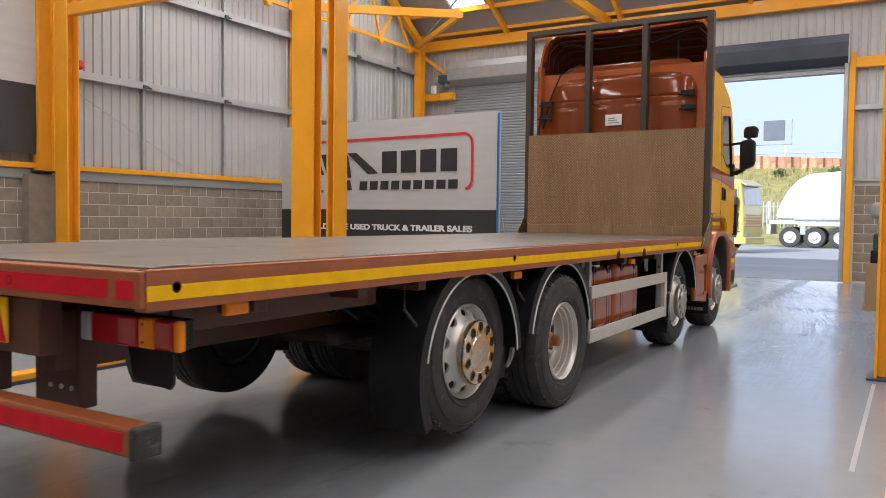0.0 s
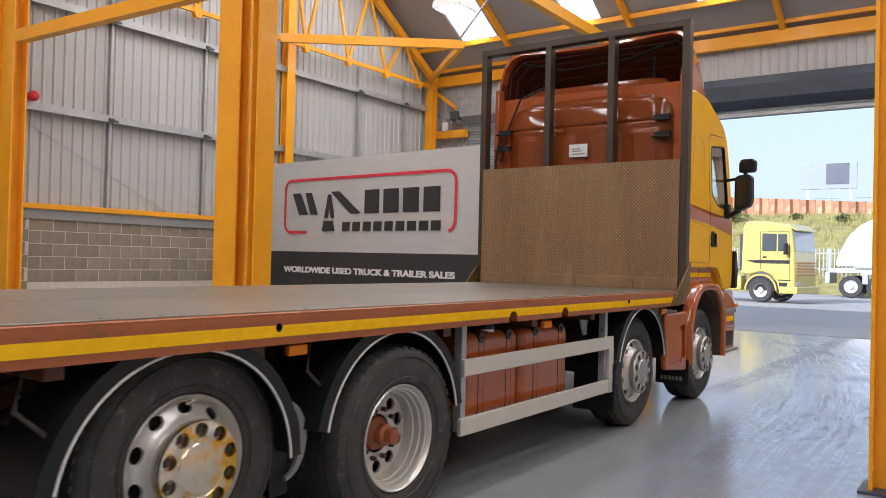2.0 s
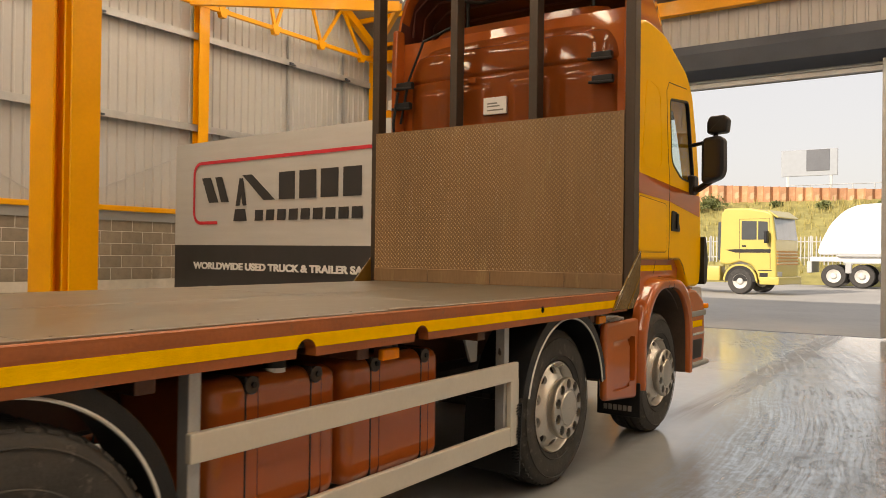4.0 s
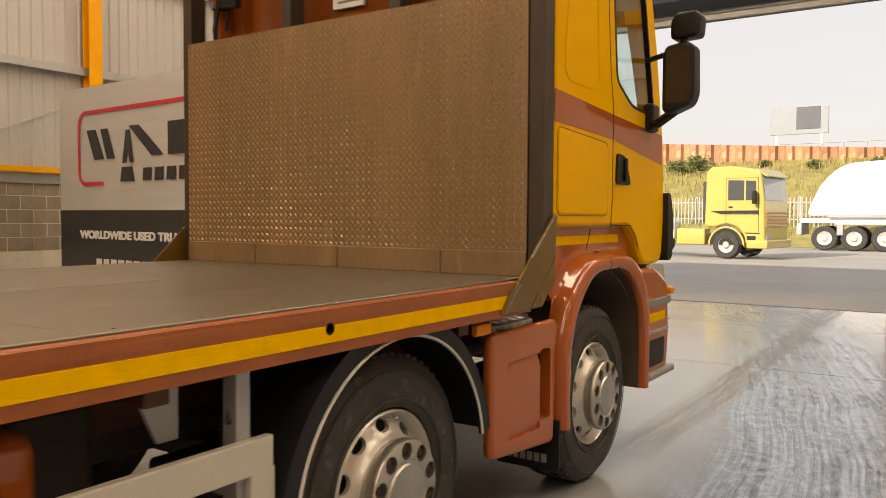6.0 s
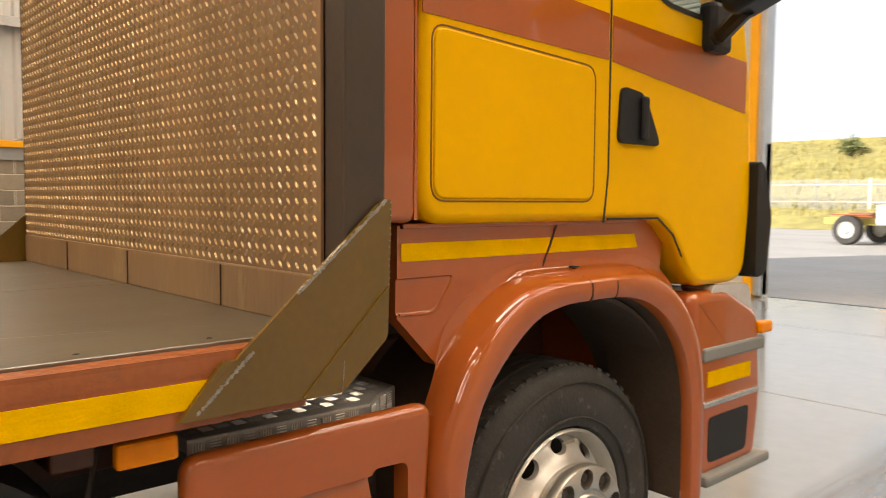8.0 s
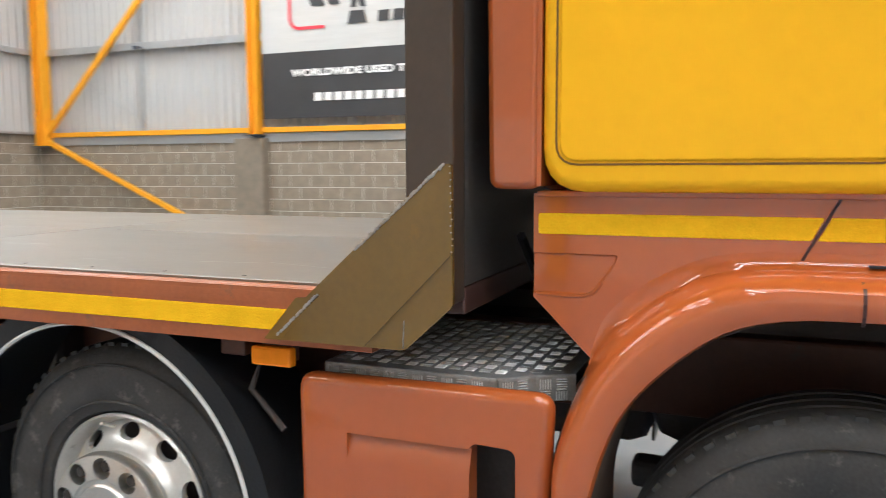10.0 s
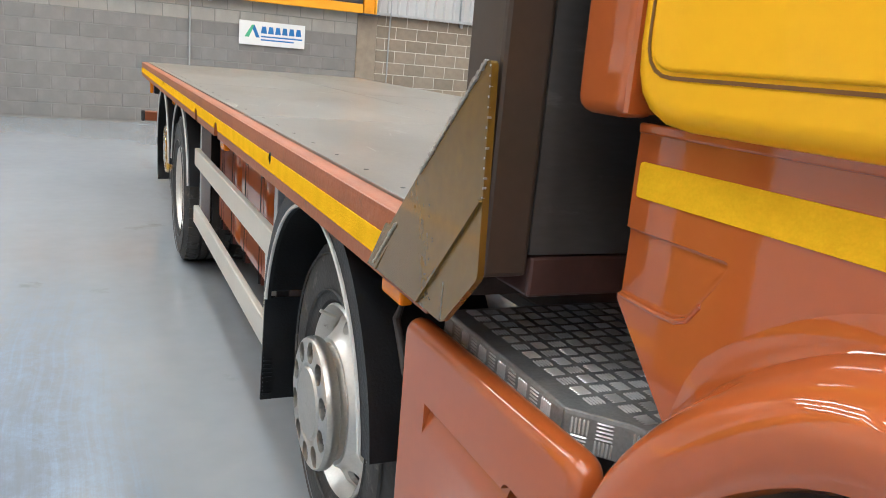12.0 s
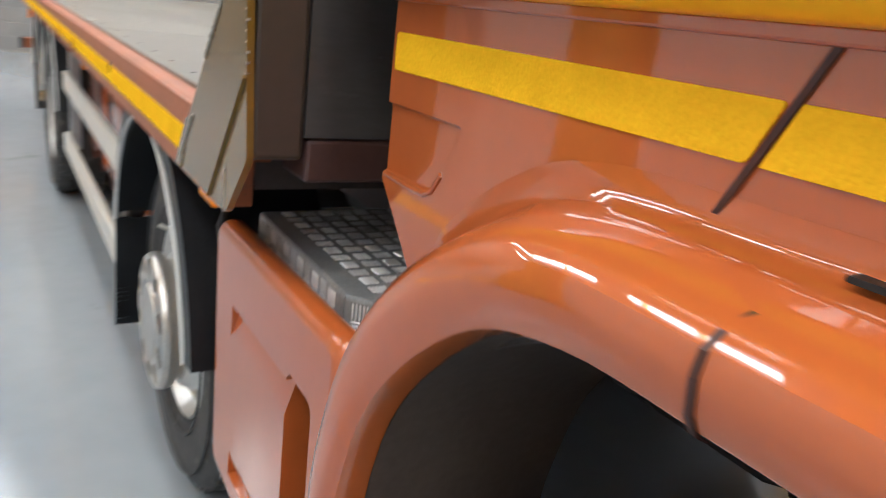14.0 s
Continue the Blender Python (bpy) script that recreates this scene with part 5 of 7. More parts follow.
for i in range(nx):
    for j in range(nz):
        if (i + j) % 2:
            continue
        x, z = -1.225 + i * 0.0194, 1.35 + j * 0.0194
        a = radians(50 if i % 2 else -50)
        u, v = Vector((math.cos(a), math.sin(a))), Vector((-math.sin(a), math.cos(a)))
        ring = [(u * 0.013), (u * 0.007 + v * 0.0042), (u * -0.007 + v * 0.0042), (u * -0.013), (u * -0.007 - v * 0.0042), (u * 0.007 - v * 0.0042)]
        vs = [bm.verts.new((x + q.x, BED_F - 0.004, z + q.y)) for q in ring]
        top = [bm.verts.new((x + q.x, BED_F - 0.0085, z + q.y)) for q in (u * 0.007, u * -0.007)]
        for f in ((0, 1, 't0'), (1, 2, 't1', 't0'), (2, 3, 't1'), (3, 4, 't1'), (4, 5, 't0', 't1'), (5, 0, 't0')):
            bm.faces.new([top[int(q[1])] if isinstance(q, str) else vs[q] for q in f])
tagged(part("tread_relief", bm, M_head_tread, lorry), kind="stuff")
for s in (1, -1):
    def gx(z, off=0.0):
        return s * (1.277 + (z - 1.078) * 0.035 + off)

    outline = rounded([(5.575, 1.514), (5.545, 1.506), (5.075, 1.088), (5.066, 1.078), (5.452, 1.078), (5.574, 1.19)], 0.012, 3)
    gb = bmesh.new()
    lo, hi = [gb.verts.new((gx(z), y, z)) for y, z in outline], [gb.verts.new((gx(z, 0.011), y, z)) for y, z in outline]
    gb.faces.new(lo), gb.faces.new(hi[::-1])
    for k in range(len(outline)):
        m = (k + 1) % len(outline)
        gb.faces.new((lo[k], lo[m], hi[m], hi[k]))
    g = part("gusset", gb, M_gusset, lorry, "bronze-green welded gusset plate")
    part("fold", beam(bmesh.new(), (gx(1.082, 0.0115), 5.345, 1.082), (gx(1.31, 0.0115), 5.572, 1.31), 0.010, 0.005), M_gusset, g)
    part("scratch_line", beam(bmesh.new(), (gx(1.084, 0.0113), 5.448, 1.084), (gx(1.15, 0.0113), 5.452, 1.15), 0.002, 0.0016), M_weld, g)
    part("toe_plate", prism([(5.066, 1.078), (5.115, 1.078), (5.225, 1.19), (5.16, 1.186)], "x", *sorted((s * 1.2765, s * 1.2905))), M_gusset, g)
    bm = bmesh.new()
    rnd2 = random.Random(9)
    for p, q, n in (((5.105, 1.09), (5.225, 1.2), 46), ((5.33, 1.312), (5.56, 1.512), 70), ((5.573, 1.505), (5.574, 1.30), 14)):
        for k in range(n):
            t = k / n
            y, z = p[0] + (q[0] - p[0]) * t + rnd2.uniform(-0.002, 0.002), p[1] + (q[1] - p[1]) * t
            r = rnd2.uniform(0.0025, 0.0045) if n > 20 else 0.0018
            disc((gx(z, 0.009), y, z), r, -0.002, 0.001 + r, "x", 7, bm)
    tagged(part("weld_bead", bm, M_weld, g), kind="stuff")

# ---- the cab ----
M_seam = mat("shaded_yellow_seam", (0.16, 0.065, 0.004), 0.6, var=0.1)
CX = 1.2
SIDE = [(5.75, 1.447), (6.85, 1.447), (6.95, 1.38), (7.05, 1.25), (7.12, 1.19), (7.48, 1.19), (7.52, 1.5), (7.5, 1.95), (7.34, 2.6), (7.2, 3.0), (7.02, 3.18), (6.4, 3.40), (5.95, 3.42), (5.75, 3.36)]
WINDOW = [(6.53, 2.86), (7.06, 2.92), (7.27, 2.17), (6.86, 2.19), (6.6, 2.31)]


def cab_shell():
    outer = slab(SIDE, 0.1, 0.03, "x", -CX, CX, 4)
    inner = prism([(5.82, 1.6), (7.38, 1.6), (7.4, 1.95), (7.25, 2.6), (7.1, 3.0), (6.95, 3.1), (6.4, 3.33), (5.82, 3.30)], "x", -1.13, 1.13)
    win = prism(rounded(WINDOW, 0.06), "x", -1.5, 1.5)
    screen = prism(rounded([(-1.08, 1.98), (1.08, 1.98), (1.02, 2.95), (-1.02, 2.95)], 0.1), "y", 7.15, 8.0)
    return cut(outer, inner, win, screen)


part("cab_body", cab_shell(), M_cab_yellow, lorry, "glossy yellow cab body", smooth=True, flat=True)
for s in (1, -1):
    x0, x1 = sorted((s * (CX - 0.02), s * (CX - 0.014)))
    wd = part("side_window", prism(rounded(WINDOW, 0.06), "x", x0, x1), M_glass, lorry, "clear side window")
    wd.visible_shadow = False
    part("window_seal", ring_strip(rounded(WINDOW, 0.06), 0.018, "x", *sorted((s * (CX - 0.03), s * (CX + 0.003)))), M_black, wd)
ws = part("windscreen", prism([(7.465, 1.96), (7.475, 1.96), (7.225, 2.97), (7.215, 2.97)], "x", -1.09, 1.09), M_glass, lorry)
ws.visible_shadow = False
part("floor_pan", box(-1.1, 1.1, 5.85, 7.3, 1.56, 1.62), M_trim_grey, lorry)
part("dashboard", box(-1.1, 1.1, 7.05, 7.36, 1.62, 2.12, 0.05), M_trim_grey, lorry)
for x in (-0.72, 0.72):
    st = part("seat", box(x - 0.25, x + 0.25, 6.3, 6.8, 1.95, 2.12, 0.05), M_trim_grey, lorry)
    part("backrest", box(x - 0.24, x + 0.24, 6.2, 6.34, 2.1, 2.85, 0.05), M_trim_grey, st)
part("steering_wheel", lathe([(0.22, -0.015), (0.235, 0.0), (0.22, 0.015), (0.205, 0.0)], (0.72, 6.98, 2.2), 28, axis="z"), M_black, lorry)
part("sun_visor", prism([(7.2, 3.0), (7.42, 2.83), (7.44, 2.86), (7.22, 3.06)], "x", -1.05, 1.05), M_black, lorry)

# brown back wall with pressed ribs
def back_y(z):
    """The wall leans forward towards the roof."""
    return 5.66 + 0.16 * max(0.0, (z - 3.0) / 0.56) ** 2.2


def step01(v, a, b):
    t = min(1.0, max(0.0, (v - a) / (b - a)))
    return t * t * (3 - 2 * t)


def back_wall():
    """A pressed sheet: a domed top, two horizontal grooves and raised pads below them."""
    bm = bmesh.new()
    zs = [1.45 + 0.08 * k for k in range(17)] + [2.78 + 0.0125 * k for k in range(64)] + [3.575]
    rows = []
    for z in zs:
        half = 1.075 - 0.20 * max(0.0, (z - 3.12) / 0.44) ** 2.4
        row = []
        for k in range(73):
            u = -1 + 2 * k / 72
            x = half * u
            y = back_y(z) + 0.11 * abs(u) ** 12 + 0.012 * u * u
            for g, wide in ((3.335, 0.009), (3.07, 0.011)):
                y += 0.012 * math.exp(-((z - g) / wide) ** 2)
            y -= 0.010 * step01(z, 3.07, 3.085) * (1 - step01(z, 3.32, 3.335))
            for x0, x1 in ((-0.92, -0.60), (-0.50, -0.12), (0.08, 0.46), (0.56, 0.90)):
                pad = step01(x, x0, x0 + 0.045) * (1 - step01(x, x1 - 0.045, x1)) * step01(z, 1.7, 1.78) * (1 - step01(z, 2.93, 2.99))
                y -= 0.022 * pad
            row.append(bm.verts.new((x, y, z)))
        rows.append(row)
    for a, b in zip(rows, rows[1:]):
        for k in range(72):
            bm.faces.new((a[k], a[k + 1], b[k + 1], b[k]))
    bmesh.ops.solidify(bm, geom=list(bm.faces), thickness=-0.04)
    return bm


bw = part("back_wall", back_wall(), M_brown, lorry, "glossy brown cab back wall with pressed ribs", smooth=True)
for x in (-0.30, 0.30):
    part("lifting_lug", box(x - 0.035, x + 0.035, 5.628, 5.66, 3.0, 3.045, 0.008), M_brown, bw)
part("notice_plate", box(-0.17, 0.06, 5.628, 5.650, 2.70, 2.85, 0.002), M_print_white, bw, "small white notice plate")
for dz in (0.0, 0.035, 0.06):
    part("text_bar", box(-0.13, 0.03 - dz, 5.6262, 5.628, 2.73 + dz, 2.742 + dz), M_trim_grey, bw)
part("back_edge", box(-1.19, 1.19, 5.738, 5.7485, 1.46, 3.48), M_brown, lorry)
for x, z in ((0.94, 3.08), (0.95, 2.89), (-1.04, 3.05), (-1.06, 2.86)):
    lt = part("latch", box(x - 0.09, x + 0.09, 5.60, 5.66, z - 0.03, z + 0.035, 0.012), M_black, lorry)
    part("latch_pin", rod(bmesh.new(), [(x - 0.11, 5.6, z - 0.02), (x + 0.1, 5.6, z - 0.03)], 0.012), M_black, lt)
for s in (1, -1):
    xa, xb = sorted((s * 1.15, s * 1.19))
    part("side_collar", slab([(5.622, 1.452), (5.745, 1.452), (5.745, 3.6), (5.62, 3.6), (5.60, 3.2)], 0.03, 0.02, "x", s * 1.13, s * 1.192), M_brown, lorry, "brown side collar", smooth=True, flat=True)


# roof deflector: an open curved shell with tubes inside
def deflector():
    bm = bmesh.new()
    nv = 12
    grids = []
    for off in (0.0, 0.028):
        g = []
        for j in range(nv + 1):
            t = j / nv
            y = 7.0 - 1.18 * t
            top = 3.26 + 0.82 * math.sin(t * math.pi / 2) ** 0.9 - off
            base = 3.12 + 0.3 * t
            half = 1.08 + 0.12 * t - off
            row = []
            sec = [(-half, base), (-half, base + (top - base) * 0.45), (-half + 0.03, base + (top - base) * 0.75), (-half + 0.1, top - 0.05), (-half + 0.22, top - 0.005)]
            mid = [(-half * 0.5, top - 0.03 * t), (0, top - 0.05 * t), (half * 0.5, top - 0.03 * t)]
            sec2 = sec + mid + [(-x, z) for x, z in sec[::-1]]
            for x, z in sec2:
                ysh = y - (0.14 * max(0, 1 - (z - base) / max(top - base, 0.01)) * t)
                row.append(bm.verts.new((x, ysh, z)))
            g.append(row)
        grids.append(g)
    a, b = grids
    n = len(a[0])
    for j in range(nv):
        for i in range(n - 1):
            bm.faces.new((a[j][i], a[j][i + 1], a[j + 1][i + 1], a[j + 1][i]))
            bm.faces.new((b[j][i], b[j + 1][i], b[j + 1][i + 1], b[j][i + 1]))
        for i in (0, n - 1):
            bm.faces.new((a[j][i], a[j + 1][i], b[j + 1][i], b[j][i]))
    for i in range(n - 1):
        bm.faces.new((a[nv][i], a[nv][i + 1], b[nv][i + 1], b[nv][i]))
        bm.faces.new((a[0][i], b[0][i], b[0][i + 1], a[0][i + 1]))
    return bm


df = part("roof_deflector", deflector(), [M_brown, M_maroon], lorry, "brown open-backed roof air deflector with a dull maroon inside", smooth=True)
# inner faces take the darker maroon
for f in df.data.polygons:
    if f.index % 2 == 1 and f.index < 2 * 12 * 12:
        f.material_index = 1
bm = bmesh.new()
for k in range(7):
    t = 0.2 + 0.115 * k
    y, top, half = 7.0 - 1.18 * t, 3.26 + 0.82 * math.sin(t * math.pi / 2) ** 0.9 - 0.034, 1.02 + 0.12 * t
    rod(bm, [(-half, y - 0.1 * t, top - 0.45), (-half, y - 0.05, top - 0.2), (-half + 0.14, y, top - 0.05), (0, y, top - 0.06 * t), (half - 0.14, y, top - 0.05), (half, y - 0.05, top - 0.2), (half, y - 0.1 * t, top - 0.45)], 0.011, 6)
part("shell_ribs", bm, M_maroon, df)
bm = bmesh.new()
rod(bm, [(-0.95, 5.9, 3.95), (-0.4, 5.95, 3.82), (0.4, 5.95, 3.85), (1.02, 5.92, 4.0)], 0.016)
for x in (-0.55, 0.72):
    rod(bm, [(x, 5.95, 3.84), (x, 5.95, 3.5)], 0.018)
    rod(bm, [(x - 0.12, 5.92, 3.52), (x + 0.1, 5.92, 3.53)], 0.02)
rod(bm, [(-0.55, 5.95, 3.56), (0.72, 5.95, 3.6)], 0.014)
part("stay_frame", bm, M_black, df, "black tubular stays")
part("cable", rod(bmesh.new(), [(-1.1, 5.64, 2.7), (-1.0, 5.63, 3.1), (-0.85, 5.65, 3.45), (-0.6, 5.8, 3.6)], 0.012, 6), M_black, lorry)
part("hose", rod(bmesh.new(), [(-1.12, 5.6, 2.3), (-1.14, 5.58, 2.7), (-1.1, 5.6, 3.0)], 0.014, 6), M_black, lorry)

# side details: stripe, lines, locker, handle
for s in (1, -1):
    def sx(a, b):
        return sorted((s * a, s * b))
    part("stripe", prism([(5.752, 1.985), (6.535, 1.96), (6.535, 2.105), (5.752, 2.15)], "x", *sx(CX, CX + 0.0025)), M_brown, lorry, "brown side stripe")
    part("stripe", prism([(6.555, 1.958), (7.44, 1.86), (7.44, 2.06), (6.555, 2.103)], "x", *sx(CX, CX + 0.0025)), M_brown, lorry, "brown side stripe")
    part("locker_seam", ring_strip(rounded([(5.785, 1.508), (6.47, 1.508), (6.47, 1.93), (5.785, 1.965)], 0.05), 0.0045, "x", *sx(CX - 0.001, CX + 0.0015)), M_seam, lorry)
    part("locker_door", slab([(5.792, 1.515), (6.463, 1.515), (6.463, 1.924), (5.792, 1.958)], 0.045, 0.006, "x", s * (CX - 0.008), s * (CX + 0.006), 3), M_cab_yellow, lorry, smooth=True, flat=True)
    part("door_seam", ring_strip([(6.525, 1.44), (6.545, 1.6), (6.545, 2.15), (6.50, 2.35), (6.47, 2.6), (6.44, 2.92), (6.50, 3.0), (7.0, 3.03)], 0.0075, "x", *sx(CX - 0.001, CX + 0.002), closed=False), M_gap, lorry)
    part("door_seam", ring_strip([(6.545, 1.452), (6.84, 1.452), (6.94, 1.39), (7.0, 1.31)], 0.007, "x", *sx(CX - 0.001, CX + 0.002), closed=False), M_gap, lorry)
    part("side_swage", ring_strip(rounded([(5.86, 2.22), (6.34, 2.22), (6.28, 2.9), (5.95, 2.95)], 0.12), 0.02, "x", *sx(CX - 0.001, CX + 0.003)), M_cab_yellow, lorry)
    hd = part("door_handle", bev(prism(rounded([(6.585, 1.70), (6.83, 1.70), (6.73, 1.87), (6.60, 1.885)], 0.03), "x", *sx(CX - 0.002, CX + 0.012)), 0.004, 2), M_black, lorry, "black recessed door handle")
    part("grip", box(*sx(CX + 0.012, CX + 0.03), 6.70, 6.735, 1.715, 1.86, 0.01), M_black, hd)
    # corner deflector and mirror
    part("corner_deflector", bev(prism(rounded([(7.50, 1.2), (7.60, 1.22), (7.63, 1.45), (7.56, 1.66), (7.50, 1.68)], 0.03), "x", *sx(1.08, 1.235)), 0.012, 2), M_black, lorry)
    mr = part("mirror", slab([(1.36 * s, 2.16), (1.40 * s, 2.135), (1.535 * s, 2.19), (1.56 * s, 2.26), (1.555 * s, 2.54), (1.51 * s, 2.575), (1.38 * s, 2.555), (1.36 * s, 2.5)], 0.04, 0.03, "y", 6.92, 7.08), M_black, lorry, "black door mirror", smooth=True, flat=True)
    part("wide_mirror", slab([(1.405 * s, 2.59), (1.58 * s, 2.60), (1.59 * s, 2.72), (1.56 * s, 2.755), (1.43 * s, 2.75), (1.405 * s, 2.70)], 0.03, 0.025, "y", 6.93, 7.08), M_black, mr, smooth=True)
    part("arm", rod(bmesh.new(), [(1.19 * s, 7.15, 2.52), (1.38 * s, 7.03, 2.53)], 0.018), M_black, mr)
    part("arm", rod(bmesh.new(), [(1.17 * s, 7.22, 2.12), (1.30 * s, 7.06, 2.10), (1.42 * s, 7.0, 2.16)], 0.03), M_black, mr)
    part("arm_foot", box(*sx(1.18, 1.25), 7.1, 7.24, 2.06, 2.24, 0.02), M_black, mr)
    part("neck", rod(bmesh.new(), [(1.46 * s, 7.0, 2.54), (1.48 * s, 7.0, 2.63)], 0.022), M_black, mr)
    part("mirror_glass", box(*sx(1.385, 1.535), 6.914, 6.921, 2.2, 2.53, 0.002), M_mirror, mr)

M_seam_brown = mat("dark_brown_seam", (0.05, 0.014, 0.006), 0.5, var=0.1)
M_sub_frame = mat("dark_red_frame_paint", (0.06, 0.028, 0.022), 0.45, var=0.2, scale=4)
# one metal: glints put into the bars' pale colour, dark reflection into the plate's
M_step = mat("darkened_aluminium_plate", (0.27, 0.265, 0.255), 0.4, metal=0.1, var=0.3, scale=9, rvar=0.06)
M_step_bar = mat("aluminium_bars_painted_glint", (0.85, 0.84, 0.82), 0.25, metal=0.35, var=0.15, scale=20)
# brown lower skirt, arches, step, side panel
ARCH_OUT = [(5.79, 0.40), (5.775, 0.70), (5.785, 0.86), (5.858, 1.045), (5.955, 1.163), (6.085, 1.252), (6.21, 1.284), (6.39, 1.288), (6.62, 1.290), (6.79, 1.275), (6.94, 1.20), (7.05, 1.08), (7.11, 0.93), (7.13, 0.7), (7.11, 0.40)]
ARCH_IN = [(5.875, 0.40), (5.872, 0.68), (5.888, 0.80), (5.94, 0.95), (6.03, 1.065), (6.15, 1.158), (6.27, 1.193), (6.40, 1.199), (6.58, 1.196), (6.73, 1.16), (6.86, 1.08), (6.95, 0.97), (7.0, 0.83), (7.015, 0.66), (7.02, 0.40)]


def smooth_path(pts, n=4):
    out = []
    for i in range(len(pts) - 1):
        p0, p1, p2, p3 = (Vector(pts[max(i - 1, 0)]), Vector(pts[i]), Vector(pts[i + 1]), Vector(pts[min(i + 2, len(pts) - 1)]))
        for k in range(n):
            t = k / n
            q = 0.5 * ((2 * p1) + (p2 - p0) * t + (2 * p0 - 5 * p1 + 4 * p2 - p3) * t * t + (3 * p1 - p0 - 3 * p2 + p3) * t ** 3)
            out.append((q.x, q.y))
    out.append(tuple(pts[-1]))
    return out


ARCH_SEC = [(-0.4, 1.1437), (-0.2, 1.1465), (-0.06, 1.156), (0.03, 1.18), (0.11, 1.217), (0.21, 1.243), (0.33, 1.256), (0.52, 1.26), (0.8, 1.257), (0.95, 1.25), (1.0, 1.238), (1.0, 1.21)]


def arch_strip(s, y, wide):
    """A narrow seal that lies on the flare across its section."""
    bm = bmesh.new()
    pts = [(x + 0.0016, 1.288 - 0.092 * t + (0.0016 if t < 0.1 else 0)) for t, x in ARCH_SEC[4:11]]
    rows = [[bm.verts.new((s * x, q, z)) for q in (y - wide, y + wide)] + [bm.verts.new((s * (x - 0.006), q, z - 0.004)) for q in (y + wide, y - wide)] for x, z in pts]
    for a, b in zip(rows, rows[1:]):
        for i in range(4):
            bm.faces.new((a[i], a[(i + 1) % 4], b[(i + 1) % 4], b[i]))
    return bm


def arch(s, sec=ARCH_SEC):
    """A rounded wheel-arch flare: its section runs from the skirt out to the lip and round inside."""
    a, b = smooth_path(ARCH_OUT), smooth_path(ARCH_IN)
    bm = bmesh.new()
    rows = []
    for (ay, az), (by, bz) in zip(a, b):
        fillet = min(1.0, max(0.0, (az - 1.03) / 0.1))
        rows.append([bm.verts.new((s * x, ay + (by - ay) * t * (fillet if t < 0 else 1), az + (bz - az) * t * (fillet if t < 0 else 1))) for t, x in sec])
    for p, q in zip(rows, rows[1:]):
        for i in range(len(sec) - 1):
            bm.faces.new((p[i], p[i + 1], q[i + 1], q[i]))
    return bm


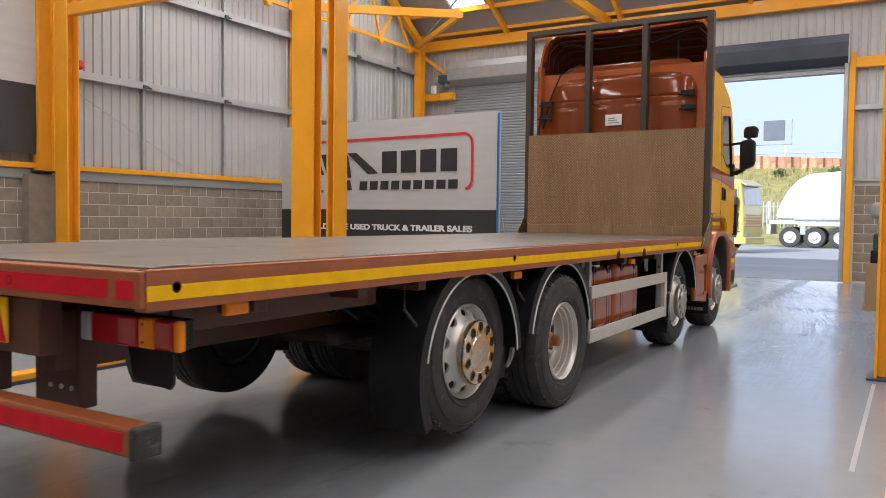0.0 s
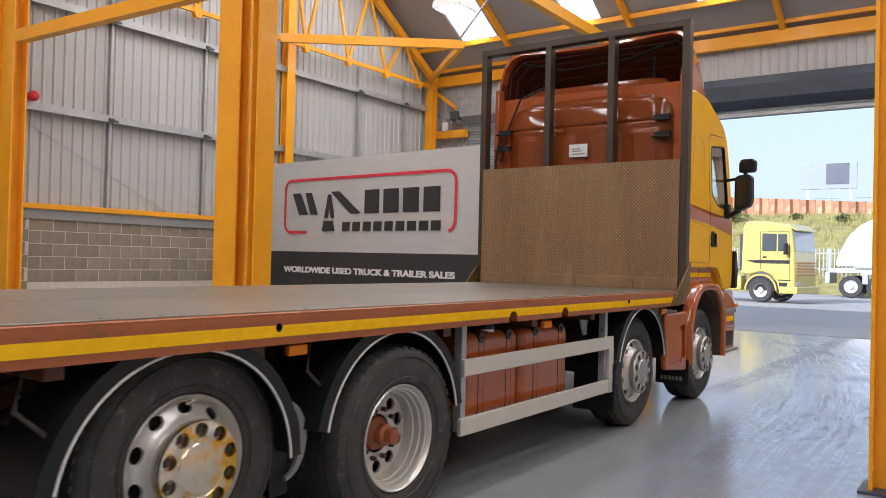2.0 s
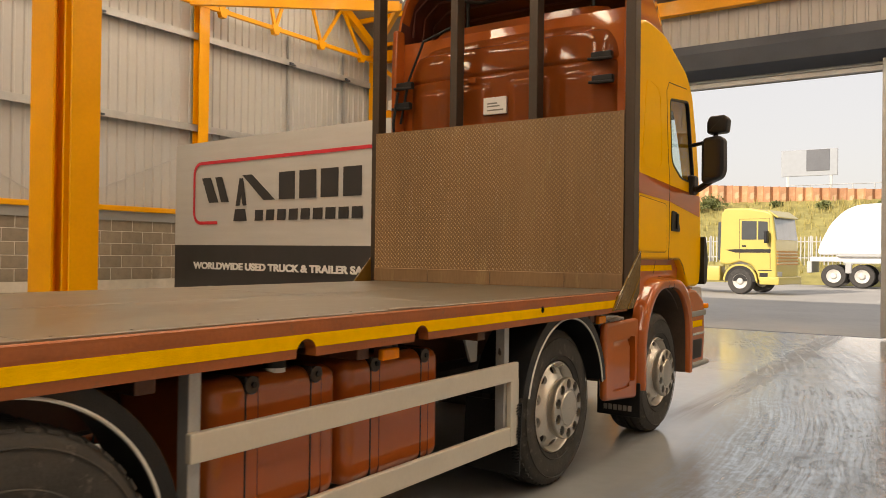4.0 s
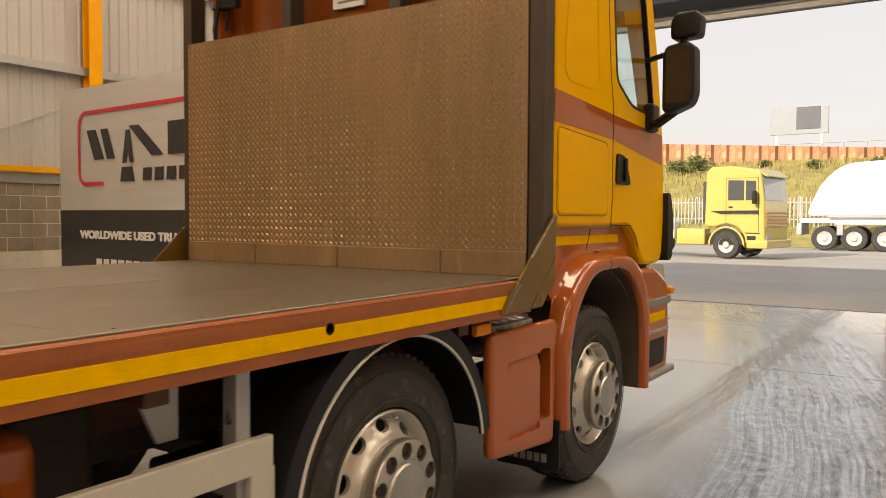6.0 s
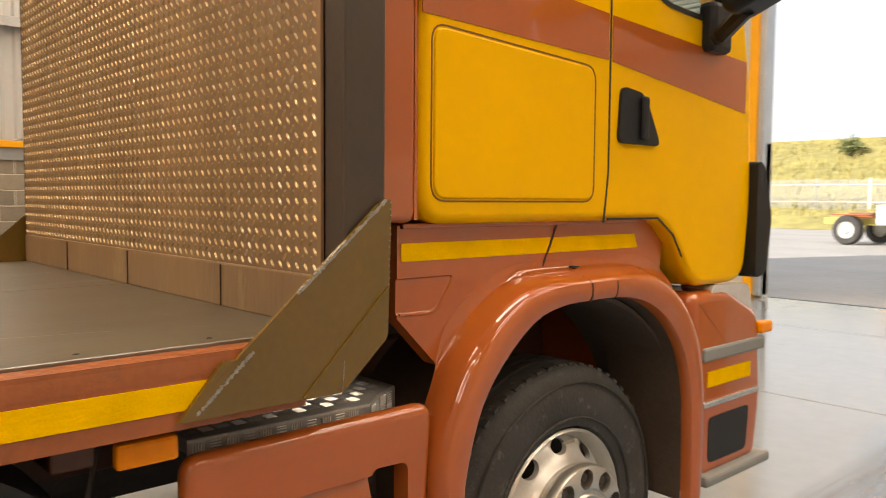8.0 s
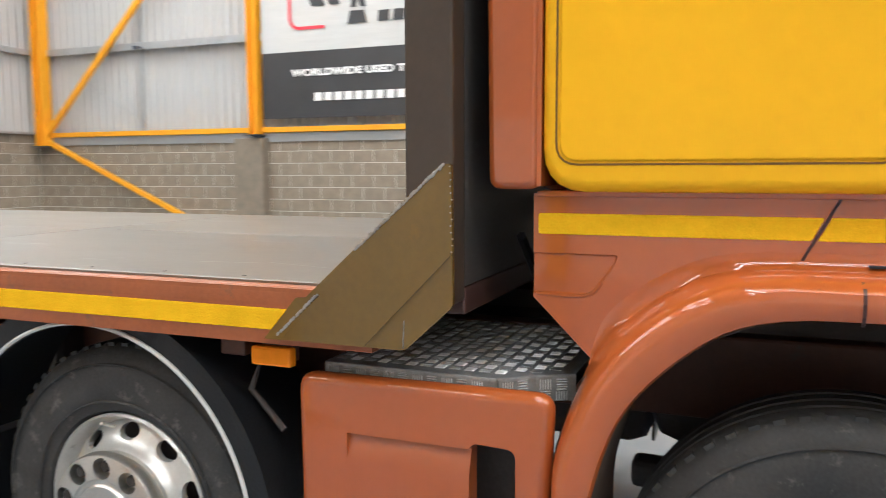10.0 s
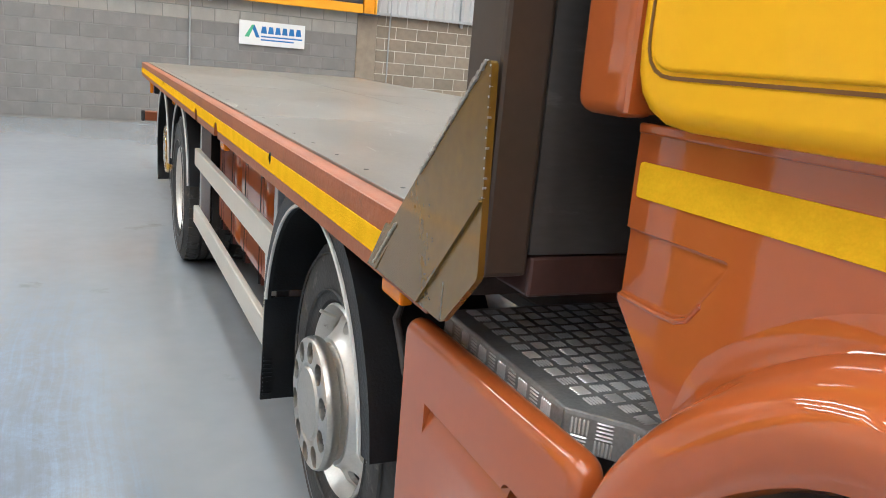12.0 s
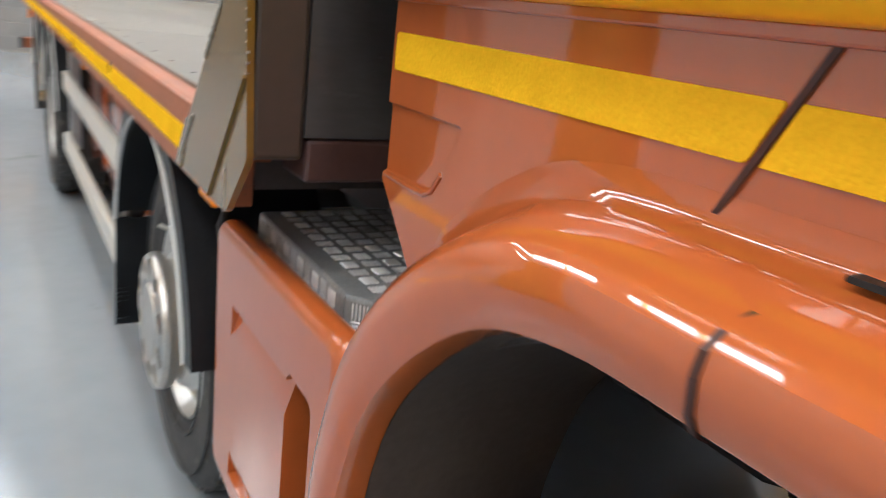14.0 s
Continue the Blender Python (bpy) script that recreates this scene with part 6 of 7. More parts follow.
for s in (1, -1):
    def sx(a, b):
        return sorted((s * a, s * b))
    ar = part("wheel_arch", arch(s), M_brown, lorry, "glossy brown wheel arch flare", smooth=True)
    part("arch_return", arch(s, ((1.0, 1.209), (1.0, 1.05), (1.05, 0.9))), M_arch_dark, ar, smooth=True)
    ln, rows = bmesh.new(), []
    for k in range(29):
        a = radians(-4 + 188 * k / 28)
        rows.append([ln.verts.new((s * x, 6.43 + q * math.cos(a), 0.5 + q * math.sin(a))) for x, q in ((0.8, 0.715), (1.16, 0.715), (1.16, 0.70), (0.8, 0.70))])
    for p, q in zip(rows, rows[1:]):
        for k in range(4):
            ln.faces.new((p[k], p[(k + 1) % 4], q[(k + 1) % 4], q[k]))
    ln.faces.new(rows[0]), ln.faces.new(rows[-1][::-1])
    part("arch_liner", ln, M_arch_dark, ar, smooth=True)
    for yy, wd in ((6.4, 0.0034), (6.53, 0.0018)):
        part("arch_seam", arch_strip(s, yy, wd), M_seam_brown, ar)
    part("drain_slot", prism(rounded([(6.415, 1.299), (6.45, 1.299), (6.45, 1.3035), (6.415, 1.3035)], 0.002), "x", *sx(1.14, 1.163)), M_gap, ar)
    top = [(5.72, 1.443), (5.72, 1.20), (5.86, 1.06)] + [p for p in smooth_path(ARCH_OUT) if p[0] > 5.87 and p[1] > 1.05 and p[0] < 6.95] + [(6.96, 1.36), (6.86, 1.443)]
    body = prism(top, "x", *sx(1.09, 1.143))
    hollow = slab([(5.60, 1.305), (5.918, 1.305), (5.905, 1.275), (5.862, 1.218), (5.84, 1.209), (5.60, 1.209)], 0.012, 0.006, "x", s * 1.1365, s * 1.2, 3)
    sk = part("skirt", cut(body, hollow), M_brown, lorry, "brown lower skirt with a pressed recess", smooth=True, flat=True)
    lip = [(1.146, y, z) for y, z in ((5.728, 1.2085), (5.80, 1.2055), (5.84, 1.207), (5.862, 1.216), (5.88, 1.24))]
    part("recess_lip", rod(bmesh.new(), [(s * (x - 0.004), y, z) for x, y, z in lip], 0.0045, 8), M_brown, sk, smooth=True)
    part("upper_return", box(*sx(1.0, 1.155), 5.73, 6.84, 1.435, 1.449, 0.003), M_brown, sk)
    part("reflective_tape", prism(rounded([(5.732, 1.349), (6.309, 1.349), (6.333, 1.397), (5.732, 1.397)], 0.006, 3), "x", *sx(1.143, 1.1455)), M_tape_yellow, sk)
    part("reflective_tape", prism([(6.322, 1.349), (6.80, 1.349), (6.78, 1.397), (6.346, 1.397)], "x", *sx(1.143, 1.1455)), M_tape_yellow, sk)
    part("skirt_seam", prism([(6.284, 1.296), (6.291, 1.296), (6.368, 1.443), (6.361, 1.443)], "x", *sx(1.139, 1.1462)), M_seam_brown, sk)
    # panel with slot
    pan = slab([(5.115, 0.41), (5.755, 0.345), (5.79, 0.983), (5.108, 0.978)], 0.05, 0.0275, "x", s * 1.158, s * 1.216, 8)
    pan = cut(pan, prism(rounded([(5.585, 0.50), (5.70, 0.49), (5.70, 0.845), (5.585, 0.85)], 0.025), "x", *sx(0.9, 1.5)),
              prism([(s * 1.26, 0.838), (s * 1.196, 0.832), (s * 1.217, 0.765), (s * 1.26, 0.765)], "y", 5.255, 5.586),
              prism([(s * 1.26, 0.455), (s * 1.199, 0.462), (s * 1.217, 0.515), (s * 1.26, 0.515)], "y", 5.265, 5.586))
    pl = part("side_panel", pan, M_brown, lorry, "glossy brown step-side panel with a slot", smooth=True, flat=True)
    part("panel_back", box(*sx(1.0, 1.03), 5.5, 5.74, 0.45, 0.9), M_chassis, pl)
    # step
    TZ = 0.992
    edge = [(1.132, 5.15), (1.142, 5.632), (1.075, 5.708), (1.03, 5.80)]
    stp = part("tread_step", prism([(s * 0.45, 5.15)] + [(s * x, y) for x, y in edge] + [(s * 0.45, 5.80)], "z", TZ - 0.03, TZ), M_step, lorry, "aluminium five-bar tread step")
    bm = bmesh.new()

    def ticks(c0, c1, flip, put):
        """Five low raised bars, rounded off towards their tops."""
        for k in range(5):
            o, h, w = (k - 2) * 0.0064, 0.0145, 0.0019
            ring = [(-h, 0.0), (-h * 0.8, -w), (h * 0.8, -w), (h, 0.0), (h * 0.8, w), (-h * 0.8, w)]
            ridge = [(-h * 0.8, 0.0), (h * 0.8, 0.0)]
            lo = [bm.verts.new(put(*((c0 + a, c1 + o + q) if flip else (c0 + o + q, c1 + a)), 0.0)) for a, q in ring]
            hi = [bm.verts.new(put(*((c0 + a, c1 + o + q) if flip else (c0 + o + q, c1 + a)), 0.0026)) for a, q in ridge]
            for f in ((lo[0], lo[1], hi[0]), (lo[1], lo[2], hi[1], hi[0]), (lo[2], lo[3], hi[1]), (lo[3], lo[4], hi[1]), (lo[4], lo[5], hi[0], hi[1]), (lo[5], lo[0], hi[0])):
                bm.faces.new(f)

    for i in range(17):
        for j in range(16):
            cx, cy = 0.475 + i * 0.0405, 5.177 + j * 0.0405
            if cy > 5.782 or cx > 1.116 - max(0.0, cy - 5.60) * 0.62:
                continue
            ticks(cx, cy, (i + j) % 2, lambda p, q, h: (s * p, q, TZ + h))
    # folded-down apron round the outer edges
    for (x0, y0), (x1, y1) in zip(edge, edge[1:]):
        d = Vector((x1 - x0, y1 - y0, 0))
        n, run = Vector((d.y, -d.x, 0)).normalized(), d.length
        d.normalize()
        ap = bmesh.new()
        pts = [(0.0, 0.0), (0.003, -0.002), (0.0045, -0.007), (0.0045, -0.066), (0.0, -0.066)]
        ends = [[ap.verts.new((s * (x0 + d.x * t + n.x * o), y0 + d.y * t + n.y * o, TZ + q)) for o, q in pts] for t in (0.0, run)]
        for k in range(5):
            ap.faces.new((ends[0][k], ends[0][(k + 1) % 5], ends[1][(k + 1) % 5], ends[1][k]))
        ap.faces.new(ends[0][::-1]), ap.faces.new(ends[1])
        part("step_apron", ap, M_step, stp)
        for k in range(int(run / 0.0405)):
            for r in range(2 if run > 0.09 else 1):
                ticks(0.026 + k * 0.0405, -0.024 - r * 0.03, (k + r) % 2, lambda p, q, h: (s * (x0 + d.x * p + n.x * (0.0045 + h)), y0 + d.y * p + n.y * (0.0045 + h), TZ + max(q, -0.064)))
    tagged(part("tread_relief", bm, M_step_bar, stp), kind="stuff")
    part("step_stay", box(*sx(1.0, 1.03), 5.66, 5.70, 0.6, 0.96), M_alu_dark, stp)
    part("step_bracket", box(*sx(1.04, 1.17), 5.2, 5.24, 0.62, 0.66, 0.004), M_alu_dark, stp)
    part("step_bracket", box(*sx(1.0, 1.17), 5.72, 5.76, 0.55, 0.6, 0.004), M_alu_dark, stp)
    # name flap behind the front wheel
    fl = part("mud_flap", box(*sx(0.87, 1.235), 5.77, 5.785, 0.185, 0.46, 0.006), M_black, lorry)
    for k in range(6):
        part("flap_mark", box(*sx(0.93 + k * 0.041, 0.96 + k * 0.041), 5.767, 5.7705, 0.228, 0.272), M_scratch, fl)
    # bumper corner
    bp = part("bumper", slab([(7.12, 0.44), (7.60, 0.44), (7.64, 0.7), (7.60, 1.06), (7.34, 1.17), (7.06, 1.17)], 0.06, 0.045, "x", s * 0.02, s * 1.215), M_brown, lorry, "brown bumper with grey step treads", smooth=True, flat=True)
    part("tread_strip", box(*sx(1.05, 1.225), 7.14, 7.63, 0.90, 0.955, 0.01), M_trim_grey, bp)
    part("reflective_tape", box(*sx(1.215, 1.219), 7.18, 7.52, 0.80, 0.86), M_tape_yellow, bp)
    part("chrome_line", box(*sx(1.2, 1.221), 7.16, 7.6, 0.72, 0.745, 0.006), M_alu_tread, bp)
    # dark patch on the bumper paints the step hole's shade
    part("step_hole_shade", prism(rounded([(7.2, 0.5), (7.5, 0.5), (7.52, 0.68), (7.2, 0.68)], 0.03), "x", *sx(1.21, 1.2175)), M_gap, bp)
    part("step_lip", box(*sx(1.05, 1.25), 7.14, 7.66, 0.42, 0.465, 0.015), M_trim_grey, bp)
    part("indicator", box(*sx(1.19, 1.235), 7.58, 7.68, 0.965, 1.015, 0.012), M_amber, bp)
    part("head_lamp", bev(prism(rounded([(7.2, 1.09), (7.56, 1.06), (7.52, 1.18), (7.24, 1.19)], 0.03), "x", *sx(1.06, 1.2)), 0.015, 2), M_white_lens, bp)
part("front_grille", box(-1.0, 1.0, 7.48, 7.54, 1.2, 1.85, 0.02), M_black, lorry)
for k in range(5):
    part("grille_bar", box(-1.02, 1.02, 7.53, 7.56, 1.26 + k * 0.12, 1.31 + k * 0.12, 0.01), M_brown, lorry)
part("cab_gap_hose", rod(bmesh.new(), [(0.35, 5.5, 1.25), (0.5, 5.6, 1.4), (0.75, 5.62, 1.2), (0.9, 5.62, 1.32)], 0.014, 6), M_black, lorry)
part("sub_frame_end", box(-1.2, 1.2, 5.46, 5.57, 1.155, 1.222, 0.006), M_sub_frame, lorry)

# ---- on the hall floor ----
kerb = thing("floor_barrier", (-3.2, -2.6, 0), "low yellow painted steel floor barrier", "barrier")
part("rail", box(-3.11, -2.93, -8.0, 0.45, 0.0, 0.08, 0.008), M_yellow_steel, kerb)
part("toe_strip", box(-2.928, -2.90, -8.0, 0.45, 0.0, 0.03), M_dark_steel, kerb)

for k in (0.3, 3.0, 5.8):
    q = Vector(BAN_AT) + Vector(BAN_DIR) * k
    part("foot", box(q.x - 0.05, q.x + 0.05, q.y - 0.05, q.y + 0.05, FLOOR_Z, 0.004), M_dark_steel, ban)

M_card = mat("brown_cardboard", (0.36, 0.22, 0.11), 0.8, var=0.12, scale=6)
crate = thing("cardboard_box", (3.05, 10.2, 0), "brown cardboard box on a pallet by the wall", "box")
part("carton", box(2.84, 3.22, 10.0, 10.4, 0.1, 0.78, 0.01), M_card, crate)
part("carton_tape", box(2.836, 3.224, 10.18, 10.22, 0.105, 0.784, 0.003), M_galv, crate)
for y in (10.0, 10.15, 10.3):
    part("pallet_board", box(2.81, 3.25, y, y + 0.1, 0.0, 0.1, 0.004), M_card, crate)
mach = thing("bench_machine", (3.1, 10.3, 0.78), "dark machine with a pale cover standing on a box", "machine")
part("base", box(2.9, 3.14, 10.1, 10.36, 0.784, 1.0, 0.02), M_black, mach)
part("motor_body", box(2.93, 3.1, 10.12, 10.34, 1.0, 1.28, 0.03), M_dark_steel, mach)
part("column", rod(bmesh.new(), [(3.0, 10.25, 1.25), (3.02, 10.25, 1.6)], 0.02), M_galv, mach)
part("cover", box(2.88, 3.14, 10.08, 10.4, 1.52, 1.8, 0.08, 4), M_liner, mach, smooth=True)

for y in (10.65, 14.2):
    tagged(part("floor_joint", box(XL + 0.3, XR, y - 0.006, y + 0.006, FLOOR_Z - 0.002, FLOOR_Z + 0.0012), M_trim_grey), "dark sealed joint line across the floor", "floor joint", "floor joints", "structure")
line = tagged(part("floor_line", box(3.235, 3.265, 0.3, 3.2, FLOOR_Z - 0.002, FLOOR_Z + 0.0012), M_galv), "faint worn line painted on the floor", "floor line", kind="structure")
band = tagged(part("floor_band", box(3.43, 3.62, -1.2, 3.38, FLOOR_Z - 0.002, FLOOR_Z + 0.0014), M_yellow_steel), "yellow painted band on the floor beside the column", "floor marking", kind="structure")
sill = tagged(part("door_sill", box(DOOR[0], DOOR[1], YF + 0.24, YF + 0.32, -0.1, FLOOR_Z + 0.004), M_dark_steel), "dark steel sill across the doorway", "sill", kind="structure")

# ---- the yard outside ----
M_lorry_y = mat("pale_yellow_paint", (0.56, 0.45, 0.115), 0.3, var=0.05, scale=1.5, coat=0.4)
M_pile = random_shade(mat("rusty_sheet_pile", (0.46, 0.235, 0.125), 0.8, var=0.25, scale=0.6, spot=(0.54, 0.34, 0.21), spot_at=0.54), 0.3)
M_grass = mat("dry_bank_grass", (0.30, 0.265, 0.09), 0.9, var=0.35, scale=1.3, bump=0.5, bscale=8)
M_tuft = mat("dry_grass_blades", (0.38, 0.325, 0.115), 0.9, var=0.4, scale=0.5)
M_bush = mat("bank_foliage", (0.15, 0.17, 0.06), 0.8, var=0.4, scale=2)
M_tanker = mat("white_tanker_paint", (0.8, 0.8, 0.8), 0.3, var=0.03, scale=1, coat=0.3)
M_fence = mat("galvanised_palisade", (0.45, 0.46, 0.46), 0.5, metal=0.3, var=0.08)
M_dark_glass = mat("dark_cab_glass", (0.05, 0.06, 0.065), 0.08, var=0.1, coat=0.5)
M_grille = mat("orange_grille", (0.55, 0.26, 0.03), 0.5, var=0.1)
# pale base colour paints the sky's reflection into the yard lorry's windscreen
M_pale_glass = mat("sky_lit_glass", (0.22, 0.25, 0.27), 0.08, var=0.15, scale=1.5, coat=0.5)
M_hoarding = mat("pale_hoarding", (0.34, 0.37, 0.41), 0.6, var=0.06)
M_yard_rim = mat("dirty_rim", (0.58, 0.56, 0.52), 0.6, var=0.2, scale=4)
M_screen = mat("grey_screen", (0.13, 0.14, 0.16), 0.3, var=0.15, scale=0.5)


def yard_wheel(parent, x, y, z, r, s):
    t = part("wheel", lathe([(r * 0.58, -0.0), (r * 0.62, 0.02 * s), (r * 0.93, 0.02 * s), (r, -0.03 * s), (r, -0.27 * s), (r * 0.6, -0.29 * s)], (x, y, z), 32, axis="y"), M_rubber, parent, smooth=True)
    part("rim", lathe([(r * 0.6, 0.01 * s), (r * 0.55, -0.02 * s), (r * 0.3, -0.07 * s), (r * 0.2, 0.03 * s), (0.002, 0.05 * s), (0.002, -0.1 * s), (r * 0.6, -0.1 * s)], (x, y, z), 32, axis="y"), M_yard_rim, t, smooth=True)
    return t


tr = thing("tractor_unit", (-4.6, 34, 0), "parked pale yellow lorry tractor unit in the yard", "lorry")
Y0, Y1 = 33.6, 36.0
tb = slab([(-5.0, 1.25), (-4.95, 3.35), (-4.75, 3.58), (-3.8, 3.56), (-3.0, 3.42), (-2.8, 3.3), (-2.66, 2.2), (-2.62, 0.55), (-3.35, 0.55), (-3.4, 0.85), (-3.62, 1.2), (-4.1, 1.36), (-4.62, 1.2)], 0.1, 0.08, "y", Y1, Y0)
part("cab_body", tb, M_lorry_y, tr, smooth=True, flat=True)
part("side_window", prism(rounded([(-4.05, 2.25), (-2.96, 2.25), (-2.98, 2.98), (-4.05, 3.03)], 0.05), "y", Y0 - 0.012, Y0 + 0.01), M_dark_glass, tr)
part("windscreen", prism([(-2.70, 2.25), (-2.632, 2.25), (-2.75, 3.14), (-2.82, 3.14)], "y", Y0 + 0.12, Y1 - 0.12), M_pale_glass, tr)
# dark half disc paints the shade inside the wheel arch
part("wheel_arch", prism([(-4.1 + 0.64 * math.cos(radians(a)), 0.53 + 0.64 * math.sin(radians(a))) for a in range(0, 181, 12)], "y", Y0 - 0.006, Y0 + 0.3), M_gap, tr)
part("side_skirt", box(-3.35, -2.8, Y0 - 0.012, Y0 + 0.02, 0.98, 1.02), M_gap, tr)
part("head_lamp", box(-2.7, -2.6, Y0 + 0.15, Y0 + 0.6, 0.75, 0.95, 0.02), M_white_lens, tr)
part("name_strip", prism([(-4.75, 1.83), (-4.3, 1.71), (-2.85, 1.71), (-2.85, 1.865), (-4.3, 1.855)], "y", Y0 - 0.008, Y0), M_gap, tr)
writing("lettering", "RECOVERY", pose(-3.92, Y0 - 0.009, 1.735, radians(90)), 0.15, M_lorry_y, tr, 0.98, 0.004, 0.004, "yellow lettering on a black strip")
part("door_seam", ring_strip([(-4.12, 1.45), (-4.14, 3.1), (-2.9, 3.1), (-2.86, 1.05)], 0.02, "y", Y0 - 0.006, Y0 + 0.002, closed=False), M_gap, tr)
part("step", box(-3.3, -2.95, Y0 - 0.01, Y0 + 0.1, 0.72, 0.9, 0.02), M_gap, tr)
for k in range(5):
    part("grille_slot", box(-2.7, -2.585, Y0 + 0.1, Y1 - 0.1, 1.22 + k * 0.13, 1.28 + k * 0.13, 0.005), M_grille, tr)
part("mirror", box(-3.02, -2.88, Y0 - 0.3, Y0 - 0.1, 2.1, 2.6, 0.03), M_black, tr)
part("bumper", slab([(-3.3, 0.42), (-2.52, 0.42), (-2.5, 0.74), (-3.3, 0.74)], 0.05, 0.04, "y", Y1 + 0.02, Y0 - 0.02), M_lorry_y, tr, smooth=True)
part("roof_visor", slab([(-3.05, 3.38), (-2.62, 3.12), (-2.6, 3.17), (-3.0, 3.46)], 0.02, 0.01, "y", Y1 - 0.1, Y0 + 0.1), M_lorry_y, tr)
part("window_post", box(-3.42, -3.36, Y0 - 0.014, Y0 + 0.005, 2.25, 3.0), M_lorry_y, tr)
part("door_handle", box(-4.02, -3.86, Y0 - 0.03, Y0, 1.95, 2.02, 0.01), M_gap, tr)
part("rear_locker", box(-6.9, -6.3, Y0 + 0.05, Y0 + 0.6, 0.75, 1.45, 0.04), M_tanker, tr)
part("mud_wing", prism([(-4.1 + r * math.cos(radians(a)), 0.53 + r * math.sin(radians(a))) for r, span in ((0.72, range(-5, 186, 15)), (0.65, range(185, -6, -15))) for a in span], "y", Y0 - 0.03, Y0 + 0.1), M_lorry_y, tr)
part("air_dam", box(-5.12, -4.95, Y0 + 0.1, Y1 - 0.1, 1.4, 3.0, 0.03), M_dark_glass, tr)
part("fuel_tank", box(-6.2, -5.0, Y0 + 0.05, Y0 + 0.6, 0.5, 1.15, 0.06, 3), M_lorry_y, tr, smooth=True)
part("chassis", box(-9.2, -5.0, Y0 + 0.65, Y1 - 0.65, 0.7, 0.95, 0.02), M_lorry_y, tr)
part("fifth_wheel", box(-8.3, -7.4, Y0 + 0.7, Y1 - 0.7, 0.95, 1.15, 0.03), M_brown_dull, tr)
part("rear_guard", box(-8.6, -7.2, Y0 + 0.05, Y0 + 0.5, 1.05, 1.1, 0.02), M_brown_dull, tr)
for y, s in ((Y0 - 0.02, -1), (Y1 + 0.02, 1)):
    yard_wheel(tr, -4.1, y, 0.53, 0.53, s)
    yard_wheel(tr, -7.95, y, 0.53, 0.53, s)

tr.rotation_euler = (0, 0, radians(-10))
tr.location.x -= 0.5

tk = thing("tanker_trailer", (0, 46, 0), "white road tanker trailer parked in the yard", "trailer")
hull = [(-3.6, 1.7), (-3.45, 2.3), (-2.95, 3.35), (-2.35, 4.0), (-1.7, 4.32), (4.5, 4.7), (9.0, 4.5), (9.4, 3.2), (9.0, 1.7)]
bm = slab(hull, 0.3, 0.16, "y", 47.5, 45.2, 5)
part("tank", bm, M_tanker, tk, smooth=True, flat=True)
part("chassis", box(-3.9, 9.0, 45.2, 47.4, 1.35, 1.6, 0.03), M_tanker, tk)
part("rear_bumper", box(-4.05, -3.8, 45.1, 47.5, 0.75, 1.35, 0.03), M_fence, tk)
part("pipe_rail", box(-2.6, 4.0, 45.0, 45.1, 1.62, 1.78, 0.02), M_galv, tk)
part("wing", box(-2.3, 2.2, 45.0, 45.5, 1.25, 1.36, 0.03), M_fence, tk)
part("side_locker", box(-2.2, -1.9, 45.0, 45.3, 0.75, 1.3, 0.03), M_galv, tk)
for x in (-2.75, -1.43, -0.1):
    for y, s in ((45.05, -1), (47.5, 1)):
        yard_wheel(tk, x, y, 0.6, 0.6, s)

M_pale = mat("fence_pale", (0.4, 0.41, 0.41), 0.5, metal=0.3, var=0.08)
fence = thing("palisade_fence", (-5, 52, 0.95), "galvanised steel palisade fence along the yard", "fence")
for z in (1.5, 2.5):
    part("rail", box(-26, 14, 52.04, 52.08, z, z + 0.06), M_fence, fence)
pale = prism([(-0.035, 1.05), (0.035, 1.05), (0.035, 2.78), (0.0, 2.87), (-0.035, 2.78)], "y", 52.0, 52.03)
first = part("pale", pale, M_pale, fence)
for k in range(1, 170):
    o = first.copy()
    scene.collection.objects.link(o)
    o.location = (k * 0.22 - 26, 0, 0)
first.location = (-26, 0, 0)
for x in range(-26, 15, 3):
    part("post", box(x - 0.05, x + 0.05, 52.08, 52.18, 0.8, 2.9), M_fence, fence)

# grass bank, sheet piles, skyline


def bank_z(y):
    return 0.34 * (y - 48.5)


bm = bmesh.new()
n, rows = 80, 13
gr = [[bm.verts.new((-60 + 1.4 * i, 48.5 + 1.36 * j, bank_z(48.5 + 1.36 * j) + 0.3 * noise.noise((i * 0.35, j * 0.5, 0)) * (1 if 2 < j < rows else 0))) for i in range(n + 1)] for j in range(rows + 1)]
for j in range(rows):
    for i in range(n):
        bm.faces.new((gr[j][i], gr[j][i + 1], gr[j + 1][i + 1], gr[j + 1][i]))
bank = tagged(part("grass_bank", bm, M_grass), "dry grass bank rising behind the fence", "bank", kind="structure")
bm = bmesh.new()
rnd = random.Random(7)
for k in range(5200):
    x, y = rnd.uniform(-40, 12), rnd.uniform(50, 65.8)
    z = bank_z(y)
    h, w, a = rnd.uniform(0.2, 0.6), rnd.uniform(0.03, 0.1), rnd.uniform(0, 3.14)
    c, s2 = math.cos(a) * w, math.sin(a) * w
    bm.faces.new([bm.verts.new(p) for p in ((x - c, y - s2, z - 0.2), (x + c, y + s2, z - 0.2), (x + rnd.uniform(-0.2, 0.2), y - 0.1, z + h))])
tagged(part("bank_grass_tufts", bm, [M_tuft]), "tufts of dry grass on the bank", "grass", kind="stuff")


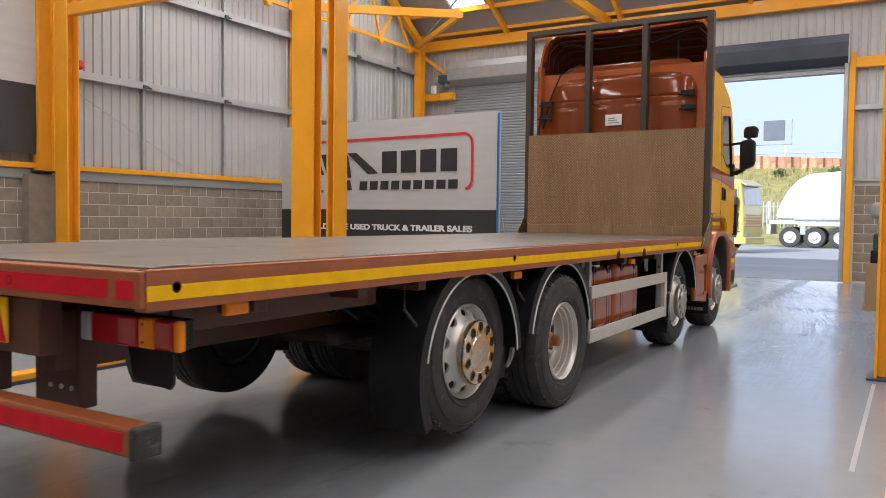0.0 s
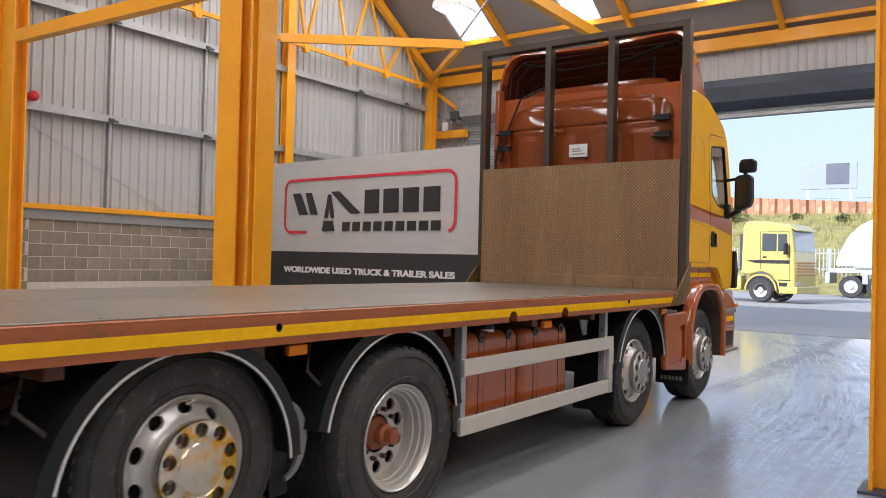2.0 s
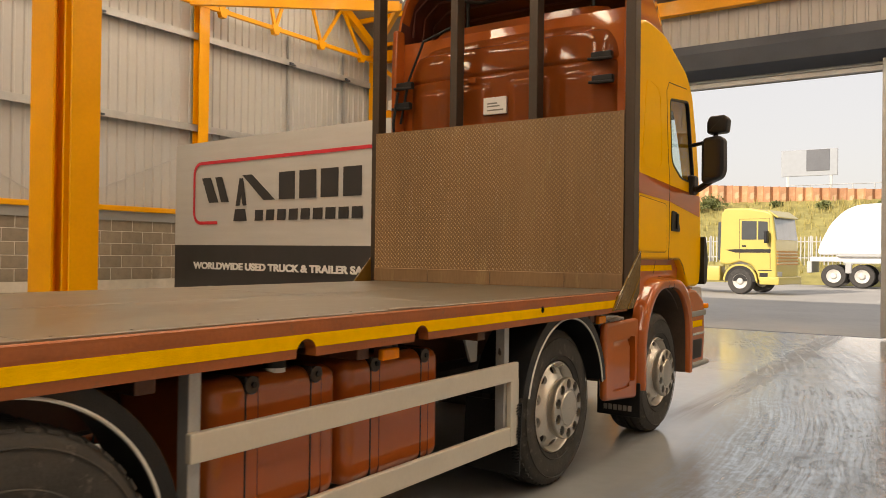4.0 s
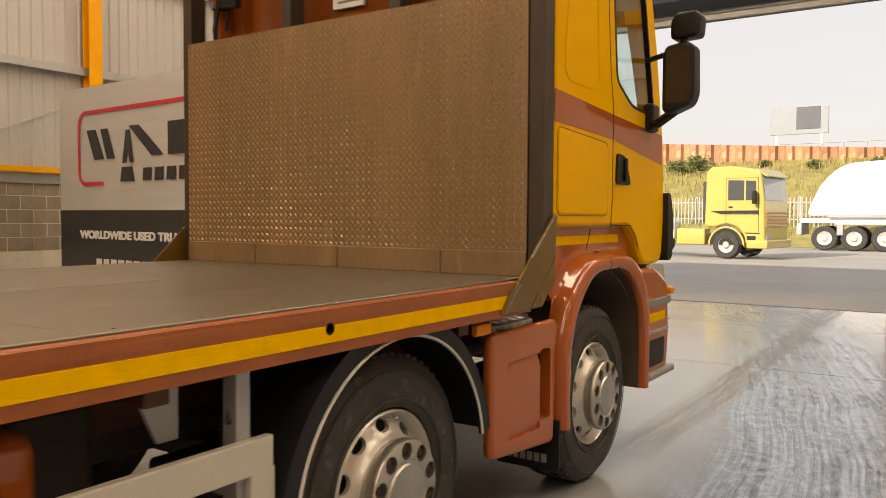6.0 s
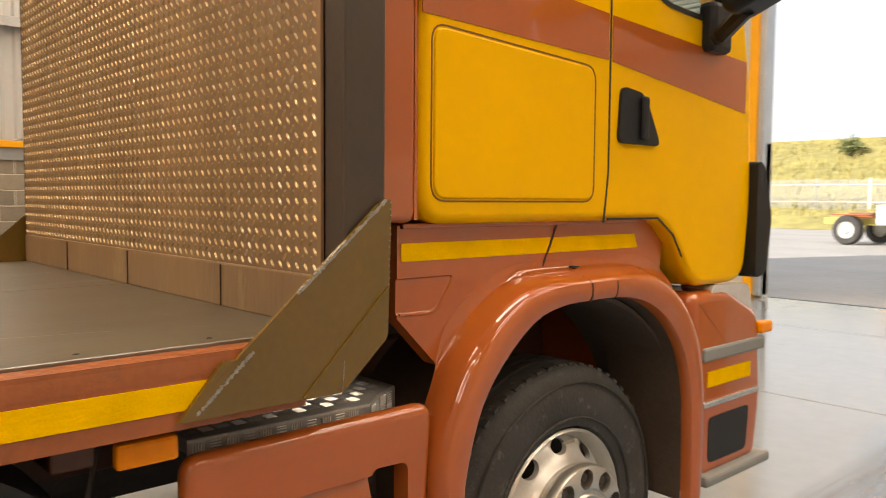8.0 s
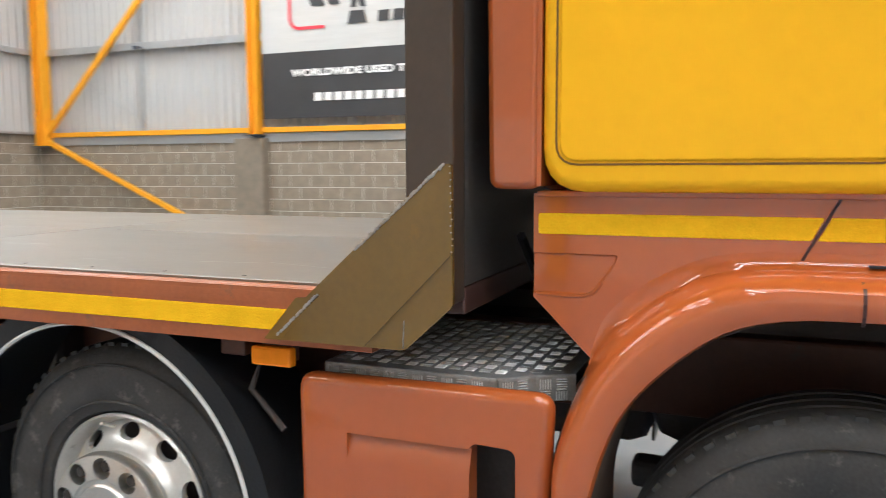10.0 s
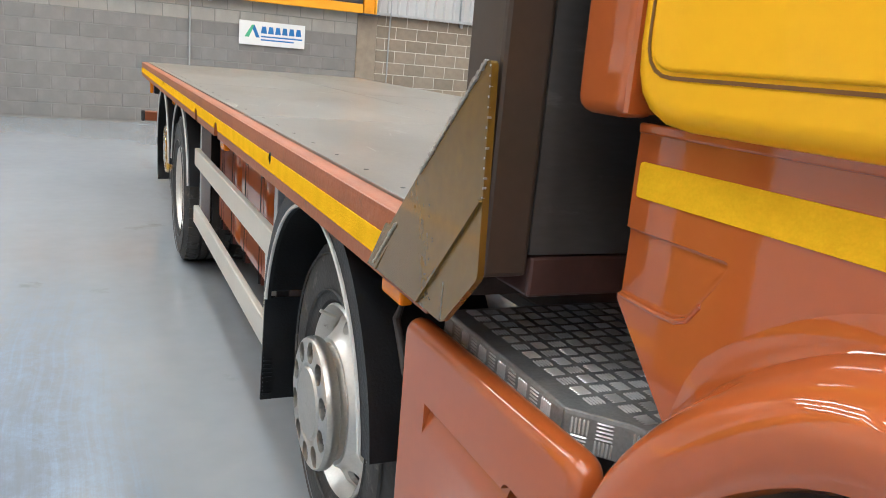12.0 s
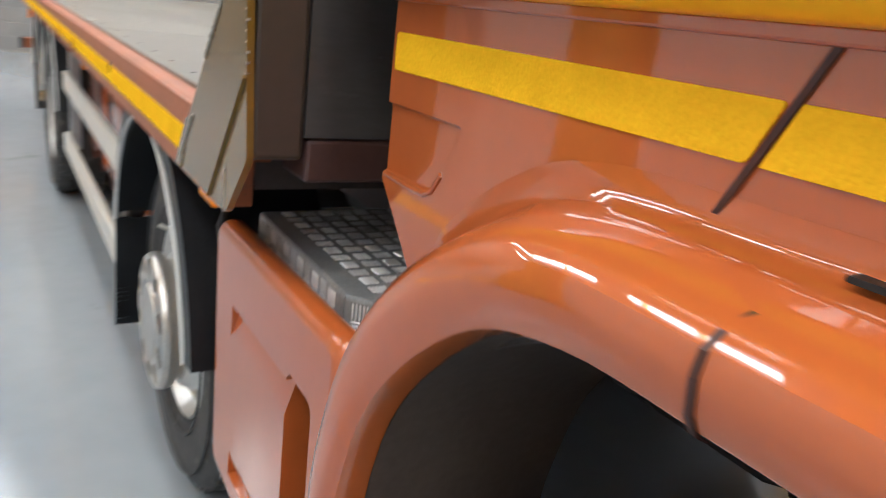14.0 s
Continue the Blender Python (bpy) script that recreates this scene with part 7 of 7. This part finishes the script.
def bush(x, y, z, r, seed):
    b = thing("bush", (x, y, z), "green scrub bush on the bank", "bush", "bushes on the bank")
    part("stems", rod(bmesh.new(), [(x, y, z - 0.2), (x + 0.1, y, z + r * 0.8)], 0.05, 5), M_chassis, b)
    rd = random.Random(seed)
    bm = bmesh.new()
    for k in range(420):
        v = Vector((rd.gauss(0, 1), rd.gauss(0, 1), rd.gauss(0, 1))).normalized() * r * rd.uniform(0.35, 1.05) * (0.8 + 0.3 * math.sin(k * 0.7))
        p = Vector((x, y, z + r * 0.6)) + Vector((v.x * 1.3, v.y, v.z * 0.8))
        u, w = Vector((rd.uniform(-1, 1), rd.uniform(-1, 1), rd.uniform(-1, 1))).normalized() * 0.14, Vector((rd.uniform(-1, 1), rd.uniform(-1, 1), rd.uniform(-1, 1))).normalized() * 0.1
        bm.faces.new([bm.verts.new(q) for q in (p - u, p + w, p + u, p - w)])
    part("leaves", bm, M_bush, b)


for i, (x, y, z, r) in enumerate(((-14.2, 63.5, 5.2, 1.0), (-15.6, 63, 5.0, 0.8), (-9.5, 64.5, 5.4, 0.35), (-6.0, 64, 5.2, 0.4), (-2.0, 64, 5.2, 0.45), (-19, 62.5, 4.8, 0.9))):
    bush(x, y, z, r, i)

pw = thing("sheet_pile_wall", (-5, 66, 4), "rusty corrugated sheet-pile retaining wall", "retaining wall", kind="structure")
bm = bmesh.new()
lo = [(0, 66.0), (0.45, 66.0), (0.6, 66.35), (1.05, 66.35), (1.2, 66.0), (1.2, 66.03), (1.07, 66.38), (0.58, 66.38), (0.43, 66.03), (0, 66.03)]
prism(lo, "z", 3.6, 7.6, bm)
pile = part("sheet_pile", bm, M_pile, pw)
pile.location = (-17.9, 0, 0)
for k in range(1, 34):
    o = pile.copy()
    scene.collection.objects.link(o)
    o.location = (-17.9 + 1.2 * k, 0, -max(-0.1, min(1.4, k * 0.075)))
tagged(part("upper_ground", box(-120, 120, 66.4, 300, 3.0, 6.2), M_grass), "level ground above the retaining wall", "ground", kind="structure")

bb = thing("billboard", (-8.3, 72, 6.2), "pale hoarding with a dark screen on posts", "billboard")
part("panel", box(-10.6, -6.2, 72, 72.2, 8.45, 10.7, 0.03), M_hoarding, bb)
part("screen", box(-8.6, -6.8, 71.96, 72.0, 8.85, 10.66, 0.02), M_screen, bb)
for x in (-10.1, -6.7):
    part("post", box(x - 0.1, x + 0.1, 72.05, 72.15, 6.2, 8.5), M_fence, bb)
rail_g = thing("guard_railing", (-4, 67.2, 6.2), "pale tubular guard railing above the retaining wall", "railing")
for z in (6.75, 7.25):
    part("rail", rod(bmesh.new(), [(-9.0, 67.2, z), (14.0, 67.2, z)], 0.035, 6), M_fence, rail_g)
for k in range(16):
    part("post", rod(bmesh.new(), [(-9.0 + 1.5 * k, 67.2, 6.2), (-9.0 + 1.5 * k, 67.2, 7.27)], 0.04, 6), M_fence, rail_g)

# ---- block courses ----
def block_field(parent, along, a0, a1, at, z0, z1, sign, m, joint=0.014, skip=None, limit=None):
    """Running-bond blocks as pieces on shared meshes."""
    L, H, D = 0.436, 0.218, 0.005
    meshes = {}
    rows = int((z1 - z0) / (H + joint) + 0.5)
    pieces = []
    for r in range(rows):
        z = z0 + r * (H + joint)
        a = a0 - (0.225 if r % 2 else 0)
        while a < a1 - 0.02:
            b0, b1 = max(a, a0), min(a + L, a1)
            if b1 - b0 > 0.05 and not (skip and skip((b0 + b1) / 2, z)):
                pieces.append((round(b0, 3), round(b1 - b0, 3), z))
            a += L + joint
    if limit:
        inside = [p for p in pieces if limit(p[0], p[2])]
        rest = [p for p in pieces if not limit(p[0], p[2])]
    else:
        inside, rest = pieces, []

    def shape(bm, off, n, z):
        c = 0.004
        u0, u1 = off, off + n
        base = [(u0, z), (u1, z), (u1, z + H), (u0, z + H)]
        face = [(u0 + c, z + c), (u1 - c, z + c), (u1 - c, z + H - c), (u0 + c, z + H - c)]
        lo = [bm.verts.new((u, at, w) if along == "x" else (at, u, w)) for u, w in base]
        hi = [bm.verts.new((u, at + sign * D, w) if along == "x" else (at + sign * D, u, w)) for u, w in face]
        bm.faces.new(hi)
        for i in range(4):
            bm.faces.new((lo[i], lo[(i + 1) % 4], hi[(i + 1) % 4], hi[i]))

    for off, n, z in inside:
        key = n
        if key not in meshes:
            bm = bmesh.new()
            shape(bm, 0, n, 0)
            bmesh.ops.recalc_face_normals(bm, faces=bm.faces)
            me = bpy.data.meshes.new("block")
            bm.to_mesh(me)
            bm.free()
            me.materials.append(m)
            meshes[key] = me
        ob = new("block", meshes[key])
        ob.parent = parent
        ob.matrix_parent_inverse = Matrix.Translation(-base_of(parent))
        ob.location = (off, 0, z) if along == "x" else (0, off, z)
    if rest:
        bm = bmesh.new()
        for off, n, z in rest:
            shape(bm, off, n, z)
        tagged(part("far_blocks", bm, m, parent), kind="stuff")


block_field(wall_left, "y", 4.4, 10.4, XL + 0.08, 0.9, 2.14, 1, M_block, limit=lambda a, z: True)
block_field(wall_left, "y", YE, 4.39, XL + 0.08, 0.0, 2.14, 1, M_block, limit=lambda a, z: False)
block_field(wall_end, "x", XL + 0.1, -3.4, YE, 0.0, 2.28, 1, M_block, limit=lambda a, z: z > 0.9 and a > -9.5)
block_field(wall_end, "x", -2.98, 4.0, YE, 0.0, 1.83, 1, M_block_pale, limit=lambda a, z: a < 2.6)
block_field(wall_end, "x", -2.98, 4.0, YE, 1.856, 2.28, 1, M_block_cream, limit=lambda a, z: a < 2.6)
part("pier", box(-3.39, -2.99, YE, YE + 0.03, 0, 2.27, 0.006), M_block, wall_end)
block_field(wall_far, "x", 2.25, 5.2, YF + 0.02, 0.0, 2.42, -1, M_block)
for y0, y1 in ((-3.3, -2.65), (3.3, 4.1)):
    part("pier", box(XL + 0.08, XL + 0.3, y0, y1, 0, 2.1, 0.006), M_block, wall_left)

# loose things stand on the floor and the yard
for ob in (kerb, crate, mach, tr, tk, fence, bank):
    ob.location.z += FLOOR_Z
